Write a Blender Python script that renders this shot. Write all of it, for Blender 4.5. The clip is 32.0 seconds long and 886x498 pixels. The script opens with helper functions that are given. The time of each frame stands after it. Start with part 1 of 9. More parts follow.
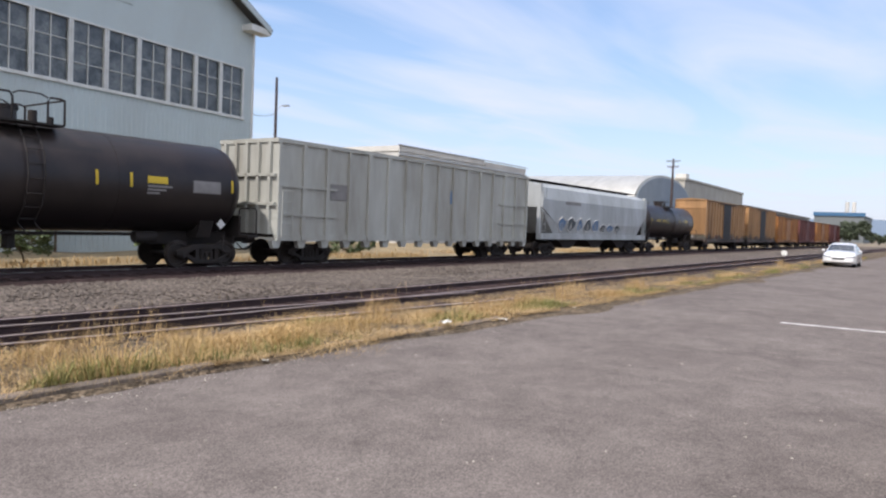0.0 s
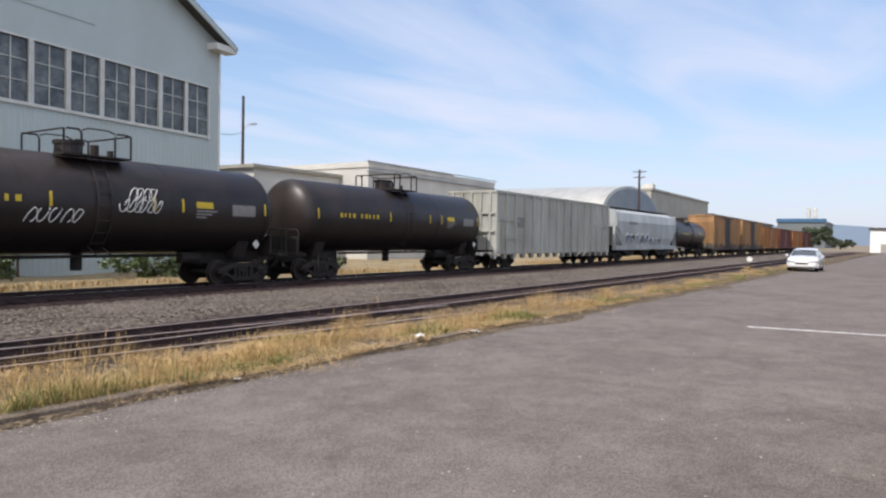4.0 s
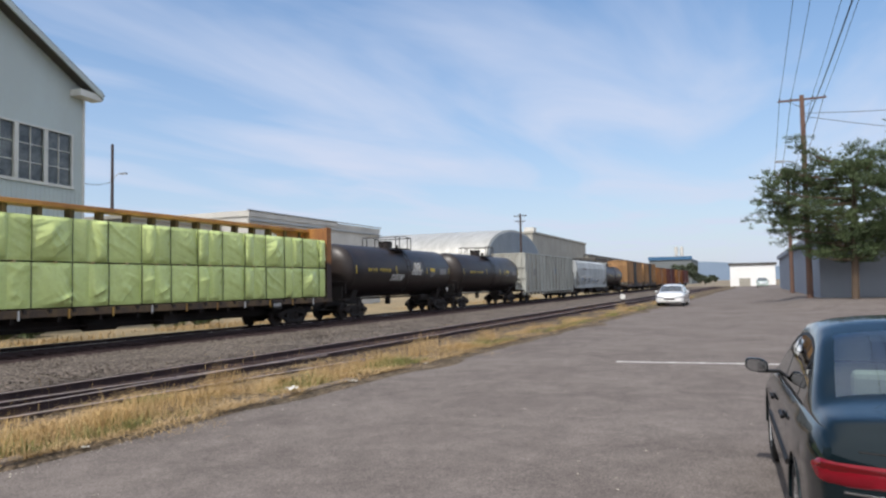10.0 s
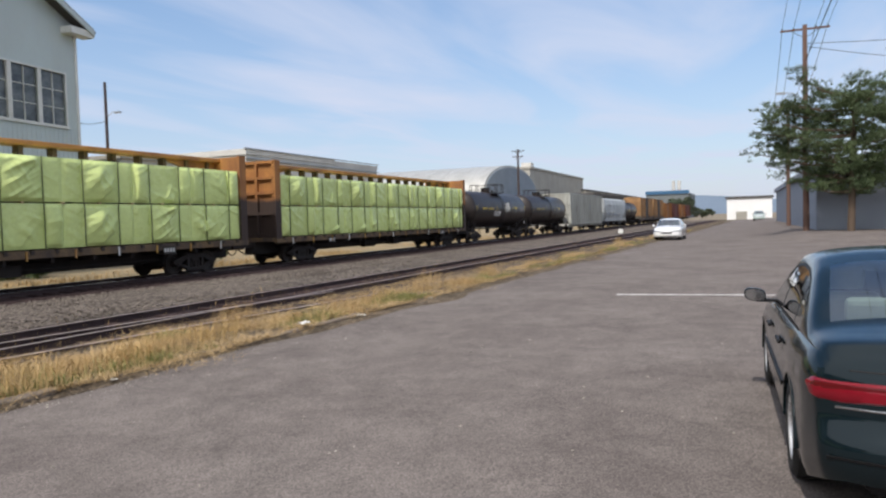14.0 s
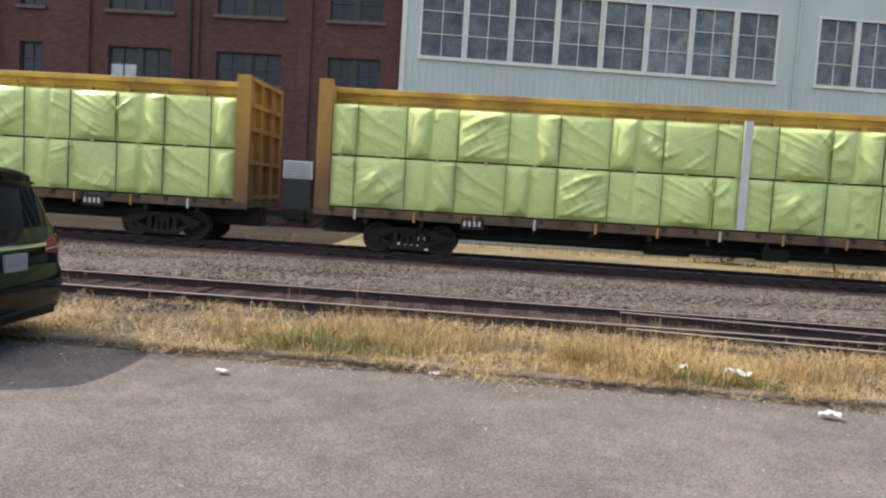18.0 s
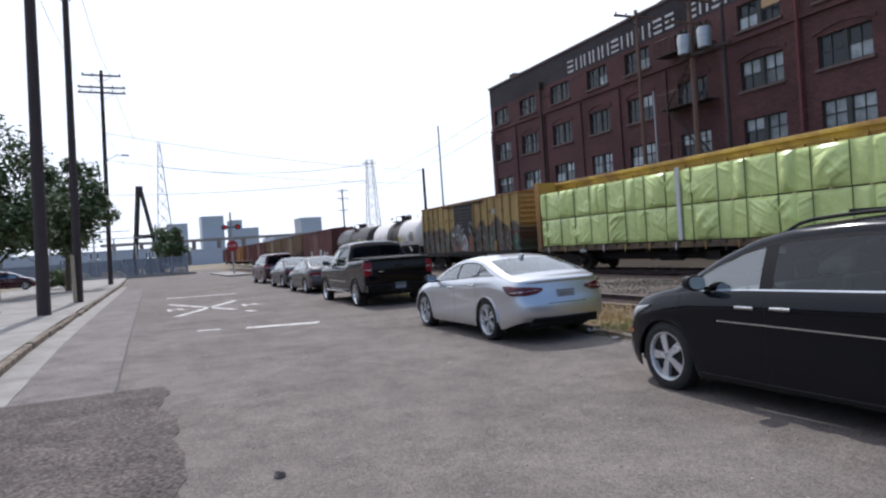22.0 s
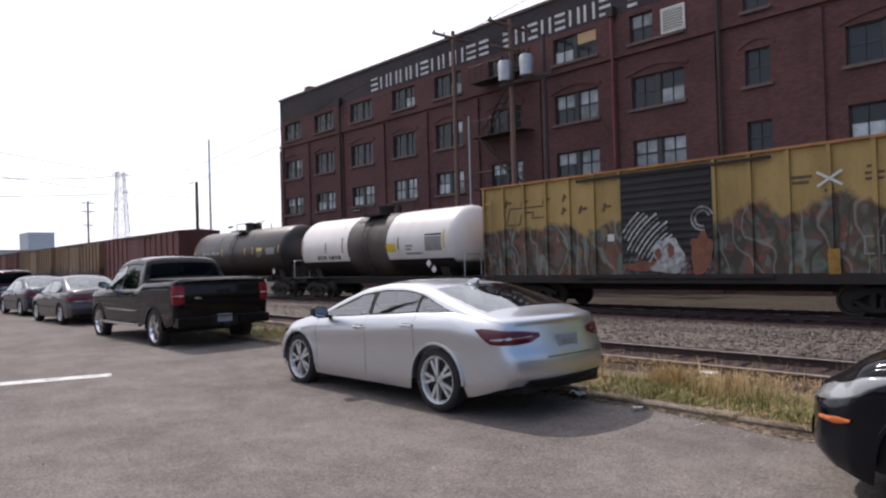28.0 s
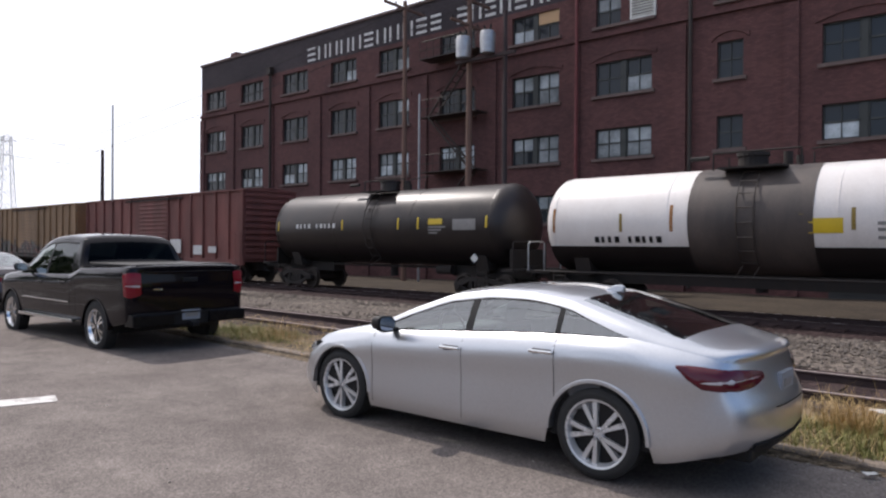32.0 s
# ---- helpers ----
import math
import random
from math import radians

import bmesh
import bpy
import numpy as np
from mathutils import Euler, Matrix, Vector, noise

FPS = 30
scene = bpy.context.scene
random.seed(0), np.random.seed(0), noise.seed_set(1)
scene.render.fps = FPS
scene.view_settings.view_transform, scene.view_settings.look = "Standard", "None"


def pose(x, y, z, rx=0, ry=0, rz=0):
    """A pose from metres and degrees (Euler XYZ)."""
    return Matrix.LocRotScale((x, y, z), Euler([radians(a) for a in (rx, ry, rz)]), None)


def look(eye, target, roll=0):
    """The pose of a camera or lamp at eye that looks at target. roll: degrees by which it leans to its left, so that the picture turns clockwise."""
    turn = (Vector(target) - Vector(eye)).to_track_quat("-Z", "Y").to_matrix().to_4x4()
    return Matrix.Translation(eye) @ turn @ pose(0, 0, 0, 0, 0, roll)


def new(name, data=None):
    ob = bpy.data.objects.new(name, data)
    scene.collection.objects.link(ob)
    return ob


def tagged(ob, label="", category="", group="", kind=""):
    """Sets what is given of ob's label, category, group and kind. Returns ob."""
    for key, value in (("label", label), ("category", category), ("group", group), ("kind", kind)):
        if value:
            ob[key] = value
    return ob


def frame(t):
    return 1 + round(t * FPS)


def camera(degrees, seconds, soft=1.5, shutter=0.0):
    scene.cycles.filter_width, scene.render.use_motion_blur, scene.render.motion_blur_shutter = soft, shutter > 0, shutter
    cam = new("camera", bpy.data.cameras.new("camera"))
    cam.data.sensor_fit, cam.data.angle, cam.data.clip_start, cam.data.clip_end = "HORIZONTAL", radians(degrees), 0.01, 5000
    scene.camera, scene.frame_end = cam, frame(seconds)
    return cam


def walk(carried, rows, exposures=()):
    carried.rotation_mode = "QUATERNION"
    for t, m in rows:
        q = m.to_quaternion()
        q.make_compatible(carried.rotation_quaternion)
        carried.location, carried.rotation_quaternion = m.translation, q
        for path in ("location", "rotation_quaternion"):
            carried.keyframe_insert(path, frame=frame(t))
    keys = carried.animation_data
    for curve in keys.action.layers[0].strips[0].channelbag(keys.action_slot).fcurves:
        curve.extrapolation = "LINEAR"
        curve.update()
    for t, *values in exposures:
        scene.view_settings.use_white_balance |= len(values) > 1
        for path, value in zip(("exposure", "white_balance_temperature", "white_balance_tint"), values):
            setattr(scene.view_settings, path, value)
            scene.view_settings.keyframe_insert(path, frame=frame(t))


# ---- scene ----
# Plan: x runs along the street and the railway (the train leaves towards +x), y goes from the street to the tracks.

cam = camera(64.2, 32.0, soft=2.3)
PATH = [
    (0, (1.523, -1.697, 1.749), (9.779, 3.933, 1.370), 2.29),
    (0.5, (1.528, -1.675, 1.738), (9.976, 3.664, 1.369), 1.75),
    (1, (1.480, -1.690, 1.740), (9.839, 3.783, 1.312), 2.37),
    (1.5, (1.483, -1.688, 1.743), (9.697, 3.994, 1.236), 2.38),
    (2, (1.465, -1.713, 1.747), (9.636, 4.035, 1.328), 1.15),
    (2.5, (1.437, -1.731, 1.744), (9.630, 3.996, 1.495), 1.65),
    (3, (1.444, -1.722, 1.745), (9.736, 3.864, 1.524), 2.32),
    (3.5, (1.461, -1.700, 1.731), (9.870, 3.708, 1.541), 2.07),
    (5.5, (1.595, -1.911, 1.716), (10.142, 3.282, 1.668), -2.11),
    (6, (1.603, -1.920, 1.721), (10.291, 3.032, 1.663), -0.62),
    (6.5, (1.626, -1.935, 1.725), (10.594, 2.487, 1.845), -0.62),
    (7, (1.585, -1.936, 1.730), (10.687, 2.196, 2.004), -0.37),
    (7.5, (1.587, -1.937, 1.729), (10.729, 2.091, 2.180), -0.18),
    (8, (1.578, -1.939, 1.736), (10.744, 2.024, 2.281), -0.27),
    (8.5, (1.598, -1.943, 1.735), (10.775, 1.981, 2.361), -0.54),
    (9, (1.625, -1.936, 1.729), (10.812, 1.969, 2.318), -0.56),
    (9.5, (1.627, -1.937, 1.728), (10.805, 1.997, 2.250), -0.64),
    (10, (1.630, -1.942, 1.726), (10.824, 1.960, 2.224), -1.01),
    (10.5, (1.624, -1.945, 1.727), (10.786, 2.028, 2.250), -1.58),
    (11, (1.595, -1.941, 1.720), (10.662, 2.250, 2.184), -1.61),
    (11.5, (1.571, -1.965, 1.709), (10.633, 2.254, 1.992), -0.80),
    (12, (1.552, -1.971, 1.720), (10.679, 2.096, 2.103), 1.01),
    (12.5, (1.558, -1.979, 1.712), (10.823, 1.783, 1.783), 0.92),
    (13, (1.517, -1.941, 1.728), (10.788, 1.808, 1.624), -1.10),
    (13.5, (1.453, -1.891, 1.731), (10.701, 1.901, 1.412), -1.72),
    (15.5, (0.959, -1.953, 1.739), (9.329, 3.488, 1.158), 0.28),
    (16, (0.831, -1.766, 1.742), (7.811, 5.377, 1.231), 1.27),
    (16.5, (0.738, -1.731, 1.722), (6.062, 6.697, 0.937), 1.00),
    (17, (0.617, -1.694, 1.744), (4.273, 7.573, 0.876), 1.85),
    (17.5, (0.686, -1.614, 1.694), (2.590, 8.176, 0.970), 2.68),
    (18, (0.695, -1.642, 1.700), (0.258, 8.319, 0.933), 3.50),
    (18.5, (0.625, -1.719, 1.748), (-2.241, 7.815, 0.807), 2.82),
    (19, (0.426, -1.800, 1.747), (-4.453, 6.891, 0.936), -0.95),
    (19.5, (0.264, -1.798, 1.760), (-6.069, 5.901, 0.971), -0.13),
    (20, (-0.031, -1.653, 1.723), (-7.650, 4.742, 0.701), 2.28),
    (20.5, (-0.380, -1.615, 1.714), (-8.793, 3.630, 0.406), -3.44),
    (21, (-0.759, -1.539, 1.710), (-9.634, 2.950, 0.662), -2.39),
    (21.5, (-1.161, -1.536, 1.731), (-10.366, 2.338, 1.227), -2.30),
    (22, (-1.488, -1.548, 1.758), (-10.682, 2.384, 1.680), -4.01),
    (22.5, (-1.826, -1.471, 1.767), (-11.093, 2.273, 2.079), -1.75),
    (23, (-2.222, -1.476, 1.758), (-11.418, 2.424, 2.245), -3.46),
    (23.5, (-2.596, -1.426, 1.759), (-11.543, 3.019, 2.199), -2.88),
    (24, (-3.024, -1.369, 1.756), (-11.873, 3.271, 2.161), 0.56),
    (24.5, (-3.519, -1.359, 1.751), (-12.120, 3.742, 1.720), -1.11),
    (26.5, (-5.107, -1.387, 1.722), (-13.277, 4.365, 2.119), -4.33),
    (27, (-5.616, -1.355, 1.716), (-13.750, 4.446, 2.131), -3.68),
    (27.5, (-6.065, -1.302, 1.707), (-13.910, 4.891, 2.023), -2.45),
    (28, (-6.505, -1.322, 1.703), (-13.884, 5.424, 1.871), -1.70),
    (28.5, (-6.871, -1.286, 1.712), (-14.020, 5.706, 1.647), -3.03),
    (29, (-7.237, -1.202, 1.722), (-14.426, 5.748, 1.839), 1.04),
    (29.5, (-7.609, -1.198, 1.754), (-14.443, 6.102, 1.812), 2.17),
    (30, (-8.015, -1.113, 1.784), (-14.638, 6.378, 1.622), 2.05),
    (30.5, (-8.444, -1.073, 1.790), (-14.969, 6.504, 1.655), -0.37),
    (31, (-8.914, -0.988, 1.802), (-15.210, 6.779, 1.639), -0.34),
    (31.5, (-9.307, -0.999, 1.814), (-15.680, 6.708, 1.749), 0.47),
    (32, (-9.727, -0.991, 1.815), (-16.172, 6.655, 1.766), 0.36),
]
EXPOSURES = [(0, 0.17, 6450, 16), (3, 0.15, 6580, 15), (6, -0.13, 6450, 13), (9, -0.12, 6450, 12), (13, -0.08, 6500, 13), (16, -0.17, 6550, 12), (17, 0.18, 6850, 11.5), (18, 0.36, 6600, 11), (19, 0.68, 6250, 10.5), (20, 0.66, 6080, 11), (21, 0.32, 6100, 12), (22, -0.14, 6000, 13), (23, -0.26, 6050, 13), (24, -0.44, 6000, 14), (28, -0.05, 6450, 17), (32, 0.02, 6450, 16)]
walk(cam, [(t, look(eye, target, roll)) for t, eye, target, roll in PATH], EXPOSURES)

# ---- light ----
SUN = Vector((-0.8, 0.07, 1.0)).normalized()
world = bpy.data.worlds.new("sky")
scene.world = world
world.use_nodes = True
wn, wl = world.node_tree.nodes, world.node_tree.links
wn.clear()
sky = wn.new("ShaderNodeTexSky")
sky.sky_type = "NISHITA"
sky.sun_disc = False
sky.sun_elevation = math.asin(SUN.z)
sky.sun_rotation = math.atan2(SUN.x, SUN.y)
sky.air_density, sky.dust_density, sky.ozone_density = 1.2, 0.4, 2.2
hsv = wn.new("ShaderNodeHueSaturation"); hsv.inputs["Saturation"].default_value, hsv.inputs["Value"].default_value = 1.25, 1.25
wl.new(sky.outputs[0], hsv.inputs["Color"])
# thin streaks of high cloud
co = wn.new("ShaderNodeTexCoord")
sep = wn.new("ShaderNodeSeparateXYZ")
wl.new(co.outputs["Generated"], sep.inputs[0])
zc = wn.new("ShaderNodeMath"); zc.operation = "MAXIMUM"; zc.inputs[1].default_value = 0.04
wl.new(sep.outputs[2], zc.inputs[0])
dx = wn.new("ShaderNodeMath"); dx.operation = "DIVIDE"
dy = wn.new("ShaderNodeMath"); dy.operation = "DIVIDE"
wl.new(sep.outputs[0], dx.inputs[0]); wl.new(zc.outputs[0], dx.inputs[1])
wl.new(sep.outputs[1], dy.inputs[0]); wl.new(zc.outputs[0], dy.inputs[1])
comb = wn.new("ShaderNodeCombineXYZ")
wl.new(dx.outputs[0], comb.inputs[0]); wl.new(dy.outputs[0], comb.inputs[1])
mp = wn.new("ShaderNodeMapping"); mp.inputs["Scale"].default_value = (0.34, 0.95, 1); mp.inputs["Rotation"].default_value = (0, 0, radians(35))
mp.inputs["Location"].default_value = (1.7, 0.4, 0)
wl.new(comb.outputs[0], mp.inputs[0])
cn = wn.new("ShaderNodeTexNoise"); cn.inputs["Scale"].default_value = 0.9; cn.inputs["Detail"].default_value = 6; cn.inputs["Roughness"].default_value = 0.5
cn.inputs["Distortion"].default_value = 0.6
wl.new(mp.outputs[0], cn.inputs["Vector"])
cr = wn.new("ShaderNodeValToRGB"); cr.color_ramp.elements[0].position = 0.42; cr.color_ramp.elements[1].position = 0.7
wl.new(cn.outputs[0], cr.inputs[0])
haze = wn.new("ShaderNodeMapRange"); haze.inputs[1].default_value = 0.0; haze.inputs[2].default_value = 0.42; haze.inputs[3].default_value = 0.8; haze.inputs[4].default_value = 0.1
wl.new(sep.outputs[2], haze.inputs[0])
# veil of thin cloud round the sun
vd = wn.new("ShaderNodeVectorMath"); vd.operation = "DOT_PRODUCT"; vd.inputs[1].default_value = SUN
wl.new(co.outputs["Generated"], vd.inputs[0])
veil = wn.new("ShaderNodeMapRange"); veil.inputs[1].default_value = 0.12; veil.inputs[2].default_value = 0.68; veil.inputs[3].default_value = 0.0; veil.inputs[4].default_value = 0.9
wl.new(vd.outputs["Value"], veil.inputs[0])
m1 = wn.new("ShaderNodeMath"); m1.operation = "MULTIPLY"; m1.inputs[1].default_value = 0.85
wl.new(cr.outputs[0], m1.inputs[0])
ch = wn.new("ShaderNodeMixRGB"); ch.inputs[2].default_value = (4.2, 5.1, 6.95, 1)
wl.new(haze.outputs[0], ch.inputs[0]); wl.new(hsv.outputs[0], ch.inputs[1])
cl = wn.new("ShaderNodeMixRGB"); cl.inputs[2].default_value = (5.6, 6.2, 7.5, 1)
wl.new(m1.outputs[0], cl.inputs[0]); wl.new(ch.outputs[0], cl.inputs[1])
cm = wn.new("ShaderNodeMixRGB"); cm.inputs[2].default_value = (10.0, 10.25, 10.7, 1)
wl.new(veil.outputs[0], cm.inputs[0]); wl.new(cl.outputs[0], cm.inputs[1])
bg = wn.new("ShaderNodeBackground"); bg.inputs[1].default_value = 0.125
wl.new(cm.outputs[0], bg.inputs[0])
wo = wn.new("ShaderNodeOutputWorld")
wl.new(bg.outputs[0], wo.inputs[0])

sun = new("sun", bpy.data.lights.new("sun", "SUN"))
sun.data.energy, sun.data.angle, sun.data.color = 3.6, radians(0.55), (1.0, 0.95, 0.87)
sun.matrix_world = look((0, 0, 60), Vector((0, 0, 60)) - SUN)

# ---- materials ----


def material(name, color, rough=0.8, metal=0.0, second=None, scale=3.0, spread=0.25, bump=0.15, grain=60.0, stretch=(1, 1, 1), rand=0.0, islands=0.0, spec=0.5, coat=0.0, alpha=1.0, glow=0.0, space="Object"):
    """A surface with two scales of variation: stains of a second colour, and a fine grain with relief."""
    m = bpy.data.materials.new(name)
    m.use_nodes = True
    n, l = m.node_tree.nodes, m.node_tree.links
    b = n["Principled BSDF"]
    second = second or tuple(c * 0.6 for c in color)
    tc = n.new("ShaderNodeTexCoord")
    mp = n.new("ShaderNodeMapping"); mp.inputs["Scale"].default_value = stretch
    l.new(tc.outputs[space], mp.inputs[0])
    big = n.new("ShaderNodeTexNoise"); big.inputs["Scale"].default_value = scale; big.inputs["Detail"].default_value = 5; big.inputs["Roughness"].default_value = 0.62
    l.new(mp.outputs[0], big.inputs["Vector"])
    fine = n.new("ShaderNodeTexNoise"); fine.inputs["Scale"].default_value = grain; fine.inputs["Detail"].default_value = 4
    l.new(tc.outputs[space], fine.inputs["Vector"])
    ramp = n.new("ShaderNodeMapRange"); ramp.inputs[1].default_value = 0.5 - 0.5 * (1 - spread) * 0.5; ramp.inputs[2].default_value = 0.72; ramp.inputs[3].default_value = 0.0; ramp.inputs[4].default_value = min(1.0, spread * 2.2)
    l.new(big.outputs[0], ramp.inputs[0])
    mix = n.new("ShaderNodeMixRGB"); mix.inputs[1].default_value = (*color, 1); mix.inputs[2].default_value = (*second, 1)
    l.new(ramp.outputs[0], mix.inputs[0])
    fr = n.new("ShaderNodeMapRange"); fr.inputs[1].default_value = 0.3; fr.inputs[2].default_value = 0.7; fr.inputs[3].default_value = 1 - spread * 0.55; fr.inputs[4].default_value = 1 + spread * 0.55
    l.new(fine.outputs[0], fr.inputs[0])
    hs = n.new("ShaderNodeHueSaturation")
    l.new(mix.outputs[0], hs.inputs["Color"])
    value = fr.outputs[0]
    for amount, kind, out in ((rand, "ShaderNodeObjectInfo", "Random"), (islands, "ShaderNodeNewGeometry", "Random Per Island")):
        if amount:
            oi = n.new(kind)
            rr = n.new("ShaderNodeMapRange"); rr.inputs[3].default_value = 1 - amount; rr.inputs[4].default_value = 1 + amount
            l.new(oi.outputs[out], rr.inputs[0])
            mu = n.new("ShaderNodeMath"); mu.operation = "MULTIPLY"
            l.new(value, mu.inputs[0]); l.new(rr.outputs[0], mu.inputs[1])
            value = mu.outputs[0]
    l.new(value, hs.inputs["Value"])
    l.new(hs.outputs[0], b.inputs["Base Color"])
    b.inputs["Metallic"].default_value, b.inputs["Specular IOR Level"].default_value = metal, spec
    rm = n.new("ShaderNodeMapRange"); rm.inputs[3].default_value = max(0.02, rough - 0.12); rm.inputs[4].default_value = min(1, rough + 0.1)
    l.new(big.outputs[0], rm.inputs[0]); l.new(rm.outputs[0], b.inputs["Roughness"])
    if coat:
        b.inputs["Coat Weight"].default_value, b.inputs["Coat Roughness"].default_value = coat, 0.04
    if bump:
        bp = n.new("ShaderNodeBump"); bp.inputs["Strength"].default_value = min(1, bump * 2); bp.inputs["Distance"].default_value = 0.01
        l.new(fine.outputs[0], bp.inputs["Height"]); l.new(bp.outputs[0], b.inputs["Normal"])
    if glow:
        b.inputs["Emission Color"].default_value, b.inputs["Emission Strength"].default_value = (*color, 1), glow
    return m


def brick_material(name, a, b_, mortar, bw=0.215, bh=0.075):
    m = material(name, a, 0.9, second=b_, scale=0.35, spread=0.4, bump=0)
    n, l = m.node_tree.nodes, m.node_tree.links
    bsdf = n["Principled BSDF"]
    tc = n.new("ShaderNodeTexCoord")
    s = n.new("ShaderNodeSeparateXYZ"); l.new(tc.outputs["Object"], s.inputs[0])
    ad = n.new("ShaderNodeMath"); l.new(s.outputs[0], ad.inputs[0]); l.new(s.outputs[1], ad.inputs[1])
    c = n.new("ShaderNodeCombineXYZ"); l.new(ad.outputs[0], c.inputs[0]); l.new(s.outputs[2], c.inputs[1])
    br = n.new("ShaderNodeTexBrick"); br.inputs["Scale"].default_value = 1.0
    br.inputs["Brick Width"].default_value, br.inputs["Row Height"].default_value, br.inputs["Mortar Size"].default_value = bw, bh, 0.008
    br.inputs["Color1"].default_value, br.inputs["Color2"].default_value, br.inputs["Mortar"].default_value = (1.15, 1.1, 1.1, 1), (0.75, 0.72, 0.72, 1), (*mortar, 1)
    l.new(c.outputs[0], br.inputs["Vector"])
    mu = n.new("ShaderNodeMixRGB"); mu.blend_type = "MULTIPLY"; mu.inputs[0].default_value = 1
    old = bsdf.inputs["Base Color"].links[0].from_socket
    l.new(old, mu.inputs[1]); l.new(br.outputs[0], mu.inputs[2]); l.new(mu.outputs[0], bsdf.inputs["Base Color"])
    bp = n.new("ShaderNodeBump"); bp.inputs["Strength"].default_value = 0.5; bp.inputs["Distance"].default_value = 0.008; bp.invert = True
    l.new(br.outputs["Fac"], bp.inputs["Height"]); l.new(bp.outputs[0], bsdf.inputs["Normal"])
    return m


def glass_material(name, tint, rough=0.03):
    m = bpy.data.materials.new(name)
    m.use_nodes = True
    b = m.node_tree.nodes["Principled BSDF"]
    b.inputs["Base Color"].default_value, b.inputs["Roughness"].default_value = (*tint, 1), rough
    b.inputs["Specular IOR Level"].default_value = 0.34
    b.inputs["Transmission Weight"].default_value = 0.0
    return m


def speckled(m, scale, dark, light, amount, relief, crack=0.0):
    """Adds stones or grit: cells of uneven tone with relief, and thin cracks."""
    n, l = m.node_tree.nodes, m.node_tree.links
    b = n["Principled BSDF"]
    tc = n.new("ShaderNodeTexCoord")
    vo = n.new("ShaderNodeTexVoronoi"); vo.inputs["Scale"].default_value = scale
    l.new(tc.outputs["Object"], vo.inputs["Vector"])
    rmp = n.new("ShaderNodeMapRange"); rmp.inputs[3].default_value = dark; rmp.inputs[4].default_value = light
    sp = n.new("ShaderNodeSeparateColor"); l.new(vo.outputs["Color"], sp.inputs[0]); l.new(sp.outputs[0], rmp.inputs[0])
    old = b.inputs["Base Color"].links[0].from_socket
    mu = n.new("ShaderNodeMixRGB"); mu.blend_type = "MULTIPLY"; mu.inputs[0].default_value = amount
    l.new(old, mu.inputs[1]); l.new(rmp.outputs[0], mu.inputs[2])
    out = mu.outputs[0]
    if crack:
        no = n.new("ShaderNodeTexNoise"); no.inputs["Scale"].default_value = 0.8; no.inputs["Detail"].default_value = 6
        l.new(tc.outputs["Object"], no.inputs["Vector"])
        ad = n.new("ShaderNodeVectorMath"); ad.operation = "MULTIPLY_ADD"; ad.inputs[1].default_value = (1.6, 1.6, 1.6)
        l.new(no.outputs["Color"], ad.inputs[0]); l.new(tc.outputs["Object"], ad.inputs[2])
        v2 = n.new("ShaderNodeTexVoronoi"); v2.feature = "DISTANCE_TO_EDGE"; v2.inputs["Scale"].default_value = 0.3
        l.new(ad.outputs[0], v2.inputs["Vector"])
        r2 = n.new("ShaderNodeMapRange"); r2.inputs[2].default_value = 0.006; r2.inputs[3].default_value = crack; r2.inputs[4].default_value = 1.0
        l.new(v2.outputs["Distance"], r2.inputs[0])
        m2 = n.new("ShaderNodeMixRGB"); m2.blend_type = "MULTIPLY"; m2.inputs[0].default_value = 1
        l.new(out, m2.inputs[1]); l.new(r2.outputs[0], m2.inputs[2])
        out = m2.outputs[0]
        # finer crazing, only where the surface is tired
        v3 = n.new("ShaderNodeTexVoronoi"); v3.feature = "DISTANCE_TO_EDGE"; v3.inputs["Scale"].default_value = 2.6
        l.new(ad.outputs[0], v3.inputs["Vector"])
        r3 = n.new("ShaderNodeMapRange"); r3.inputs[2].default_value = 0.035; r3.inputs[3].default_value = 1.0; r3.inputs[4].default_value = 0.0
        l.new(v3.outputs["Distance"], r3.inputs[0])
        tired = n.new("ShaderNodeTexNoise"); tired.inputs["Scale"].default_value = 0.5; tired.inputs["Detail"].default_value = 3
        l.new(tc.outputs["Object"], tired.inputs["Vector"])
        tr = n.new("ShaderNodeMapRange"); tr.inputs[1].default_value, tr.inputs[2].default_value, tr.inputs[3].default_value, tr.inputs[4].default_value = 0.5, 0.7, 0.0, 0.28
        l.new(tired.outputs[0], tr.inputs[0])
        both = n.new("ShaderNodeMath"); both.operation = "MULTIPLY"; l.new(r3.outputs[0], both.inputs[0]); l.new(tr.outputs[0], both.inputs[1])
        m3 = n.new("ShaderNodeMixRGB"); m3.blend_type = "MULTIPLY"; m3.inputs[2].default_value = (0.45, 0.43, 0.42, 1)
        l.new(both.outputs[0], m3.inputs[0]); l.new(out, m3.inputs[1])
        # pale worn and dark oily blotches
        bl_ = n.new("ShaderNodeTexNoise"); bl_.inputs["Scale"].default_value = 2.2; bl_.inputs["Detail"].default_value = 6; bl_.inputs["Roughness"].default_value = 0.7
        l.new(tc.outputs["Object"], bl_.inputs["Vector"])
        br = n.new("ShaderNodeMapRange"); br.inputs[1].default_value, br.inputs[2].default_value, br.inputs[3].default_value, br.inputs[4].default_value = 0.3, 0.7, 0.8, 1.2
        l.new(bl_.outputs[0], br.inputs[0])
        m4 = n.new("ShaderNodeMixRGB"); m4.blend_type = "MULTIPLY"; m4.inputs[0].default_value = 1
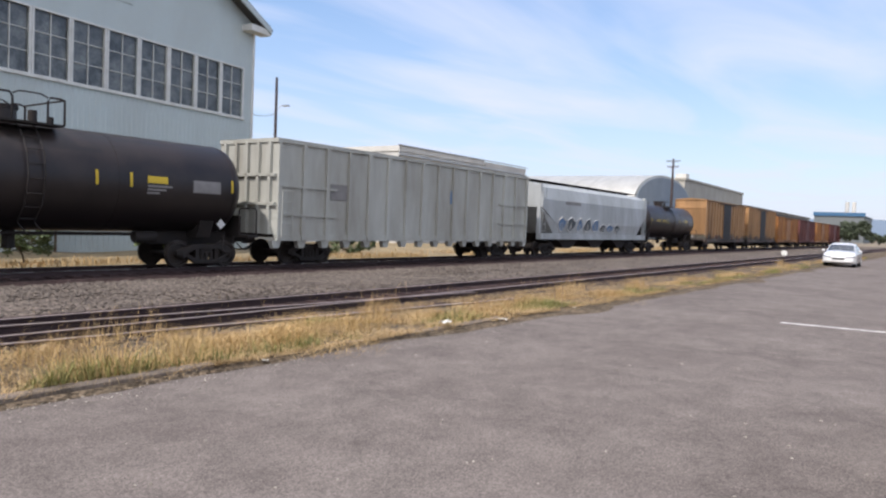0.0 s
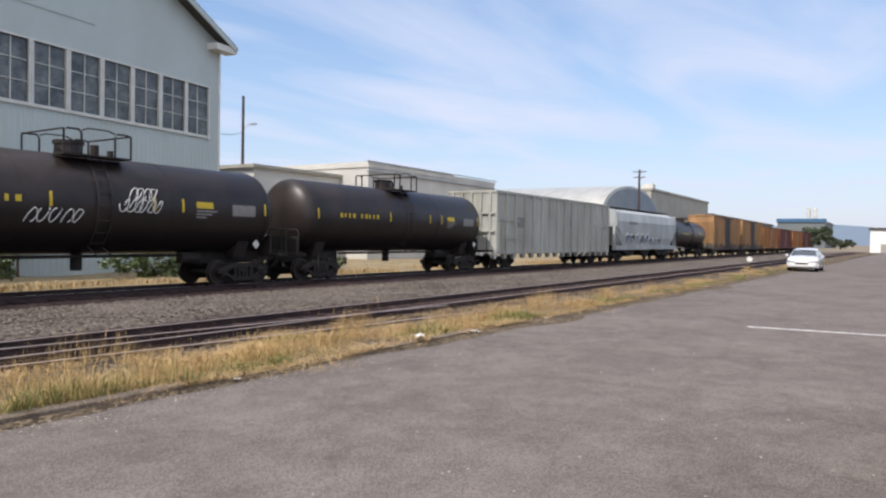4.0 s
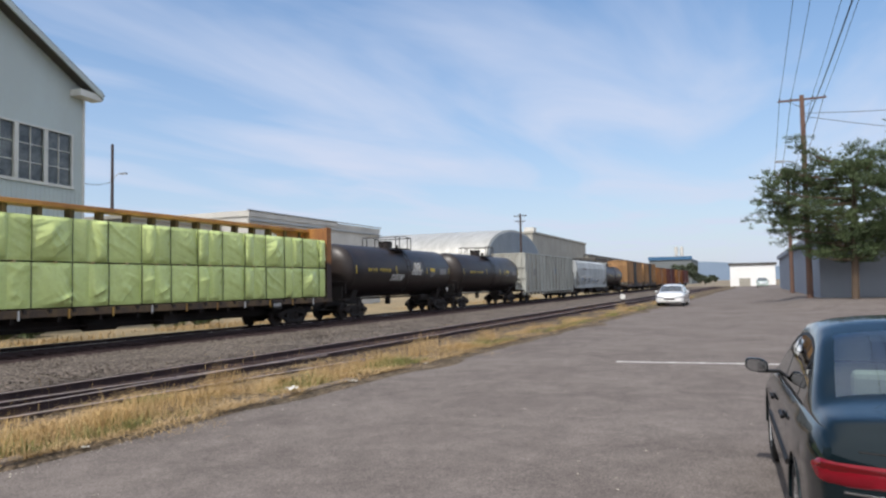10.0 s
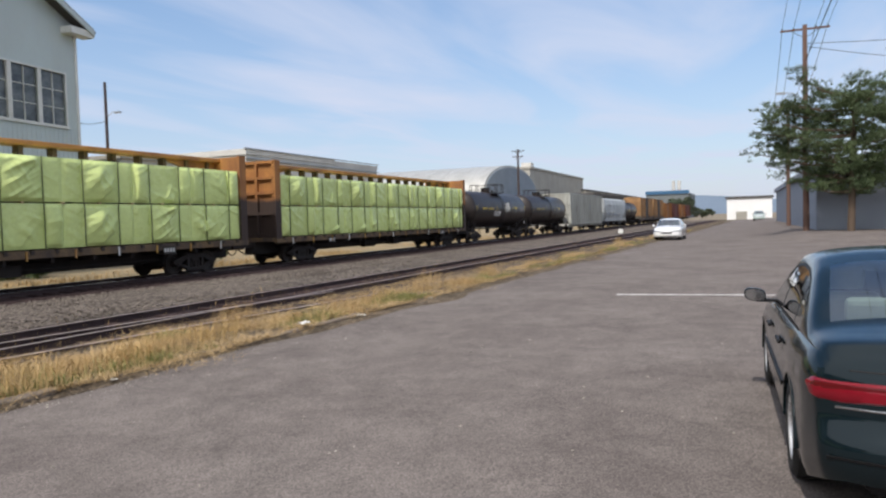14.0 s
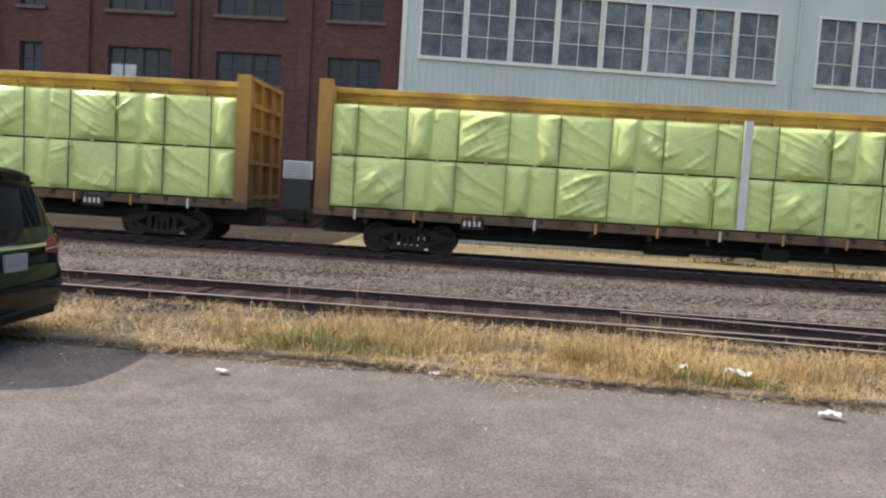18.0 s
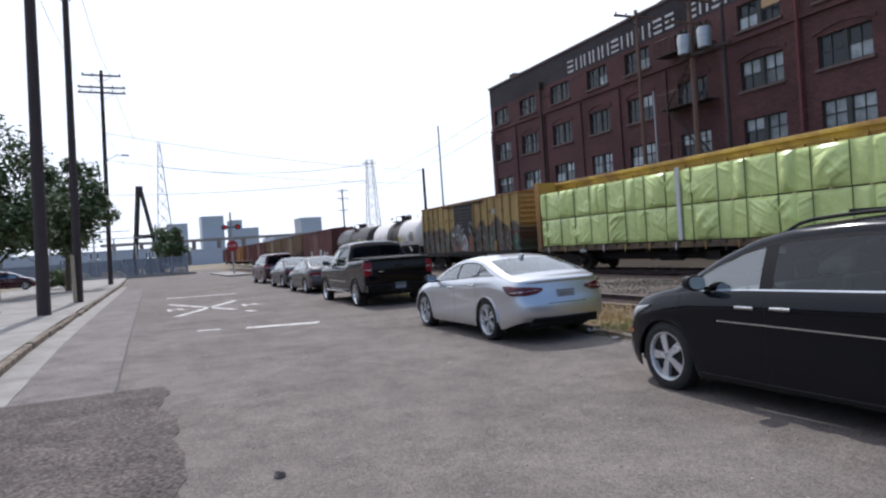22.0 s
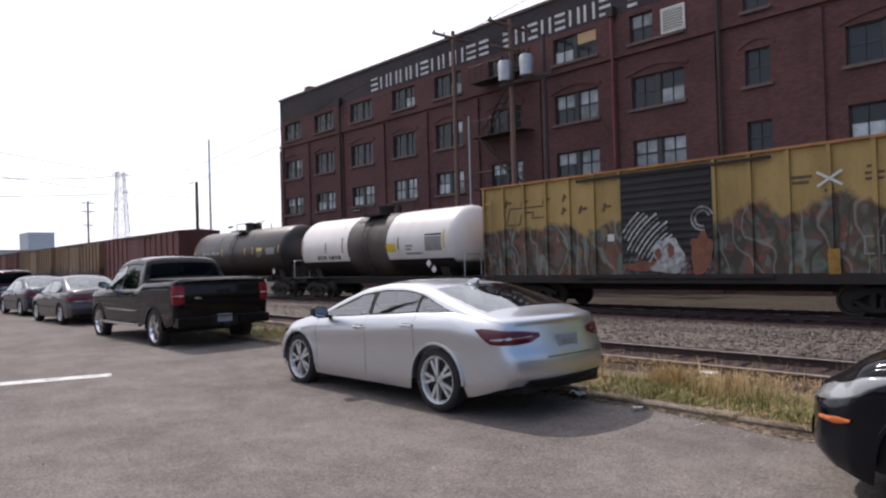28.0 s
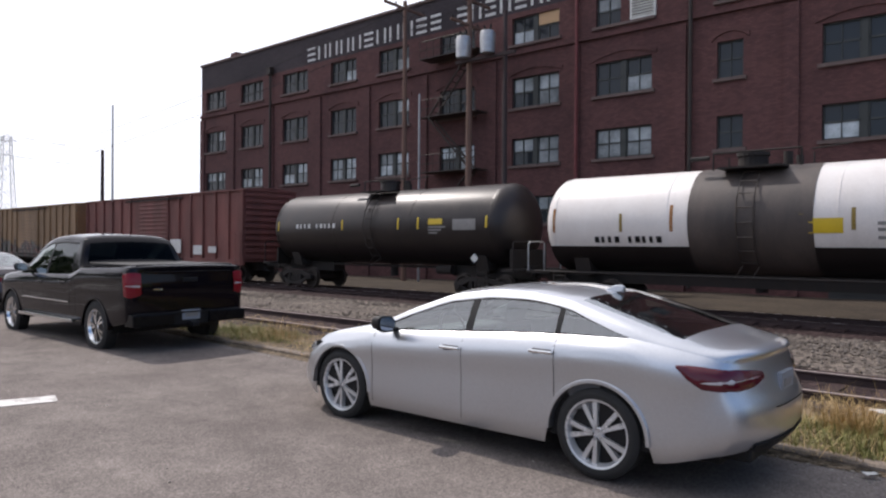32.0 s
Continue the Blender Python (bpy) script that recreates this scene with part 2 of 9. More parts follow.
        l.new(m3.outputs[0], m4.inputs[1]); l.new(br.outputs[0], m4.inputs[2])
        out = m4.outputs[0]
    l.new(out, b.inputs["Base Color"])
    bp = n.new("ShaderNodeBump"); bp.inputs["Strength"].default_value = relief; bp.inputs["Distance"].default_value = 0.6 / scale; bp.invert = True
    l.new(vo.outputs["Distance"], bp.inputs["Height"]); l.new(bp.outputs[0], b.inputs["Normal"])
    return m


ASPHALT = material("asphalt", (0.173, 0.15, 0.136), 0.9, second=(0.128, 0.109, 0.1), scale=0.45, spread=0.55, bump=0.25, grain=70, spec=0.12)
ASPHALT_OLD = material("asphalt_patched", (0.2, 0.178, 0.168), 0.9, second=(0.147, 0.13, 0.124), scale=0.7, spread=0.45, bump=0.3, grain=50, spec=0.12)
speckled(ASPHALT, 75, 0.6, 1.4, 0.7, 0.3, 0.84)
speckled(ASPHALT_OLD, 70, 0.65, 1.35, 0.6, 0.3, 0.7)
CONCRETE = material("concrete", (0.29, 0.27, 0.25), 0.9, second=(0.17, 0.155, 0.14), scale=1.2, spread=0.4, bump=0.2, grain=40)
KERB = material("kerb_concrete", (0.23, 0.19, 0.155), 0.92, second=(0.1, 0.08, 0.06), scale=2.5, spread=0.6, bump=0.3, grain=35, rand=0.15, spec=0.12)
SOIL = material("verge_soil", (0.15, 0.115, 0.08), 0.95, second=(0.075, 0.06, 0.042), scale=1.3, spread=0.5, bump=0.6, grain=18, spec=0.12)
speckled(SOIL, 22, 0.4, 1.6, 1.0, 0.9)
DIRT = material("dirt", (0.19, 0.165, 0.135), 0.95, second=(0.27, 0.22, 0.14), scale=0.35, spread=0.5, bump=0.5, grain=18, spec=0.12)
BALLAST = material("ballast", (0.146, 0.122, 0.104), 0.95, second=(0.083, 0.07, 0.06), scale=0.6, spread=0.5, bump=0.9, grain=14, spec=0.12)
speckled(BALLAST, 17, 0.35, 1.7, 1.0, 1.0)
STONE = material("ballast_stone", (0.147, 0.125, 0.107), 0.9, scale=8, spread=0.3, islands=0.4, bump=0.2, spec=0.12)
GRIT = material("pale_grit", (0.36, 0.33, 0.28), 0.9, scale=8, spread=0.3, islands=0.4, bump=0)
# hall panes: pale mottling painted in for reflections
HALL_PANE = material("mottled_window_glass", (0.05, 0.06, 0.068), 0.15, second=(0.2, 0.22, 0.22), scale=1.6, spread=0.42, bump=0.05, grain=9, rand=0.35)
OIL = material("oiled_ballast", (0.048, 0.032, 0.031), 0.9, second=(0.024, 0.016, 0.016), scale=1.0, spread=0.4, bump=0.8, grain=14, spec=0.12)
speckled(OIL, 15, 0.3, 1.8, 1.0, 1.0)
RAIL = material("rail_steel", (0.055, 0.034, 0.034), 0.75, metal=0.2, second=(0.024, 0.015, 0.014), scale=2, bump=0.1)
RAIL_TOP = material("polished_rail", (0.5, 0.5, 0.5), 0.28, metal=1.0, scale=2, spread=0.2, bump=0.02)
RAIL_RUST = material("rusted_rail_top", (0.4, 0.33, 0.31), 0.5, metal=0.3, scale=2, bump=0.05)
TIE = material("timber_tie", (0.062, 0.042, 0.04), 0.9, second=(0.03, 0.02, 0.019), scale=4, stretch=(6, 1, 1), rand=0.25, bump=0.4, grain=30, spec=0.12)
STRAW = material("straw", (0.46, 0.33, 0.165), 0.8, second=(0.34, 0.22, 0.09), scale=0.9, spread=0.5, bump=0, islands=0.3)
DRY = material("dry_grass", (0.5, 0.355, 0.165), 0.8, second=(0.33, 0.2, 0.075), scale=0.9, spread=0.5, bump=0, islands=0.3)
RUSSET = material("russet_grass", (0.46, 0.3, 0.12), 0.8, second=(0.26, 0.2, 0.07), scale=0.7, spread=0.5, bump=0, islands=0.35)
GREEN = material("green_grass", (0.2, 0.19, 0.055), 0.75, second=(0.115, 0.14, 0.032), scale=0.9, spread=0.5, bump=0, islands=0.3)
LEAF = material("leaves", (0.11, 0.15, 0.06), 0.6, second=(0.06, 0.09, 0.035), scale=0.8, spread=0.5, bump=0, islands=0.45)
BARK = material("bark", (0.12, 0.085, 0.06), 0.95, scale=4, stretch=(1, 1, 0.2), bump=0.6, grain=20)
POLE_WOOD = material("weathered_pole", (0.17, 0.1, 0.075), 0.9, second=(0.08, 0.05, 0.04), scale=3, stretch=(4, 4, 0.3), bump=0.4, grain=30)
POLE_DARK = material("creosote_pole", (0.055, 0.04, 0.04), 0.9, scale=3, stretch=(4, 4, 0.3), bump=0.4, grain=30)
WHITE_PAINT = material("road_paint", (0.6, 0.58, 0.55), 0.85, second=(0.15, 0.133, 0.12), scale=5, spread=0.85, bump=0.2)
SIDING = material("pale_siding", (0.47, 0.545, 0.545), 0.55, second=(0.4, 0.44, 0.43), scale=0.5, stretch=(1, 1, 0.35), spread=0.3, bump=0.05)
TRIM = material("white_trim", (0.68, 0.69, 0.66), 0.6, second=(0.5, 0.5, 0.46), scale=2, spread=0.3, bump=0.05)
DARK_PANE = glass_material("dark_glass", (0.02, 0.025, 0.03), 0.08)
# pale warehouse panes: sky reflection painted into the glass colour
PALE_PANE = material("sky_pale_glass", (0.36, 0.4, 0.42), 0.12, second=(0.1, 0.12, 0.12), scale=0.9, spread=0.6, bump=0, rand=0.5)
BRICK = brick_material("red_brick", (0.122, 0.053, 0.05), (0.08, 0.038, 0.038), (0.62, 0.6, 0.58))
BRICK_BLACK = brick_material("black_painted_brick", (0.05, 0.04, 0.045), (0.03, 0.026, 0.03), (0.8, 0.8, 0.8))
STONE_SILL = material("stone_sill", (0.14, 0.1, 0.09), 0.85, scale=3, bump=0.2)
SASH = material("dark_sash", (0.035, 0.04, 0.038), 0.6, bump=0.05)
STEEL_DARK = material("dark_steel", (0.035, 0.03, 0.028), 0.65, metal=0.3, second=(0.07, 0.045, 0.03), scale=3, bump=0.2)
GALV = material("galvanised", (0.4, 0.41, 0.42), 0.45, metal=0.7, scale=4, bump=0.05)
ROOF = material("tar_roof", (0.09, 0.085, 0.08), 0.95, scale=1, bump=0.3)
RUBBER = material("rubber", (0.018, 0.018, 0.018), 0.85, bump=0.2, grain=90)
BLACK_TRIM = material("black_trim", (0.01, 0.01, 0.011), 0.55, bump=0.05, spec=0.22)
CHROME = material("chrome", (0.75, 0.76, 0.77), 0.12, metal=1.0, spread=0.05, bump=0)
ALLOY = material("alloy", (0.62, 0.63, 0.64), 0.3, metal=0.55, spread=0.1, bump=0)
RED_LENS = material("red_lens", (0.19, 0.006, 0.014), 0.2, spread=0.1, bump=0, coat=0.3, spec=0.2)
LAMP_LENS = material("lamp_lens", (0.28, 0.29, 0.3), 0.1, spread=0.1, bump=0, coat=1)
PLATE = material("plate", (0.24, 0.26, 0.29), 0.4, spread=0.1, bump=0)
PAPER = material("litter_paper", (0.6, 0.59, 0.55), 0.8, spread=0.2, bump=0.1)

# ---- mesh helpers ----


def bm_box(bm, x0, x1, y0, y1, z0, z1):
    v = [bm.verts.new((x, y, z)) for x in (x0, x1) for y in (y0, y1) for z in (z0, z1)]
    for f in ((0, 1, 3, 2), (4, 6, 7, 5), (0, 4, 5, 1), (2, 3, 7, 6), (0, 2, 6, 4), (1, 5, 7, 3)):
        bm.faces.new([v[i] for i in f])
    return v


def bm_tube(bm, p0, p1, r0, r1=None, n=10, caps=True):
    p0, p1 = Vector(p0), Vector(p1)
    r1 = r0 if r1 is None else r1
    d = (p1 - p0).normalized()
    a = d.cross((0, 0, 1) if abs(d.z) < 0.9 else (1, 0, 0)).normalized()
    b = d.cross(a)
    rings = [[bm.verts.new(p + (a * math.cos(t) + b * math.sin(t)) * r) for t in (2 * math.pi * k / n for k in range(n))] for p, r in ((p0, r0), (p1, r1))]
    for k in range(n):
        bm.faces.new((rings[0][k], rings[0][(k + 1) % n], rings[1][(k + 1) % n], rings[1][k]))
    if caps:
        bm.faces.new(rings[0][::-1]); bm.faces.new(rings[1])


def bm_prism(bm, outline, axis, a0, a1):
    """An outline of (u, v) pairs pushed along an axis; u and v are the other two, in order."""
    def at(u, v, w):
        return {"x": (w, u, v), "y": (u, w, v), "z": (u, v, w)}[axis]
    one = [bm.verts.new(at(u, v, a0)) for u, v in outline]
    two = [bm.verts.new(at(u, v, a1)) for u, v in outline]
    n = len(outline)
    for k in range(n):
        bm.faces.new((one[k], one[(k + 1) % n], two[(k + 1) % n], two[k]))
    bm.faces.new(one[::-1]); bm.faces.new(two)


def bm_lathe(bm, profile, n=32, axis="x", caps=True):
    """Rings of (along, radius) round an axis."""
    rings = []
    for a, r in profile:
        ring = []
        for k in range(n):
            t = 2 * math.pi * k / n
            c, s = r * math.cos(t), r * math.sin(t)
            ring.append(bm.verts.new({"x": (a, c, s), "y": (c, a, s), "z": (c, s, a)}[axis]))
        rings.append(ring)
    for i in range(len(rings) - 1):
        for k in range(n):
            bm.faces.new((rings[i][k], rings[i][(k + 1) % n], rings[i + 1][(k + 1) % n], rings[i + 1][k]))
    if caps:
        bm.faces.new(rings[0][::-1]); bm.faces.new(rings[-1])


def bm_arc(bm, inner, outer, y0, y1):
    """One curved bar between two rows of (x, z) points."""
    rows = [[bm.verts.new((p[0], y, p[1])) for p, y in ((i, y0), (o, y0), (o, y1), (i, y1))] for i, o in zip(inner, outer)]
    for a, b in zip(rows, rows[1:]):
        for k in range(4):
            bm.faces.new((a[k], a[(k + 1) % 4], b[(k + 1) % 4], b[k]))
    bm.faces.new(rows[0][::-1]); bm.faces.new(rows[-1])


def bm_path(bm, pts, r, n=6):
    """One bent tube along a row of points."""
    pts = [Vector(p) for p in pts]
    rings = []
    for i, p in enumerate(pts):
        d = (pts[min(i + 1, len(pts) - 1)] - pts[max(i - 1, 0)]).normalized()
        a = d.cross((0, 0, 1) if abs(d.z) < 0.9 else (1, 0, 0)).normalized()
        b = d.cross(a)
        rings.append([bm.verts.new(p + (a * math.cos(t) + b * math.sin(t)) * r) for t in (2 * math.pi * k / n for k in range(n))])
    for a, b in zip(rings, rings[1:]):
        for k in range(n):
            bm.faces.new((a[k], a[(k + 1) % n], b[(k + 1) % n], b[k]))


def mesh_of(name, bm, mat, smooth=False):
    bmesh.ops.recalc_face_normals(bm, faces=bm.faces)
    me = bpy.data.meshes.new(name)
    bm.to_mesh(me)
    bm.free()
    me.materials.append(mat)
    if smooth:
        me.polygons.foreach_set("use_smooth", [True] * len(me.polygons))
        me.set_sharp_from_angle(angle=radians(38))
    return me


def part(name, bm, mat, parent=None, label="", at=None, smooth=False, bevel=0.0):
    me = bm if isinstance(bm, bpy.types.Mesh) else mesh_of(name, bm, mat, smooth)
    ob = new(name, me)
    if parent is not None:
        ob.parent = parent
    if at is not None:
        ob.matrix_basis = at if isinstance(at, Matrix) else Matrix.Translation(at)
    if label:
        tagged(ob, label)
    if bevel:
        md = ob.modifiers.new("bevel", "BEVEL"); md.width, md.segments, md.limit_method = bevel, 2, "ANGLE"
    return ob


def boxes(*rows):
    bm = bmesh.new()
    for r in rows:
        bm_box(bm, *r)
    return bm


def tubes(rows, n=8):
    bm = bmesh.new()
    for p, q, r in rows:
        bm_tube(bm, p, q, r, n=n)
    return bm


def thing(name, label, category, m=None, group=""):
    ob = new(name)
    ob.empty_display_size = 0.2
    if m is not None:
        ob.matrix_basis = m
    return tagged(ob, label, category, group)


def structure(name, bm, mat, label="", smooth=False):
    return tagged(part(name, bm, mat, smooth=smooth), label, kind="structure")


def sheet(rows):
    """A quad sheet from rows of points."""
    bm = bmesh.new()
    vs = [[bm.verts.new(p) for p in row] for row in rows]
    for a, b in zip(vs, vs[1:]):
        for k in range(len(a) - 1):
            bm.faces.new((a[k], a[k + 1], b[k + 1], b[k]))
    return bm


def bump_noise(x, y, z=0.0, s=1.0):
    return noise.noise(Vector((x * s, y * s, z * s)))


def catenary(p, q, sag, n=10):
    p, q = Vector(p), Vector(q)
    return [p.lerp(q, k / n) - Vector((0, 0, sag * 4 * (k / n) * (1 - k / n))) for k in range(n + 1)]


def wire(name, p, q, sag, r=0.012, label="thin black overhead cable between poles", n=10):
    pts = catenary(p, q, sag, n)
    bm = bmesh.new()
    side = (pts[-1] - pts[0]).cross((0, 0, 1)).normalized()
    rings = [[bm.verts.new(c + (side * math.cos(a) + Vector((0, 0, 1)) * math.sin(a)) * r) for a in (0, 1.26, 2.51, 3.77, 5.03)] for c in pts]
    for a, b in zip(rings, rings[1:]):
        for k in range(5):
            bm.faces.new((a[k], a[(k + 1) % 5], b[(k + 1) % 5], b[k]))
    return tagged(part(name, bm, RUBBER), label, "cable", "overhead cables")

# ---- ground, street and tracks ----


def road_z(x):
    """The street climbs a little towards the crossing."""
    return 0.14 * min(1.0, max(0.0, (-4 - x) / 18))


def kerb_y(x):
    return 4.98 - (0.04 if x < 0 else 0.035) * x


def south_y(x):
    """Foot of the kerb on the side of the poles."""
    return -3.95 + 0.016 * max(0.0, min(42.0, -18 - x))


def spur_y(x):
    return 9.32 - 0.03 * x


def main_y(x):
    return 18.64 - 0.0184 * x


XS = [-130 + 2.0 * k for k in range(166)]


def strip(lo, hi, zlo, zhi, n=6, rough=0.0, xs=XS):
    rows = []
    for x in xs:
        row = []
        for k in range(n + 1):
            f = k / n
            y = lo(x) * (1 - f) + hi(x) * f
            z = zlo(x) * (1 - f) + zhi(x) * f
            if 0 < k < n:
                z += rough * bump_noise(x, y, 3, 0.9)
            row.append((x, y, z))
        rows.append(row)
    return sheet(rows)


structure("ground", sheet([[(x, y, -0.42) for y in (-3000, -200, 0, 60, 200, 3000)] for x in (-3000, -300, 0, 300, 3000)]), DIRT, "bare dry earth reaching the horizon")
structure("road", strip(lambda x: -22.0 if x > -9 else south_y(x) + 0.15, kerb_y, road_z, road_z, 8), ASPHALT, "worn grey asphalt street")
structure("verge", strip(lambda x: kerb_y(x) + 0.1, lambda x: spur_y(x) - 1.75, lambda x: road_z(x) + 0.035, lambda x: road_z(x) * 0.5 - 0.08, 8, 0.06), SOIL, "dirt verge with dry grass beside the rails")
structure("spur_bed", sheet([[(x, spur_y(x) + o, (road_z(x) * 0.5 - 0.08) * (1.6 - o) / 3.35 - 0.1 * (o + 1.75) / 3.35 - dip + (0.04 * bump_noise(x, o, 3, 0.9) if abs(o) < 1.5 else 0)) for o, dip in ((-1.75, 0), (-1.35, 0.01), (-1.0, 0.05), (-0.5, 0.06), (0, 0.05), (0.5, 0.06), (1.0, 0.05), (1.3, 0.01), (1.6, 0))] for x in XS]), OIL, "dark oil-stained bed of the siding")
structure("gravel_strip", strip(lambda x: spur_y(x) + 1.6, lambda x: main_y(x) - 2.9, lambda x: -0.1, lambda x: -0.14, 8, 0.06), BALLAST, "grey crushed stone between the tracks")
structure("track_bed", strip(lambda x: main_y(x) - 2.9, lambda x: main_y(x) + 2.4, lambda x: -0.14, lambda x: -0.16, 8, 0.03), OIL, "dark stained ballast of the main track")
# yard earth is darker than the straw ground beyond x = -4
structure("yard_ground", strip(lambda x: main_y(x) + 2.4, lambda x: 70.0, lambda x: -0.16, lambda x: -0.1, 12, 0.12, [x for x in XS if x <= -4]), material("dark_yard_earth", (0.062, 0.05, 0.038), 0.95, second=(0.036, 0.03, 0.026), spec=0.1, scale=0.5, spread=0.6, bump=0.6, grain=10), "dark earth below the brick warehouse")
structure("waste_ground", strip(lambda x: main_y(x) + 2.4, lambda x: 70.0, lambda x: -0.16, lambda x: -0.1, 12, 0.12, [x for x in XS if x >= -4]), material("straw_ground", (0.29, 0.22, 0.12), 0.95, second=(0.15, 0.12, 0.065), scale=0.4, spread=0.6, bump=0.6, grain=10), "sunlit straw-coloured waste ground")
structure("pavement", strip(lambda x: -12.0, south_y, lambda x: road_z(x) + 0.13, lambda x: road_z(x) + 0.13, 4, 0, [x for x in XS if x < -12]), CONCRETE, "pale concrete footway")
structure("lot", sheet([[(x, y, 0.3 if x > 46 and y < -5 else 0.004) for y in (-60, -22, -9, -5.6, -4.2)] for x in (-9, 30, 42, 50, 90, 180)]), ASPHALT, "asphalt yard beside the street")
structure("road_patch", sheet([[(x, y, road_z(x) + 0.006) for y in (south_y(x) + 0.7, -1.98 - 0.012 * (x + 12) * (x < -12))] for x in [-52 + 2 * k for k in range(21)]]), ASPHALT_OLD, "paler patched lane along the kerb")

# tar seam round the patched lane
TAR = material("tar_seam", (0.045, 0.04, 0.038), 0.7, second=(0.09, 0.08, 0.075), scale=6, spread=0.5, bump=0.2, spec=0.2)
patch_y = lambda x: -1.98 - 0.012 * (x + 12) * (x < -12)
structure("road_seam", sheet([[(x, patch_y(x) + o + 0.03 * bump_noise(x * 0.9, 1.0), road_z(x) + 0.0085) for o in (-0.02, 0.02 + 0.012 * bump_noise(x * 2.0, 4.0))] for x in [-52 + 0.5 * k for k in range(81)]]), TAR, "thin black tar seam along the patched lane")
structure("gutter", sheet([[(x, y, road_z(x) + 0.008) for y in (south_y(x) + 0.17, south_y(x) + 0.69)] for x in [-60 + 2 * k for k in range(25)]]), CONCRETE, "pale concrete gutter below the kerb")
ROUGH_ASPHALT = material("crumbled_asphalt", (0.125, 0.105, 0.097), 0.95, second=(0.075, 0.064, 0.06), scale=1.6, spread=0.6, bump=0.6, grain=30, spec=0.1)
speckled(ROUGH_ASPHALT, 34, 0.5, 1.6, 0.8, 0.8)
structure("road_scar", strip(lambda x: -6.5, lambda x: -1.35 + 0.22 * bump_noise(x * 0.8, 2.0) + 0.1 * bump_noise(x * 3.1, 5.0), lambda x: road_z(x) + 0.0095, lambda x: road_z(x) + 0.0095, 6, 0.0, [-11.98 + 0.16 * k for k in range(60)]), ROUGH_ASPHALT, "dark crumbled asphalt beside the patched lane")
structure("gutter_dirt", strip(lambda x: kerb_y(x) - 0.05 - 0.3 * max(0, bump_noise(x * 0.5, 4.0) + 0.15) - 0.08 * abs(bump_noise(x * 2.3, 7.0)), lambda x: kerb_y(x) + 0.05, lambda x: road_z(x) + 0.004, lambda x: road_z(x) + 0.03, 3, 0.008, [-45 + 0.3 * k for k in range(188)]), SOIL, "sandy dirt washed against the kerb")
# beyond the kerb's end the asphalt crumbles into dirt
structure("dirt_edge", strip(lambda x: kerb_y(x) - 0.25 - 0.7 * max(0, bump_noise(x * 0.35, 9.0)) - 0.25 * abs(bump_noise(x * 1.3, 3.0)), lambda x: kerb_y(x) + 0.4, lambda x: road_z(x) + 0.005, lambda x: road_z(x) + 0.04, 3, 0.01, [11 + 0.35 * k for k in range(240)]), SOIL, "crumbled dirt along the asphalt edge")
# kerbstones
KERB_MESH = {}
for side, base, lo, hi in ((1, kerb_y, -90, 11.2), (-1, south_y, -90, -11)):
    x = lo
    owner = thing("kerb", "weathered concrete kerb along the street", "kerb")
    while x < hi:
        ln = random.uniform(1.6, 2.4)
        key = (side, round(ln, 1))
        if key not in KERB_MESH:
            bm = bmesh.new()
            bm_box(bm, 0, round(ln, 1) - 0.012, 0, 0.16, -0.2, 0.1 if side > 0 else 0.13)
            bmesh.ops.bevel(bm, geom=[e for e in bm.edges], offset=0.018, segments=1, affect="EDGES")
            KERB_MESH[key] = mesh_of("kerbstone", bm, KERB)
        ob = part("kerbstone", KERB_MESH[key], KERB, owner)
        ob.matrix_basis = pose(x, base(x) + random.uniform(-0.02, 0.02), road_z(x) + (0.0 if side < 0 else -0.035 + 0.08 * bump_noise(x * 0.35, 2.0)) + random.uniform(-0.015, 0.012), random.uniform(-3, 3), 0, -1.7 * (side > 0) + random.uniform(-0.5, 0.5))
        x += round(ln, 1)
    owner["kind"] = "structure"

RAIL_OUT = [(-0.07, -0.17), (0.07, -0.17), (0.07, -0.155), (0.012, -0.135), (0.012, -0.045), (0.036, -0.03), (0.036, -0.004), (-0.036, -0.004), (-0.036, -0.03), (-0.012, -0.045), (-0.012, -0.135), (-0.07, -0.155)]


def track(name, centre, slope, label, top, tie_gap, tie_z, x0, x1):
    tr = thing(name, label, "railway track")
    tr["kind"] = "structure"
    turn = math.degrees(math.atan(slope))
    for side in (-0.7535, 0.7535):
        x = x0
        while x < x1:
            bm = bmesh.new()
            bm_prism(bm, [(u + side, v) for u, v in RAIL_OUT], "x", 0, 11.99)
            rail = part("rail", bm, RAIL, tr, at=pose(x, centre(x), 0, 0, 0, turn))
            part("railhead", boxes((0, 11.99, side - 0.036, side + 0.036, -0.004, 0)), top, rail, "worn running surface")
            x += 12
    bm = bmesh.new()
    bm_box(bm, -0.11, 0.11, -1.28, 1.28, -0.15, 0)
    bmesh.ops.bevel(bm, geom=[e for e in bm.edges], offset=0.012, segments=1, affect="EDGES")
    tie = mesh_of("tie", bm, TIE)
    x = -46.0
    while x < 62:
        part("tie", tie, TIE, tr, at=pose(x, centre(x), tie_z + random.uniform(-0.012, 0.01), 0, 0, turn + random.uniform(-1.5, 1.5)))
        x += tie_gap


track("main_track", main_y, -0.0184, "main railway track with polished rails on ties", RAIL_TOP, 0.52, -0.115, -120, 190)
track("siding_track", spur_y, -0.03, "disused siding with rusty rails on sunken ties", RAIL_RUST, 0.62, -0.125, -90, 120)


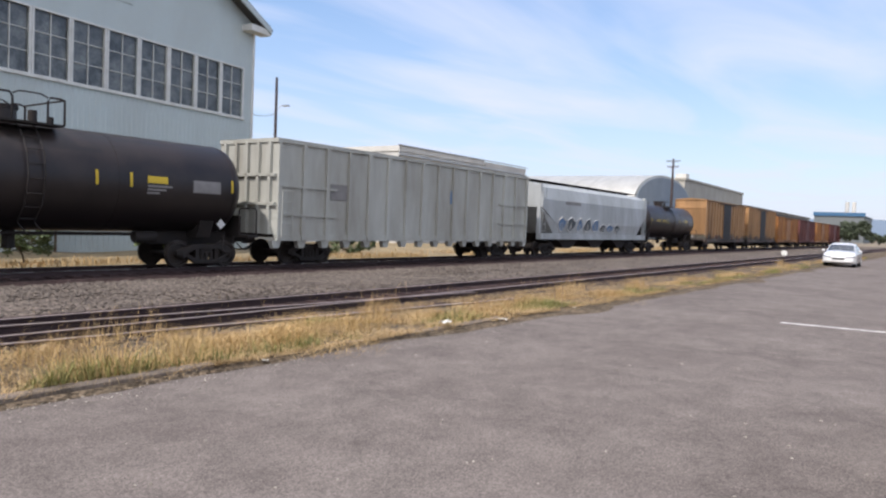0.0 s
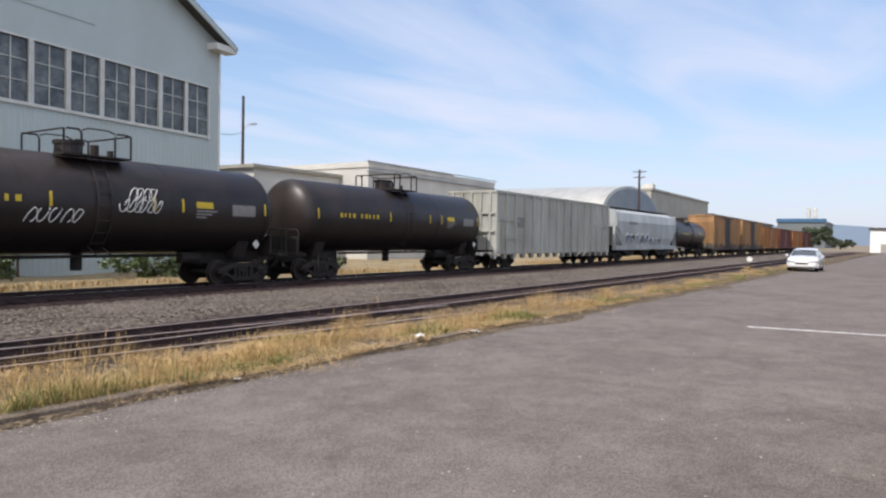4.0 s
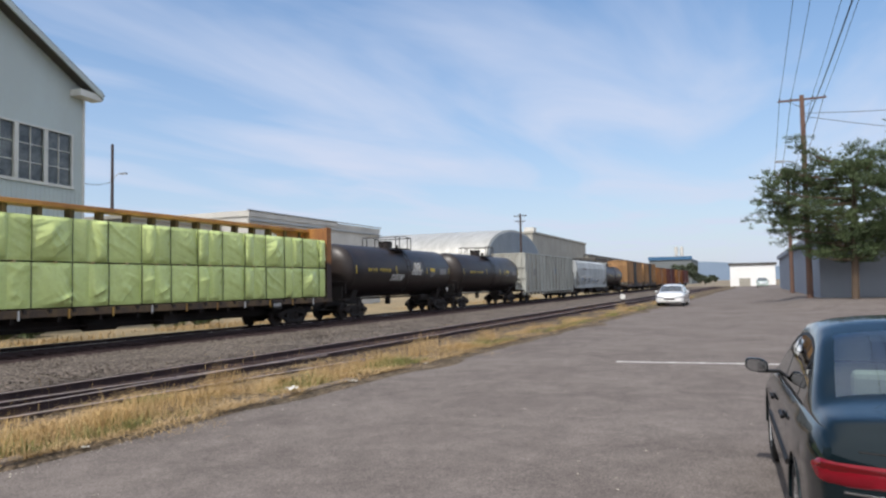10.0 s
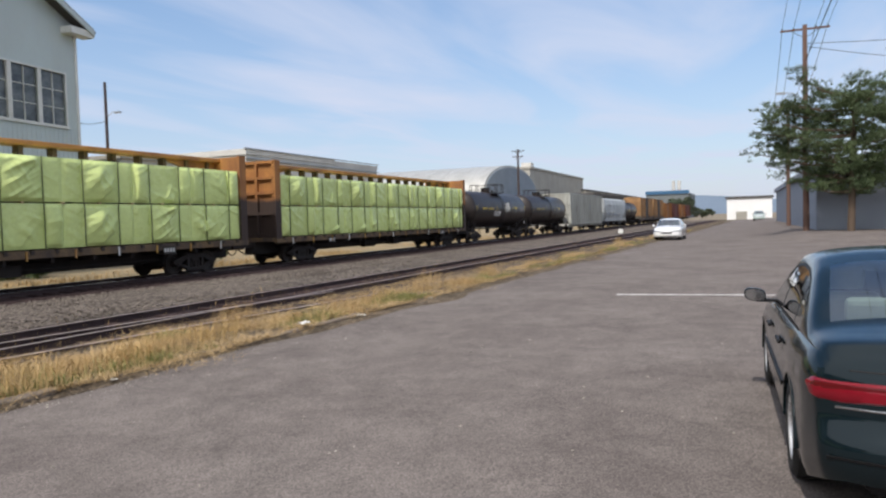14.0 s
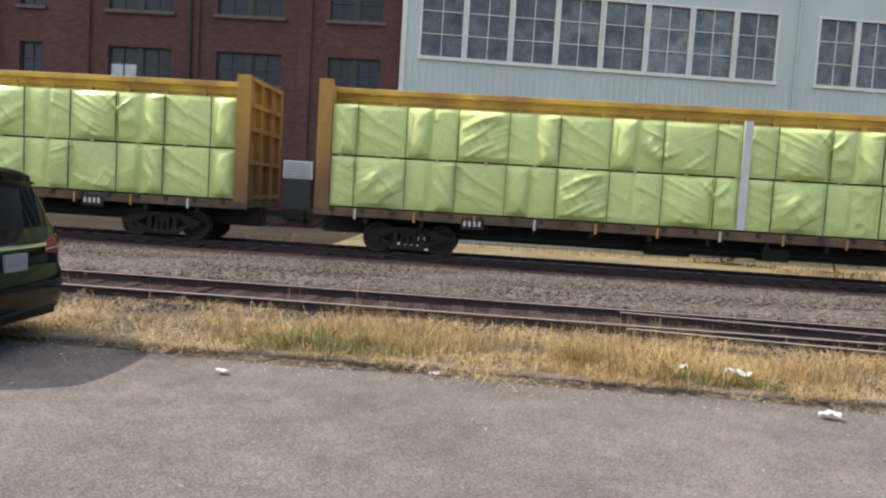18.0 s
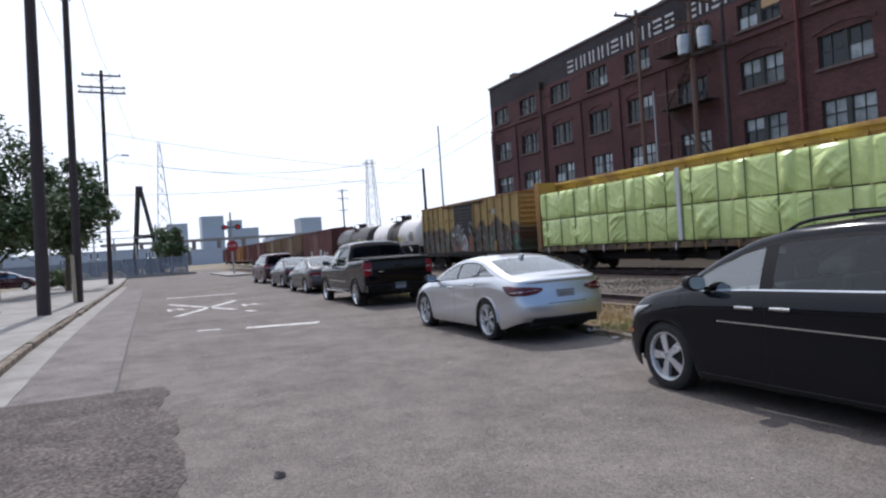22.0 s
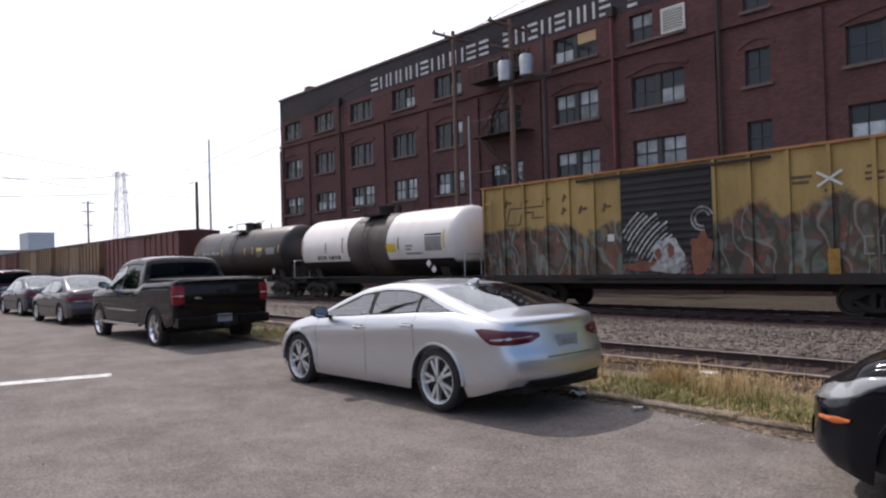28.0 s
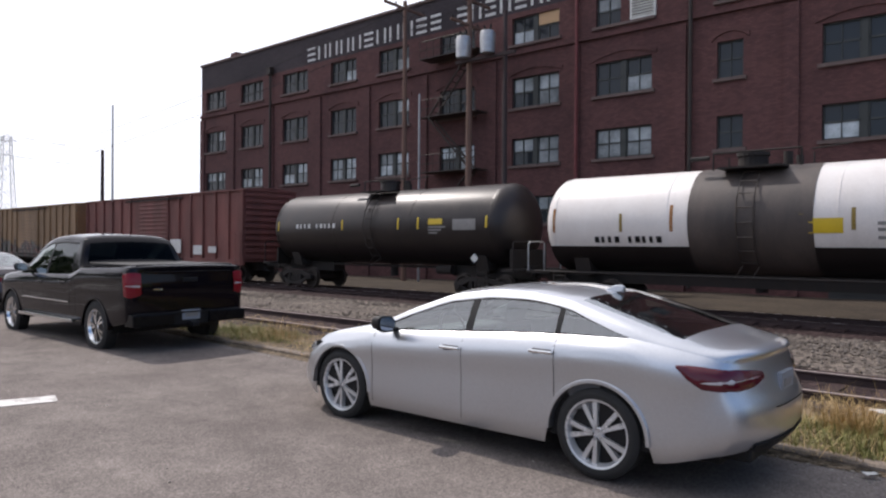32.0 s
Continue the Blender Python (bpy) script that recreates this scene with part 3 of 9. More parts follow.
# rails of an old turnout that leaves the siding towards the street
for side in (-0.7535, 0.7535):
    bm = bmesh.new()
    bm_prism(bm, [(u + side, v) for u, v in RAIL_OUT], "x", 0, 14)
    rail = part("turnout_rail", bm, RAIL, bpy.data.objects["siding_track"], at=pose(3.0, spur_y(3.0) - 0.25, -0.004, 0, 0, math.degrees(math.atan(-0.14))))
    part("railhead", boxes((0, 14, side - 0.036, side + 0.036, -0.004, 0)), RAIL_RUST, rail, "worn running surface")


def mark(name, outline, label):
    bm = bmesh.new()
    vs = [bm.verts.new((x, y, road_z(x) + 0.007)) for x, y in outline]
    bm.faces.new(vs)
    ob = tagged(part(name, bm, WHITE_PAINT), label, "road marking", kind="structure")
    return ob


mark("stall_line", [(16.97, 0.62), (17.15, 0.62), (17.63, -4.3), (17.45, -4.3)], "thin white painted parking line")


def stripe(name, p, q, w, label):
    """A painted stroke from p to q."""
    d = (Vector(q) - Vector(p)).normalized()
    nx, ny = -d.y * w / 2, d.x * w / 2
    mark(name, [(p[0] + nx, p[1] + ny), (p[0] - nx, p[1] - ny), (q[0] - nx, q[1] - ny), (q[0] + nx, q[1] + ny)], label)


stripe("stop_bar", (-18.45, 0.6), (-17.95, 2.2), 0.34, "worn white painted stop bar")
stripe("stop_bar", (-18.95, -0.45), (-18.75, 0.05), 0.2, "faded rest of the white stop bar")
stripe("far_bar", (-35.8, -0.57), (-34.8, 2.3), 0.42, "worn white painted bar")
stripe("crossing_stroke", (-30.6, -0.66), (-24.6, 1.06), 0.2, "worn white stroke of a crossing mark")
stripe("crossing_stroke", (-23.6, 1.3), (-23.0, 1.46), 0.2, "worn white rest of a crossing mark")
stripe("crossing_stroke", (-23.9, -0.68), (-29.5, 1.7), 0.24, "worn white stroke of a crossing mark")


def lettering(name, text, size, m, mat, parent=None, label="", category="", kind="", thick=0.0):
    cu = bpy.data.curves.new(name, "FONT")
    cu.body, cu.size, cu.extrude = text, size, thick
    tmp = bpy.data.objects.new(name, cu)
    scene.collection.objects.link(tmp)
    me = bpy.data.meshes.new_from_object(tmp.evaluated_get(bpy.context.evaluated_depsgraph_get()))
    bpy.data.objects.remove(tmp)
    me.materials.append(mat)
    ob = new(name, me)
    ob.matrix_basis = m
    if parent is not None:
        ob.parent = parent
    return tagged(ob, label, category, kind=kind)


for xx, yy in ((-26.6, -0.95), (-25.7, 1.4)):
    lettering("crossing_letter", "R", 1.3, pose(xx, yy, road_z(-26) + 0.008, 0, 0, 90), WHITE_PAINT, None, "worn white letter R painted on asphalt", "road marking", "structure")

# ---- buildings ----


def wall_boxes(bm, x0, x1, y0, y1, z0, z1, holes):
    """A wall along x with rectangular openings (a0, a1, b0, b1) through it."""
    zs = sorted({z0, z1, *[h[2] for h in holes], *[h[3] for h in holes]})
    for a, b in zip(zs, zs[1:]):
        row = sorted((h[0], h[1]) for h in holes if h[2] <= a + 1e-6 and h[3] >= b - 1e-6)
        x = x0
        for h0, h1 in row:
            if h0 > x + 1e-4:
                bm_box(bm, x, h0, y0, y1, a, b)
            x = max(x, h1)
        if x < x1 - 1e-4:
            bm_box(bm, x, x1, y0, y1, a, b)


def white_shed():
    """The pale sheet-clad hall with a wide gable."""
    X0, X1, Y, EAVE = -2.65, 28.56, 26.47, 12.3
    hinge = Vector((X0, Y, 0))
    b = thing("metal_clad_hall", "pale green sheet-clad industrial hall with tall windows", "building", Matrix.Translation(hinge) @ Matrix.Rotation(math.atan(0.113), 4, "Z") @ Matrix.Translation(-hinge))
    sill, head = 7.1, 9.74
    holes, frames = [], []
    for lo, hi, n in ((-2.0, 12.58, 8), (14.17, 27.83, 8)):
        p = (hi - lo) / n
        for k in range(n):
            holes.append((lo + k * p + 0.11, lo + (k + 1) * p - 0.11, sill, head))
    bm = bmesh.new()
    wall_boxes(bm, X0, X1, Y, Y + 0.3, -0.4, EAVE, holes)
    part("front_wall", bm, SIDING, b)
    slope = 0.5
    mid = (X0 + X1) / 2
    bm = bmesh.new()
    bm_prism(bm, [(X0, EAVE), (X1, EAVE), (mid, EAVE + slope * (X1 - mid))], "y", Y, Y + 0.3)
    part("gable", bm, SIDING, b)
    part("side_wall", boxes((X1 - 0.3, X1, Y + 0.3, Y + 60, -0.4, EAVE)), SIDING, b)
    part("side_wall", boxes((X0, X0 + 0.3, Y + 0.3, Y + 3.2, -0.4, EAVE)), SIDING, b)
    # vertical ribs of the lower cladding
    bm = bmesh.new()
    x = X0 + 0.1
    while x < X1 - 0.1:
        bm_prism(bm, [(x, Y), (x + 0.11, Y), (x + 0.085, Y - 0.028), (x + 0.025, Y - 0.028)], "z", -0.3, sill - 0.16)
        x += 0.27
    part("cladding_ribs", bm, SIDING, b)
    part("corner_trim", boxes((X1 - 0.12, X1 + 0.03, Y - 0.05, Y, -0.3, EAVE)), TRIM, b)
    part("corner_trim", boxes((X0 - 0.03, X0 + 0.16, Y - 0.05, Y, -0.3, EAVE)), TRIM, b)
    part("downpipe", tubes([((13.37, Y - 0.06, 0), (13.37, Y - 0.06, 13.0), 0.055)]), SIDING, b)
    part("sign_panel", boxes((15.2, 20.6, Y - 0.04, Y, 11.2, 12.6)), SIDING, b, "plain pale sign board")
    for h0, h1, s, t in holes:
        bm = bmesh.new()
        bm_box(bm, h0, h1, Y - 0.05, Y + 0.1, t, t + 0.08)
        bm_box(bm, h0 - 0.1, h0 + 0.0, Y - 0.05, Y + 0.1, s - 0.06, t + 0.08)
        bm_box(bm, h1, h1 + 0.1, Y - 0.05, Y + 0.1, s - 0.06, t + 0.08)
        win = part("window", bm, TRIM, b)
        part("sill", boxes((h0 - 0.12, h1 + 0.12, Y - 0.1, Y + 0.08, s - 0.14, s)), TRIM, win)
        xx = (h0 + h1) / 2
        part("glazing_bar", boxes((xx - 0.016, xx + 0.016, Y + 0.03, Y + 0.08, s, t)), TRIM, win)
        for k in (1, 2):
            zz = s + (t - s) * k / 3
            part("glazing_bar", boxes((h0, h1, Y + 0.032, Y + 0.078, zz - 0.016, zz + 0.016)), TRIM, win)
        part("pane", boxes((h0, h1, Y + 0.085, Y + 0.095, s, t)), HALL_PANE, win)
    # roof with overhang and boxed eaves
    rise = slope * (X1 - mid)
    for sgn in (-1, 1):
        e = mid + sgn * (X1 - mid + 0.55)
        ze = EAVE + rise - slope * (X1 - mid + 0.55)
        bm = bmesh.new()
        bm_prism(bm, [(mid, EAVE + rise + 0.05), (e, ze + 0.05), (e, ze + 0.3), (mid, EAVE + rise + 0.32)], "y", Y - 0.7, Y + 60)
        part("roof_slope", bm, ROOF, b)
        bm = bmesh.new()
        bm_prism(bm, [(mid, EAVE + rise - 0.12), (e, ze - 0.12), (e, ze + 0.2), (mid, EAVE + rise + 0.2)], "y", Y - 0.78, Y - 0.7)
        part("barge_board", bm, SIDING, b)
        part("eave_return", boxes((min(e, e - sgn * 1.5), max(e, e - sgn * 1.5), Y - 0.7, Y, ze - 0.22, ze + 0.12)), TRIM, b)
        part("gutter", tubes([((e, Y - 0.75, ze + 0.1), (e, Y + 60, ze + 0.1), 0.1)]), STEEL_DARK, b)


white_shed()


def brick_block():
    X0, X1, Y, TOP = -61.3, -2.2, 29.95, 16.0
    b = thing("brick_warehouse", "four-storey dark red brick warehouse with paired sash windows", "building")
    cols = [(-6.3, -3.95), (-11.35, -8.4), (-16.3, -13.4), (-20.4, -19.3), (-26.2, -23.35), (-31.1, -28.25), (-36.1, -33.6), (-41.1, -38.55), (-45.6, -43.15), (-50.75, -48.0), (-55.8, -53.1), (-60.6, -57.9)]
    rows = [(3.0, 4.4), (6.06, 7.46), (9.08, 10.66), (12.42, 13.82)]
    lost = -26.2  # the bay whose top right sash gave way to a louvre
    holes = []
    for a, c in cols:
        for s, t in rows:
            if a == lost and s > 12:
                holes.append((a, (a + c) / 2 - 0.14, s, t))
            else:
                holes.append((a, c, s, t))
    bm = bmesh.new()
    wall_boxes(bm, X0, X1, Y, Y + 0.45, -0.4, 14.1, holes)
    part("front_wall", bm, BRICK, b)
    part("sign_band", boxes((X0, X1, Y, Y + 0.45, 14.1, TOP)), BRICK_BLACK, b, "brick parapet painted black")
    part("coping", boxes((X0 - 0.1, X1, Y - 0.1, Y + 0.5, TOP, TOP + 0.15)), STONE_SILL, b)
    part("side_wall", boxes((X0, X0 + 0.45, Y + 0.45, Y + 40, -0.4, TOP)), BRICK, b)
    part("side_wall", boxes((X1 - 0.45, X1, Y + 0.45, Y + 40, -0.4, TOP)), BRICK, b)
    part("roof_deck", boxes((X0 + 0.45, X1 - 0.45, Y + 0.45, Y + 40, TOP - 1, TOP - 0.8)), ROOF, b)
    part("roof_house", boxes((-29, -16, Y + 6, Y + 16, TOP - 0.8, TOP + 2.6)), STONE_SILL, b, "pale rooftop structure")
    part("chimney", boxes((-57.4, -56.6, Y + 0.1, Y + 0.9, TOP, TOP + 0.5)), BRICK, b)
    for zz in range(1, 40, 2):
        part("quoin", boxes((X1, X1 + 0.16, Y, Y + 0.3, zz * 0.4 - 0.4, zz * 0.4)), BRICK, b)
    # piers between the bays
    for x in (-2.5, -7.35, -12.4, -17.4, -22.0, -27.3, -32.35, -37.3, -42.1, -46.8, -52.0, -56.9, -61.05):
        part("pier", boxes((x - 0.28, x + 0.28, Y - 0.12, Y, -0.4, 11.7)), BRICK, b)
    part("string_course", boxes((X0, X1, Y - 0.16, Y, 11.85, 12.05)), BRICK, b)
    for a, c in cols:
        for k, (s, t) in enumerate(rows):
            pair = [(a, (a + c) / 2 - 0.12), ((a + c) / 2 + 0.12, c)] if c - a > 1.5 else [(a, c)]
            if a == lost and k == 3:
                pair = pair[:1]
            win = part("window", boxes((a - 0.15, c + 0.15, Y - 0.13, Y + 0.05, s - 0.16, s - 0.02)), STONE_SILL, b, "stone sill below dark sashes" if k == 2 else "")
            arch = bmesh.new()
            n = 8
            pts = [(a - 0.25 + (c - a + 0.5) * i / n, t + 0.06 + 0.34 * math.sin(math.pi * i / n)) for i in range(n + 1)]
            bm_arc(arch, pts, [(u_, v_ + 0.22) for u_, v_ in pts], Y - 0.06, Y - 0.001)
            if k == 2:
                part("arch", arch, BRICK, win)
            else:
                arch.free()
            if len(pair) == 2:
                part("mullion", boxes((pair[0][1], pair[1][0], Y + 0.1, Y + 0.22, s, t)), SASH, win)
            # share of panes given the painted sky reflection, by row and bay
            sky_share = (0.2, 0.9, 0.55, 0.5)[k] * (1.0 if -32 < a < -22 else (0.8 if a < -32 and k == 1 else (0.25 if a < -22 else 0.08)))
            for p0, p1 in pair:
                fr = bmesh.new()
                f = 0.07
                zm = (s + t) / 2
                for q in ((p0, p0 + f, s, t), (p1 - f, p1, s, t), (p0, p1, s, s + f), (p0, p1, t - f, t), (p0, p1, zm - 0.04, zm + 0.04), ((p0 + p1) / 2 - 0.02, (p0 + p1) / 2 + 0.02, s, t)):
                    bm_box(fr, q[0], q[1], Y + 0.14, Y + 0.22, q[2], q[3])
                part("sash", fr, SASH, win)
                part("pane", boxes((p0, p1, Y + 0.2, Y + 0.21, zm, t)), PALE_PANE if random.random() < sky_share else DARK_PANE, win)
                part("pane", boxes((p0, p1, Y + 0.18, Y + 0.19, s, zm)), PALE_PANE if random.random() < sky_share else DARK_PANE, win)
    part("boarded_pane", boxes((-29.5, -28.3, Y + 0.1, Y + 0.13, 13.2, 13.8)), material("plywood", (0.55, 0.36, 0.2), 0.8, scale=2, stretch=(1, 1, 8)), b, "tan plywood board in a window")
    # loading door with a dark shutter
    sh = part("shutter_door", boxes((-16.0, -14.0, Y - 0.09, Y - 0.002, -0.2, 4.35)), material("dark_shutter", (0.03, 0.033, 0.035), 0.6, scale=2, spread=0.3), b, "dark ribbed shutter door")
    for k in range(14):
        part("slat", boxes((-15.95, -14.05, Y - 0.115, Y - 0.09, 0.05 + k * 0.3, 0.22 + k * 0.3)), SASH, sh)
    # louvre
    lv = part("louvre_frame", boxes((-24.4, -23.15, Y - 0.1, Y, 12.4, 13.64)), TRIM, b)
    part("louvre_back", boxes((-24.3, -23.25, Y - 0.104, Y - 0.101, 12.5, 13.54)), SASH, lv)
    for k in range(8):
        bm = boxes((-24.3, -23.25, -0.05, -0.015, -0.04, 0.04))
        part("slat", bm, TRIM, lv, at=pose(0, Y - 0.09, 12.57 + k * 0.13, 35, 0, 0))
    # downpipes
    red_pipe = material("red_painted_pipe", (0.16, 0.035, 0.035), 0.6, scale=2, spread=0.3)
    for x in (-51.95, -27.15, -21.5, -12.5):
        part("downpipe", tubes([((x, Y - 0.2, 0), (x, Y - 0.2, 14.2), 0.09)]), red_pipe if x == -27.15 else STEEL_DARK, b)
        part("hopper_head", boxes((x - 0.2, x + 0.2, Y - 0.38, Y - 0.02, 14.0, 14.5)), STEEL_DARK, b)
    # pale vent unit above a dark hatch, near the corner by the hall
    vu = part("vent_unit", boxes((-8.0, -6.69, Y - 0.35, Y - 0.125, 2.0, 2.8)), material("vent_white", (0.6, 0.62, 0.66), 0.6), b, "pale louvred vent unit", bevel=0.02)
    for k in range(6):
        part("slat", boxes((-7.92, -6.77, Y - 0.37, Y - 0.35, 2.07 + k * 0.115, 2.12 + k * 0.115)), GALV, vu)
    part("hatch", boxes((-7.92, -6.75, Y - 0.3, Y - 0.125, 0.2, 1.98)), SASH, b, "dark steel hatch", bevel=0.01)
    # painted name, as plain letter-sized strokes
    white = material("sign_white", (0.66, 0.66, 0.64), 0.8, second=(0.45, 0.44, 0.43), scale=3, spread=0.4, bump=0.1)
    low_, high = 14.28, 15.18
    bar = 0.15

    def strokes(kind, x0, x1):
        """Plain bars of a sign's size: two posts or three rails."""
        if kind == "q":
            rows_ = [(x, x + bar, Y - 0.012, Y - 0.003, low_, high) for x in (x0, x1 - bar)]
        else:
            rows_ = [(x0, x1, Y - 0.012, Y - 0.003, z, z + bar) for z in (low_, (low_ + high - bar) / 2, high - bar)]
        return rows_

    for lo, hi, kinds in ((-48.1, -35.85, "rqqqqrqqqrr"), (-34.95, -27.1, "rqrqrqqr"), (-26.35, -25.6, "r"), (-24.9, -17.2, "rqqqrq")):
        p = (hi - lo) / len(kinds)
        for k, kind in enumerate(kinds):
            for row in strokes(kind, lo + k * p + 0.1 * p, lo + (k + 1) * p - 0.18 * p):
                part("sign_stroke", boxes(row), white, b)
    # fire escape
    fe = part("fire_escape", boxes((-36.6, -32.6, Y - 1.2, Y - 0.12, 5.9, 5.96)), STEEL_DARK, b, "dark steel fire escape")
    for z in (9.0, 12.3):
        part("landing", boxes((-36.6, -32.6, Y - 1.2, Y - 0.12, z, z + 0.06)), STEEL_DARK, fe)
    for z in (5.9, 9.0, 12.3):
        rails = [((-36.6, Y - 1.2, z + h), (-32.6, Y - 1.2, z + h), 0.025) for h in (0.5, 1.0)]
        rails += [((-36.6 + k * 0.5, Y - 1.2, z), (-36.6 + k * 0.5, Y - 1.2, z + 1.0), 0.018) for k in range(9)]
        part("railing", tubes(rails, 6), STEEL_DARK, fe)
    stairs = []
    for z0, z1, xa, xb in ((5.9, 9.0, -33.0, -36.0), (9.0, 12.3, -36.0, -33.0), (2.8, 5.9, -36.0, -33.0)):
        for yy in (Y - 1.15, Y - 0.6):
            stairs.append(((xa, yy, z0), (xb, yy, z1), 0.05))
        for k in range(1, 11):
            f = k / 11
            stairs.append(((xa + (xb - xa) * f, Y - 1.15, z0 + (z1 - z0) * f), (xa + (xb - xa) * f, Y - 0.6, z0 + (z1 - z0) * f), 0.02))
    part("stair", tubes(stairs, 6), STEEL_DARK, fe)


brick_block()
PALE_WALL = material("pale_wall", (0.62, 0.61, 0.57), 0.7, scale=0.4, spread=0.25, bump=0.05)
BEIGE = material("beige_wall", (0.38, 0.36, 0.31), 0.8, scale=0.3, spread=0.25, bump=0.05)
CORRUGATED = material("corrugated_iron", (0.5, 0.5, 0.47), 0.5, metal=0.3, scale=0.4, stretch=(0.3, 2, 1), spread=0.35, bump=0.05)


def low_white():
    b = thing("low_warehouse", "long white flat-roofed warehouse", "building")
    part("wall", boxes((47, 68.8, 34, 60, -0.4, 7.4)), PALE_WALL, b)
    part("parapet", boxes((46.9, 60.2, 33.9, 60.1, 7.4, 7.85), (60.4, 68.9, 33.95, 60.05, 7.4, 7.75)), PALE_WALL, b)
    part("roof_edge", boxes((46.8, 69.0, 33.8, 34.0, 7.05, 7.12), (46.8, 69.0, 33.8, 34.0, 7.85, 7.92)), GALV, b)
    part("annex", boxes((37.5, 47, 37, 52, -0.4, 6.6)), PALE_WALL, b)
    part("annex_roof", boxes((37.2, 47.0, 36.7, 52.3, 6.6, 6.85)), BEIGE, b)


def block(name, label, x0, x1, y0, y1, h, mat, roof=None, bands=()):
    b = thing(name, label, "building")
    part("wall", boxes((x0, x1, y0, y1, -0.4, h)), mat, b)
    part("roof", boxes((x0 - 0.3, x1 + 0.3, y0 - 0.3, y1 + 0.3, h, h + 0.5)), roof or mat, b)
    for k, (z0, z1) in enumerate(bands):
        part("window_band", boxes((x0 - 0.05, x1 + 0.05, y0 - 0.06, y0, z0, z1)), DARK_PANE, b)
    return b


low_white()

qb = thing("round_roof_hall", "corrugated hall with a dark arched gable", "building")
bm = bmesh.new()
arc = [(155 + 20 * math.cos(math.pi * k / 24), 7.4 + 6.2 * math.sin(math.pi * k / 24)) for k in range(25)]
bm_prism(bm, arc + [(135, -0.4), (175, -0.4)], "y", 45.2, 75)
part("vault", bm, CORRUGATED, qb, smooth=True)
bm = bmesh.new()
bm_prism(bm, [(155 + (x - 155) * 0.95, z if z < 7.5 else 7.4 + (z - 7.4) * 0.92) for x, z in arc] + [(136, -0.4), (174, -0.4)], "y", 45.0, 45.2)
part("gable_wall", bm, material("gable_blue_grey", (0.2, 0.24, 0.28), 0.6, scale=0.3), qb, "blue-grey arched end wall")
block("beige_block", "beige windowless concrete building", 177, 243, 47.5, 80, 14.4, BEIGE)
part("chimney", boxes((205, 208, 55, 58, 14.9, 18.2)), PALE_WALL, bpy.data.objects["beige_block"])
block("grey_shed", "long low grey shed behind the train", 150, 225, 26.5, 44, 6.2, material("grey_shed_wall", (0.36, 0.36, 0.34), 0.8, second=(0.28, 0.28, 0.26), scale=0.3, bump=0.1), ROOF)
block("far_shed", "long low brown shed behind the train", 240, 390, 46, 70, 10.5, BEIGE, ROOF)
bl = block("blue_roof_shed", "far dark shed with a dull blue roof edge", 400, 460, 23.4, 45.2, 12.6, material("shaded_far_wall", (0.13, 0.15, 0.16), 0.8, second=(0.2, 0.21, 0.2), scale=0.1), material("blue_sheet", (0.05, 0.12, 0.2), 0.5))
for yy in (28.3, 31.2):
    part("flue", tubes([((403, yy, 13), (403, yy, 19.7), 0.9)], 12), PALE_WALL, bl)
wb = block("white_warehouse", "white warehouse closing the street", 183, 215, -8.8, 1.0, 5.0, material("bright_white_wall", (0.85, 0.85, 0.83), 0.7, scale=0.4, spread=0.1, bump=0.05), ROOF)
part("dock_door", boxes((182.9, 183.0, -3.4, -1.0, 0, 1.9)), BEIGE, wb, "brown dock door")
gb = block("grey_warehouse", "blue-grey block-walled warehouse beside the yard", 58, 118, -30, -6.9, 4.5, material("blue_grey_block", (0.24, 0.27, 0.32), 0.85, second=(0.3, 0.33, 0.37), scale=0.5, bump=0.2))
# low hills behind everything, their blue is painted-in distance haze
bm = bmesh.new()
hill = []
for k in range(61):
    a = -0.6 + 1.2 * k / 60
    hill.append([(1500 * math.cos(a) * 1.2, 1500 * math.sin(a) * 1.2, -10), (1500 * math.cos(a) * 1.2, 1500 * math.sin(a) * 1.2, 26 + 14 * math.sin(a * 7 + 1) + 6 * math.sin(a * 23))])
structure("backdrop", sheet(hill), material("haze_blue_hills", (0.2, 0.27, 0.37), 1.0, second=(0.16, 0.22, 0.31), scale=0.02, bump=0), "wooded hills far away, blue haze painted in")

# unseen wall added behind the camera so car sides mirror something dark
structure("reflection_wall", boxes((-60, 50, -31, -30.6, -0.4, 2.6)), BRICK, "unseen plain wall added to darken reflections")

part("blue_band", boxes((399.4, 400, 23.0, 45.6, 12.6, 14.4)), material("blue_sheet_band", (0.04, 0.13, 0.25), 0.6), bl, "dull blue roof edge")

# ---- the train: each car is a thing, x forward along the track, rail tops at z = 0 ----
YELLOW = material("faded_yellow_paint", (0.5, 0.3, 0.06), 0.6, second=(0.24, 0.11, 0.045), scale=0.9, stretch=(1, 1, 0.3), spread=0.55, bump=0.1)
ORANGE = material("orange_brown_paint", (0.42, 0.19, 0.05), 0.65, second=(0.2, 0.08, 0.035), scale=0.9, stretch=(1, 1, 0.3), spread=0.5, bump=0.1)
RUST_RED = material("rust_red_paint", (0.19, 0.06, 0.05), 0.7, second=(0.09, 0.035, 0.03), scale=0.8, stretch=(1, 1, 0.3), spread=0.45, bump=0.1)
GREY_CAR = material("grey_car_paint", (0.44, 0.45, 0.41), 0.6, second=(0.28, 0.27, 0.23), scale=0.7, stretch=(1.2, 1, 0.3), spread=0.45, bump=0.1)
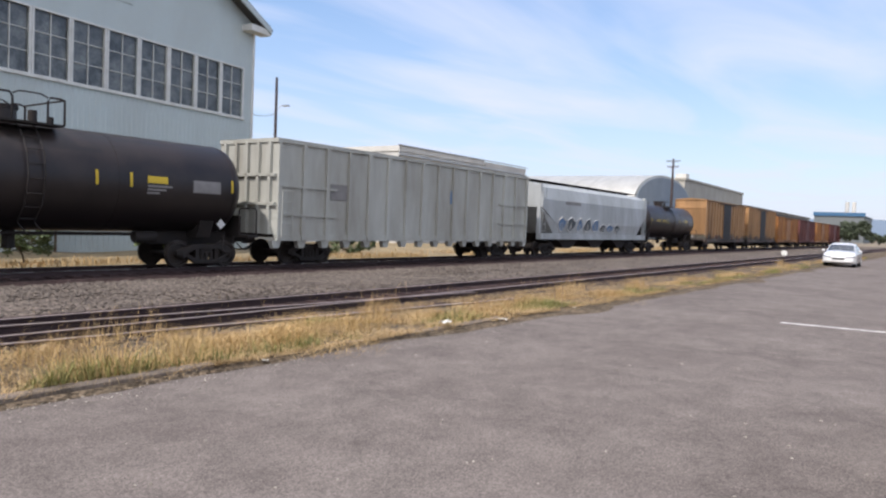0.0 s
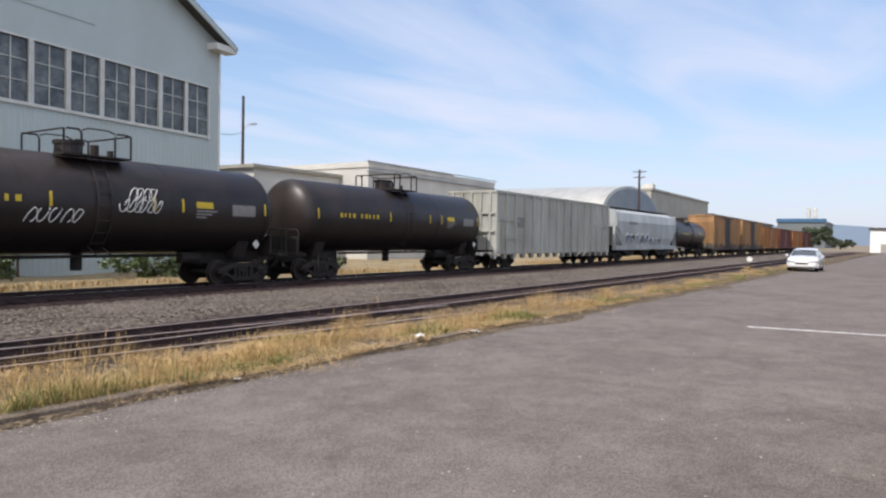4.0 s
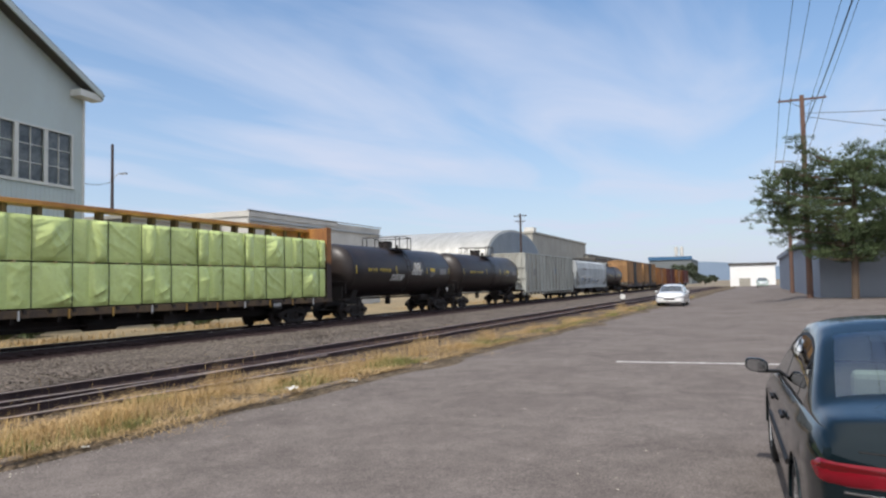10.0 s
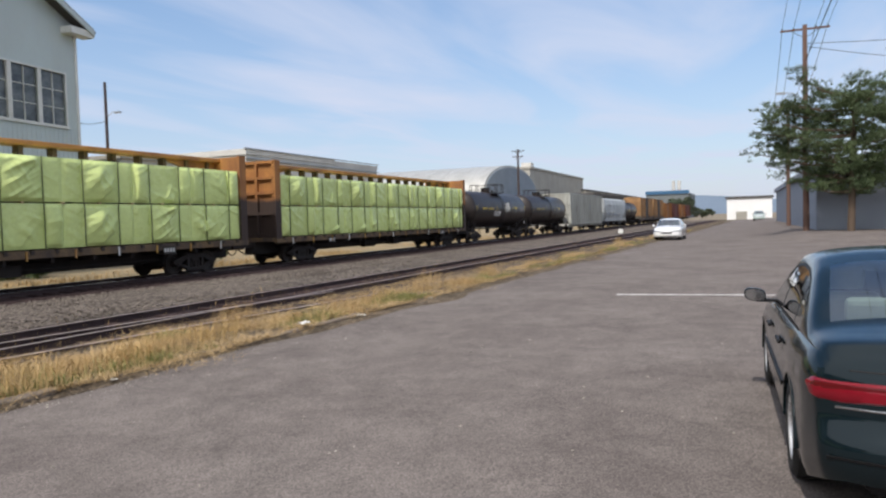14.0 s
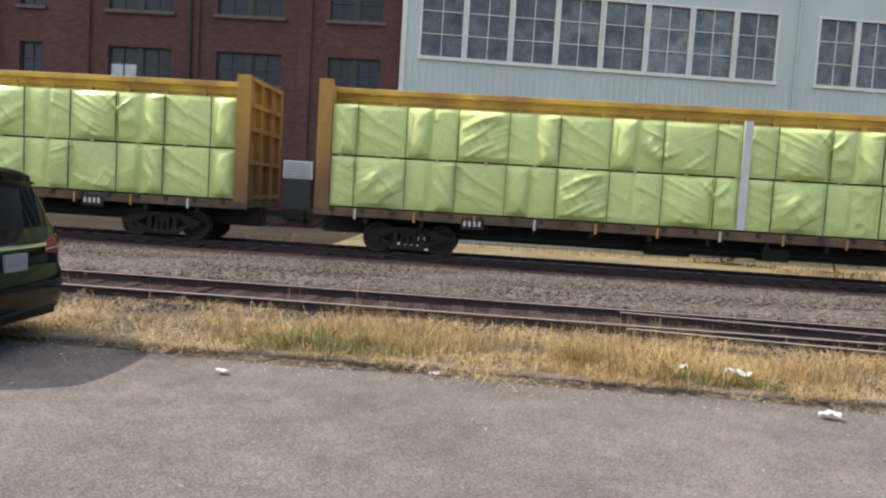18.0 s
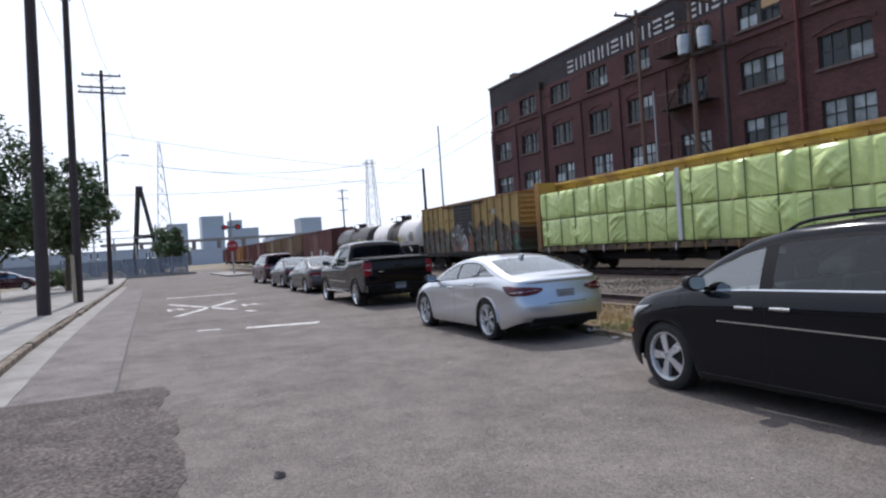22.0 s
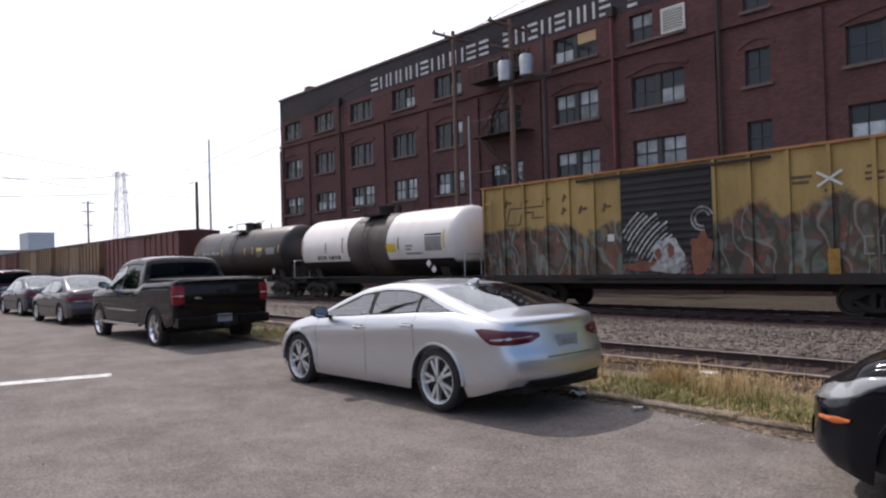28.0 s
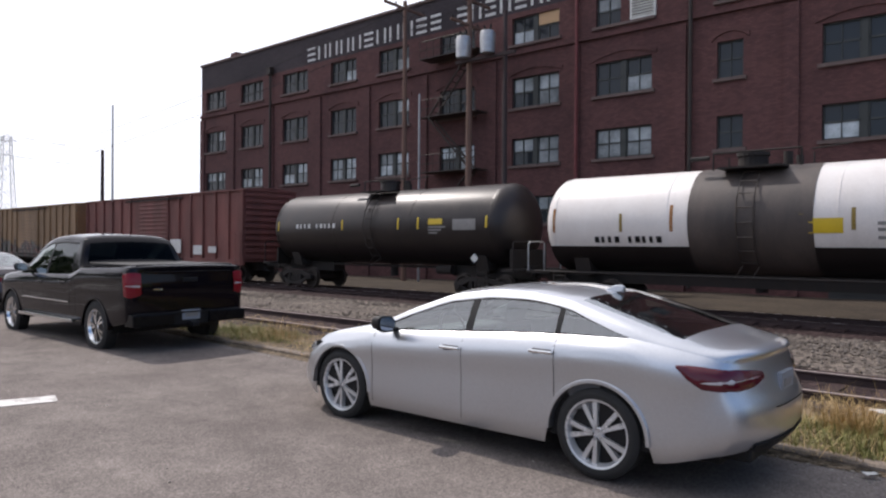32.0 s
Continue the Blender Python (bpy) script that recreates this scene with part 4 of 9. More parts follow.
PALE_CAR = material("pale_hopper_paint", (0.44, 0.47, 0.48), 0.55, second=(0.26, 0.27, 0.26), scale=0.7, stretch=(1.2, 1, 0.3), spread=0.4, bump=0.1)
TANK_BLACK = material("black_tank_paint", (0.016, 0.0125, 0.012), 0.4, second=(0.042, 0.03, 0.025), scale=0.9, stretch=(1, 1, 1), spread=0.35, bump=0.05, spec=0.4)
TANK_WHITE = material("white_tank_paint", (0.74, 0.71, 0.68), 0.4, second=(0.55, 0.5, 0.46), scale=0.6, stretch=(1, 1, 0.4), spread=0.3, bump=0.03)
TANK_BAND = material("stained_tank_band", (0.035, 0.028, 0.026), 0.6, second=(0.085, 0.066, 0.056), scale=1.2, stretch=(1, 1, 0.25), spread=0.5, bump=0.1)
FRAME = material("car_underframe", (0.014, 0.012, 0.011), 0.85, second=(0.032, 0.023, 0.019), scale=2, spread=0.4, bump=0.2)
WHEEL = material("wheel_steel", (0.045, 0.035, 0.03), 0.6, metal=0.4, second=(0.02, 0.018, 0.016), scale=5, bump=0.1)
WRAP = material("green_lumber_wrap", (0.58, 0.68, 0.255), 0.3, second=(0.5, 0.61, 0.205), scale=0.9, spread=0.1, bump=0.0, grain=9, rand=0.08)
STRAP = material("steel_strap", (0.11, 0.14, 0.05), 0.5, bump=0)
DIRTY = material("grimy_frame_paint", (0.06, 0.043, 0.034), 0.85, second=(0.2, 0.13, 0.06), scale=1.6, stretch=(1, 1, 0.6), spread=0.42, bump=0.2)
LUMBER = material("lumber_ends", (0.42, 0.3, 0.17), 0.8, scale=8, islands=0.2)
YELLOW_MARK = material("yellow_reflector", (0.6, 0.42, 0.02), 0.4, spread=0.1, bump=0)
WHITE_MARK = material("white_marking", (0.6, 0.6, 0.58), 0.6, spread=0.2, bump=0)
MUSTARD = material("dull_yellow_reflector", (0.22, 0.15, 0.02), 0.5, spread=0.1, bump=0)
RUSTY_MARK = material("rust_stained_reflector", (0.3, 0.13, 0.03), 0.6, spread=0.2, bump=0)
GREY_MARK = material("grey_marking", (0.24, 0.23, 0.22), 0.6, spread=0.3, bump=0)

SPEED, ACC = 4.364, -0.0032


def train_at(u, t):
    """Pose on the main track of the point that stands u metres along it at the start, t seconds later."""
    s = u + SPEED * t + ACC * (t - 16) ** 2 / 2
    b = -0.0184
    return pose(s * math.cos(b), 18.64 + s * math.sin(b), 0, 0, 0, math.degrees(b))


def wheelset_mesh():
    bm = bmesh.new()
    for s in (-1, 1):
        prof = [(s * 0.68, 0.445), (s * 0.71, 0.445), (s * 0.72, 0.42), (s * 0.815, 0.412), (s * 0.815, 0.33), (s * 0.77, 0.31), (s * 0.76, 0.13), (s * 0.84, 0.1), (s * 1.0, 0.08)]
        bm_lathe(bm, prof, 20, "y")
    bm_tube(bm, (0, -0.7, 0), (0, 0.7, 0), 0.09, n=10)
    return mesh_of("wheelset", bm, WHEEL)


def frame_mesh():
    """A three-piece bogie: open cast side frames, springs, bearing ends and the bolster."""
    bm = bmesh.new()
    top = [(-1.1, 0.4), (-1.1, 0.53), (-0.5, 0.74), (0.5, 0.74), (1.1, 0.53), (1.1, 0.4), (0.8, 0.42), (0.42, 0.6), (-0.42, 0.6), (-0.8, 0.42)]
    bottom = [(-0.86, 0.42), (-0.7, 0.42), (-0.36, 0.25), (0.36, 0.25), (0.7, 0.42), (0.86, 0.42), (0.42, 0.14), (-0.42, 0.14)]
    for s in (-1, 1):
        y0, y1 = sorted((s * 0.93, s * 1.06))
        bm_prism(bm, top, "y", y0, y1)
        bm_prism(bm, bottom, "y", y0 + 0.005, y1 - 0.005)
        for k in (-0.36, 0.36):
            bm_box(bm, k - 0.06, k + 0.06, y0 + 0.01, y1 - 0.01, 0.2, 0.62)
        for k in (-0.17, 0, 0.17):
            bm_tube(bm, (k, (y0 + y1) / 2, 0.24), (k, (y0 + y1) / 2, 0.5), 0.065, n=8)
        for k in (-0.875, 0.875):
            bm_tube(bm, (k, y0 - 0.01, 0.42), (k, y1 + 0.01, 0.42), 0.12, n=12)
            bm_tube(bm, (k, s * 1.06, 0.42), (k, s * 1.11, 0.42), 0.075, n=10)
    bm_box(bm, -0.2, 0.2, -1.02, 1.02, 0.48, 0.7)
    for k in (-0.45, 0.45):
        bm_box(bm, k - 0.04, k + 0.04, -0.9, 0.9, 0.3, 0.38)
    return mesh_of("bogie", bm, FRAME)


WHEELSET, BOGIE = wheelset_mesh(), frame_mesh()
ROLLING = []


def bogie(car, x):
    bg_ = part("bogie", BOGIE, FRAME, car, at=(x, 0, 0))
    for k in (-0.875, 0.875):
        ROLLING.append((part("wheelset", WHEELSET, WHEEL, bg_, at=(k, 0, 0.42)), car, k))


def couplers(car, half):
    for s in (-1, 1):
        bm = bmesh.new()
        a, b = sorted((s * (half - 0.2), s * (half + 0.85)))
        bm_box(bm, a, b, -0.09, 0.09, 0.78, 0.96)
        bm_box(bm, *sorted((s * (half + 0.6), s * (half + 0.95))), -0.17, 0.17, 0.72, 1.02)
        part("coupler", bm, FRAME, car)
        bm = bmesh.new()
        pts = catenary((s * half, -0.35, 0.75), (s * (half + 0.9), -0.1, 0.72), 0.22, 6)
        bm_path(bm, pts, 0.025)
        part("air_hose", bm, RUBBER, car)


def ladder(car, x, y, z0, z1, w=0.4, mat=None, along="x"):
    rows = []
    for k in (0, 1):
        p = (x + w * k, y, 0) if along == "x" else (x, y + w * k, 0)
        rows.append(((p[0], p[1], z0), (p[0], p[1], z1), 0.02))
    n = int((z1 - z0) / 0.38)
    for k in range(n + 1):
        z = z0 + 0.1 + k * 0.38
        a = (x, y, z)
        b = (x + w, y, z) if along == "x" else (x, y + w, z)
        rows.append((a, b, 0.016))
    part("ladder", tubes(rows, 6), mat or FRAME, car)


def bars(car, rows, mat, label=""):
    """Unreadable marks as plain bars on the near side: x0, x1, z0, z1 and the side's y."""
    for x0, x1, z0, z1, y in rows:
        part("marking", boxes((x0, x1, y - 0.006, y + 0.004, z0, z1)), mat, car, label)


CELLS = [(0.06, 1.0, 1), (0.18, 0.6, -1), (0.04, 1.2, 1), (0.14, 1.7, -1), (0.05, 0.8, 1), (0.21, 1.3, 1), (0.1, 0.5, -1), (0.04, 1.0, 1), (0.16, 0.8, -1), (0.07, 1.8, 1), (0.12, 0.65, -1)]


def wrinkled(seed, L, H, D):
    """A bundle of boards in taut, creased plastic film."""
    nx, nz = int(L / 0.034), int(H / 0.038)
    o = Vector((seed * 7.3, seed * 3.1, seed))
    bm = bmesh.new()
    grid = []
    for i in range(nx + 1):
        row = []
        for k in range(nz + 1):
            x, z = L * i / nx, H * k / nz
            edge = min(1, min(x, L - x) / 0.12) * min(1, min(z, H - z) / 0.1)
            # between two straps the film bellies out unevenly; sharp folds run slantwise from its corners
            cell = min(2, int((x / L + 0.25) * 2))
            lo_, hi_ = max(0.0, (cell * 0.5 - 0.25) * L), min(L, (cell * 0.5 + 0.25) * L)
            q = min(1, max(0, (x - lo_) / (hi_ - lo_)))
            amp, skew, slant = CELLS[(seed * 3 + cell) % len(CELLS)]
            qs = q ** skew
            zz = z / H
            belly = amp * (4 * qs * (1 - qs)) ** 0.7 * (4 * zz * (1 - zz)) ** 0.45
            f = abs(noise.noise(Vector((x * 1.1 + slant * z * 1.7, (z * 0.4 - slant * x * 0.35), 0)) + o))
            g = abs(noise.noise(Vector((x * 2.6 - slant * z * 2.0, z * 0.9, 4)) + o))
            mask = max(0, noise.noise(Vector((x * 1.2, z * 1.1, 15)) + o) + 0.1)
            y = -(belly + (0.1 * max(0, 1 - f * 5) + 0.05 * max(0, 1 - g * 4)) * mask * 1.6 + (0.03 * max(0, 1 - abs(noise.noise(Vector((x * 0.7 + slant * z * 1.5, z * 0.3, 21)) + o)) * 10) + 0.022 * max(0, 1 - abs(noise.noise(Vector((x * 1.2 + slant * z * 2.6, z * 0.4, 31)) + o)) * 9)) * max(0, 0.4 + 1.5 * noise.noise(Vector((x * 0.9, z * 0.9, 41)) + o))) * edge + 0.05
            row.append(bm.verts.new((x - L / 2, y - D / 2, z)))
        grid.append(row)
    for a, b in zip(grid, grid[1:]):
        for k in range(nz):
            bm.faces.new((a[k], b[k], b[k + 1], a[k + 1]))
    # the other sides are plain film
    bx = bm_box(bm, -L / 2 + 0.01, L / 2 - 0.01, -D / 2 + 0.06, D / 2, 0.005, H - 0.03)
    bmesh.ops.recalc_face_normals(bm, faces=bm.faces)
    me = bpy.data.meshes.new("bundle")
    bm.to_mesh(me); bm.free()
    me.materials.append(WRAP)
    me.polygons.foreach_set("use_smooth", [True] * len(me.polygons))
    me.set_sharp_from_angle(angle=radians(70))
    return me


def darken_below(m, z0, z1, dark, ragged=0.9, cover=0.92):
    """Darkens a surface below a ragged edge, as dirt and rust do on the bulkheads."""
    n, l = m.node_tree.nodes, m.node_tree.links
    b = n["Principled BSDF"]
    tc = n.new("ShaderNodeTexCoord")
    sp = n.new("ShaderNodeSeparateXYZ"); l.new(tc.outputs["Object"], sp.inputs[0])
    no = n.new("ShaderNodeTexNoise"); no.inputs["Scale"].default_value = 2.2; no.inputs["Detail"].default_value = 5
    l.new(tc.outputs["Object"], no.inputs["Vector"])
    ad = n.new("ShaderNodeMath"); ad.operation = "MULTIPLY_ADD"; ad.inputs[1].default_value = ragged
    l.new(no.outputs[0], ad.inputs[0]); l.new(sp.outputs[2], ad.inputs[2])
    mr = n.new("ShaderNodeMapRange"); mr.inputs[1].default_value, mr.inputs[2].default_value, mr.inputs[3].default_value, mr.inputs[4].default_value = z0 + ragged / 2, z1 + ragged / 2, cover, 0.0
    l.new(ad.outputs[0], mr.inputs[0])
    mx = n.new("ShaderNodeMixRGB"); mx.inputs[2].default_value = (*dark, 1)
    l.new(mr.outputs[0], mx.inputs[0]); l.new(b.inputs["Base Color"].links[0].from_socket, mx.inputs[1]); l.new(mx.outputs[0], b.inputs["Base Color"])
    return m


# white tank turns black below z 1.7; black tanks darken over the lower half
darken_below(TANK_WHITE, 1.62, 1.78, (0.016, 0.014, 0.013), 0.12, 0.97)
darken_below(TANK_BLACK, 1.7, 2.5, (0.012, 0.01, 0.01), 0.5, 0.8)
GRIMY = {ORANGE: darken_below(material("rusty_bulkhead_orange", (0.42, 0.19, 0.05), 0.7, second=(0.2, 0.08, 0.035), scale=0.9, stretch=(1, 1, 0.3), spread=0.5, bump=0.1), 2.75, 3.0, (0.035, 0.024, 0.021), 0.35, 0.97),
         YELLOW: darken_below(material("rusty_bulkhead_yellow", (0.5, 0.29, 0.05), 0.7, second=(0.28, 0.12, 0.045), scale=0.8, stretch=(1, 1, 0.3), spread=0.6, bump=0.1), 1.6, 3.8, (0.1, 0.055, 0.032), 1.2, 0.7)}
DUNNAGE = mesh_of("dunnage", boxes((0, 0.1, 0, 1.2, 0, 0.05)), LUMBER)
WINCH = mesh_of("winch", boxes((-0.05, 0.05, 0, 0.08, 0, 0.12)), STEEL_DARK)
BUNDLES = [wrinkled(k, 2.6, 1.33, 1.2) for k in range(9)]
CARS = []


def car_thing(name, label, u0, u1, group="cars of the train"):
    """A car whose near-side ends stand at u0 (rear) and u1 (front) at the start."""
    mid = (u0 + u1) / 2
    c = thing(name, label, "train car", train_at(mid, 0), group)
    CARS.append((c, mid))
    return c


def centerbeam(u0, u1, solid, split, paint, tag):
    c = car_thing("centerbeam_flatcar", tag, u0, u1)
    h = (u1 - u0) / 2
    part("deck", boxes((-h, h, -1.45, 1.45, 1.02, 1.2)), DIRTY, c, bevel=0.01)
    part("side_sill", boxes((-h, h, -1.5, -1.38, 0.97, 1.15)), DIRTY, c, "grimy dark side sill")
    part("side_sill", boxes((-h, h, 1.38, 1.5, 0.97, 1.15)), DIRTY, c)
    part("centre_sill", boxes((-h, h, -0.3, 0.3, 0.46, 1.02)), FRAME, c)
    for k in range(14):
        x = -h + 1.4 + k * (2 * h - 2.8) / 13
        part("cross_bearer", boxes((x - 0.05, x + 0.05, -1.4, 1.4, 0.8, 1.02)), FRAME, c)
    part("brake_reservoir", tubes([((-2.2, -0.6, 0.6), (-1.0, -0.6, 0.6), 0.2)], 14), FRAME, c)
    part("brake_valve", boxes((0.8, 1.5, -1.0, -0.5, 0.45, 0.8)), FRAME, c)
    grimy = GRIMY[paint]
    # bulkheads: plate, posts and cross ribs
    for s in (-1, 1):
        a, b = sorted((s * (h - 0.22), s * (h - 0.14)))
        bh = part("bulkhead", boxes((a, b, -1.42, 1.42, 1.2, 4.56)), grimy, c)
        bm = bmesh.new()
        xa, xb = sorted((s * (h - 0.14), s * h))
        for yy in (-1.42, -0.5, 0.4, 1.3):
            bm_box(bm, xa, xb, yy, yy + 0.12, 1.2, 4.56)
        for zz in (1.25, 2.2, 3.1, 3.75, 4.44):
            bm_box(bm, xa, xb, -1.42, 1.42, zz, zz + 0.12)
        part("bulkhead_rib", bm, grimy, bh)
        part("end_post", boxes((min(s * (h - 0.38), s * h), max(s * (h - 0.38), s * h), -1.48, -1.36, 1.1, 4.58)), grimy, bh)
        part("end_post", boxes((min(s * (h - 0.38), s * h), max(s * (h - 0.38), s * h), 1.36, 1.48, 1.1, 4.58)), grimy, bh)
    # centre beam
    part("top_chord", boxes((-h + 0.2, h - 0.2, -0.36, 0.36, 4.38, 4.53)), paint, c, bevel=0.02)
    if solid:
        part("chord_web", boxes((-h + 0.2, h - 0.2, -0.12, 0.12, 4.2, 4.38)), paint, c)
    n = 18
    for k in range(n + 1):
        x = -h + 0.7 + k * (2 * h - 1.4) / n
        part("beam_post", boxes((x - 0.08, x + 0.08, -0.14, 0.14, 1.2, 4.38)), DIRTY if not solid else paint, c)
    if solid:
        bm = bmesh.new()
        wall_boxes(bm, -h + 0.2, h - 0.2, -0.05, 0.05, 1.2, 4.2, [(-h + 1.4 + k * 1.16, -h + 2.0 + k * 1.16, 1.9, 3.4) for k in range(int((2 * h - 3) / 1.16))])
        part("beam_web", bm, paint, c)
    else:
        for s in (-1, 1):
            bm = bmesh.new()
            bm_prism(bm, [(s * (h - 0.2), 4.38), (s * (h - 3.0), 4.38), (s * (h - 0.2), 3.6)], "y", -0.06, 0.06)
            part("gusset", bm, paint, c)
    # bundles in two tiers on both sides of the beam
    gap = 0.16 if split else 0.0
    L = (2 * h - 0.78 - gap) / 8
    rnd = random.Random(int(u0 * 10))
    for side in (-1, 1):
        for tier in (0, 1):
            for k in range(8):
                x = -h + 0.39 + (k + 0.5) * L + (gap if k >= 4 else 0)
                flip = rnd.random() < 0.5
                ob = part("lumber_pack", BUNDLES[rnd.randrange(9)], WRAP, c, "creased lime-green wrapped lumber bundle" if k == 0 else "")
                ob.matrix_basis = pose(x, side * 0.82, 1.24 + tier * 1.38, 0, 0, 180 if side > 0 else 0) @ Matrix.Diagonal((L / 2.6, 1, 1, 1))
                if side < 0:
                    for q in (-0.5, 0.5):
                        xx = x + q * L / 2 + rnd.uniform(-0.03, 0.03)
                        part("strap", boxes((xx - 0.011, xx + 0.011, -1.485, -1.45, 1.24 + tier * 1.38, 2.57 + tier * 1.38)), STRAP, c)
    for k in range(int(2 * h / 1.3)):
        part("dunnage", DUNNAGE, LUMBER, c, at=(-h + 0.6 + k * 1.3, -1.42, 2.57))
    if split:
        part("edge_strip", boxes((-0.1, 0.1, -1.5, -1.42, 1.25, 4.05)), WHITE_MARK, c, "pale torn edge protector")
    # tie-down winches along the sill
    for k in range(int(2 * h / 0.8)):
        part("winch", WINCH, STEEL_DARK, c, at=(-h + 0.5 + k * 0.8, -1.54, 1.08))
    for s in (-1, 1):
        bogie(c, s * (h - 2.55))
    couplers(c, h)
    for x in (h - 4.55, -h + 4.05):
        part("stencil_plate", boxes((x - 0.05, x + 0.55, -1.52, -1.5, 0.82, 1.1)), FRAME, c)
        bars(c, [(x + 0.13 * k, x + 0.13 * k + 0.07, 0.9, 1.04, -1.524) for k in range(4)], WHITE_MARK, "white stencilled marking")
    # folded tie-down ends and hand brake rods below the deck
    for k in range(int(2 * h / 1.6)):
        x = -h + 1.1 + 1.6 * k
        part("strap_end", boxes((x, x + 0.05, -1.53, -1.5, 0.9, 1.18)), WHITE_MARK if k % 3 == 0 else YELLOW, c)
    part("brake_rod", tubes([((-h + 3.4, -0.9, 0.62), (h - 3.4, -0.9, 0.62), 0.022), ((-h + 3.4, 0.5, 0.7), (h - 3.4, 0.5, 0.7), 0.03)], 6), FRAME, c)
    return c


def tank(u0, u1, paint, tag, r=1.42, zc=2.52, band=None, platform=True, head_mat=None, cage=1.0):
    c = car_thing("tank_car", tag, u0 - 0.35, u1 + 0.35)
    h = (u1 - u0) / 2
    d = 0.62
    prof = [(-h + d - d * math.cos(math.pi / 2 * k / 8), r * math.sin(math.pi / 2 * k / 8) + 0.02) for k in range(9)]
    prof = prof + [(-x, q) for x, q in reversed(prof)]
    bm = bmesh.new()
    bm_lathe(bm, prof, 40, "x")
    bmesh.ops.translate(bm, verts=bm.verts, vec=(0, 0, zc))
    shell = part("tank_shell", bm, paint, c, smooth=True)
    for x in (-h + d + 0.05, -h / 3, h / 3, h - d - 0.05):
        bm = bmesh.new()
        bm_lathe(bm, [(x - 0.025, r - 0.1), (x - 0.025, r + 0.028), (x + 0.025, r + 0.028), (x + 0.025, r - 0.1)], 40, "x")
        bmesh.ops.translate(bm, verts=bm.verts, vec=(0, 0, zc))
        part("weld_seam", bm, paint, c)
    if band:
        bm = bmesh.new()
        bm_lathe(bm, [(band[0], r - 0.1), (band[0], r + 0.034), (band[1], r + 0.034), (band[1], r - 0.1)], 40, "x")
        bmesh.ops.translate(bm, verts=bm.verts, vec=(0, 0, zc))
        part("dark_band", bm, TANK_BAND, c, "dark stained band round the tank", smooth=True)
    if band:
        part("centre_sill", boxes((-h - 0.3, h + 0.3, -0.3, 0.3, 0.72, 1.08)), FRAME, c)
        part("running_rail", tubes([((-h, -1.45, 1.05), (h, -1.45, 1.05), 0.03), ((-h, 1.45, 1.05), (h, 1.45, 1.05), 0.03)]), FRAME, c)
    else:
        for s in (-1, 1):
            part("stub_sill", boxes((*sorted((s * (h + 0.3), s * (h - 3.1))), -0.3, 0.3, 0.72, 1.15)), FRAME, c)
            part("head_shield", boxes((*sorted((s * (h - 0.1), s * (h - 0.02))), -1.0, 1.0, 1.0, 1.7)), FRAME, c)
        part("brake_cylinder", tubes([((h - 3.6, -0.55, 0.95), (h - 2.9, -0.55, 0.95), 0.17)], 12), FRAME, c)
        part("heater_pipe", tubes([((-h + 3.2, -0.3, 1.02), (h - 3.2, -0.3, 1.02), 0.05)], 8), FRAME, c)
    for s in (-1, 1):
        x = s * (h - 1.35)
        bm = bmesh.new()
        bm_prism(bm, [(-0.8, 0.95), (0.8, 0.95), (1.05, 1.6), (0.7, 1.32), (0, 1.16), (-0.7, 1.32), (-1.05, 1.6)], "x", x - 0.25, x + 0.25)
        part("saddle", bm, FRAME, c)
        part("end_platform", boxes((min(s * (h - (0.5 if band else 0.1)), s * (h + 0.35)), max(s * (h - (0.5 if band else 0.1)), s * (h + 0.35)), -1.45, 1.45, 0.98, 1.06)), FRAME, c)
        for ya, yb in ((-1.4, -0.5), (0.5, 1.4)):
            bm = bmesh.new()
            bm_path(bm, [(s * (h + 0.3), ya, 1.04), (s * (h + 0.3), ya, 1.88), (s * (h + 0.3), ya + 0.08, 1.95), (s * (h + 0.3), yb - 0.08, 1.95), (s * (h + 0.3), yb, 1.88), (s * (h + 0.3), yb, 1.04)], 0.025, 8)
            part("end_rail", bm, GALV if band else FRAME, c)
        bogie(c, s * (h - 1.35))
        ladder(c, s * (h - 0.9) - 0.2, -1.5, 0.45, 1.05)
    # manway, valves and railed platform
    top = zc + r
    part("manway", tubes([((-0.25, 0, top - 0.1), (-0.25, 0, top + 0.32), 0.38)], 18), paint if not band else FRAME, c)
    part("manway_lid", tubes([((-0.25, 0, top + 0.32), (-0.25, 0, top + 0.42), 0.42)], 18), FRAME, c)
    part("valve", tubes([((0.6, 0.1, top - 0.05), (0.6, 0.1, top + 0.4), 0.12), ((0.95, -0.15, top - 0.05), (0.95, -0.15, top + 0.25), 0.09)], 12), FRAME, c)
    pw = cage or 0.8
    for ya, yb in ((-1.15, -0.55), (0.55, 1.15)):
        part("platform", boxes((-pw, pw, ya, yb, top - 0.08, top - 0.03)), FRAME, c)
    if cage:
        for xx, sx in ((-cage, 1), (cage, -1)):
            for yy in (-1.12, 1.12):
                bm = bmesh.new()
                bm_path(bm, [(xx + sx * cage * 0.5, yy, top - 0.05), (xx + sx * cage * 0.5, yy, top + 0.54), (xx + sx * cage * 0.42, yy, top + 0.64), (xx + sx * 0.1, yy, top + 0.64), (xx, yy, top + 0.58), (xx, yy, top - 0.05)], 0.03, 8)
                part("safety_rail", bm, FRAME, c)
            part("cross_rail", tubes([((xx, -1.12, top + 0.62), (xx, 1.12, top + 0.62), 0.026)], 8), FRAME, c)
        for yy in (-1.12, 1.12):
            bm = bmesh.new()
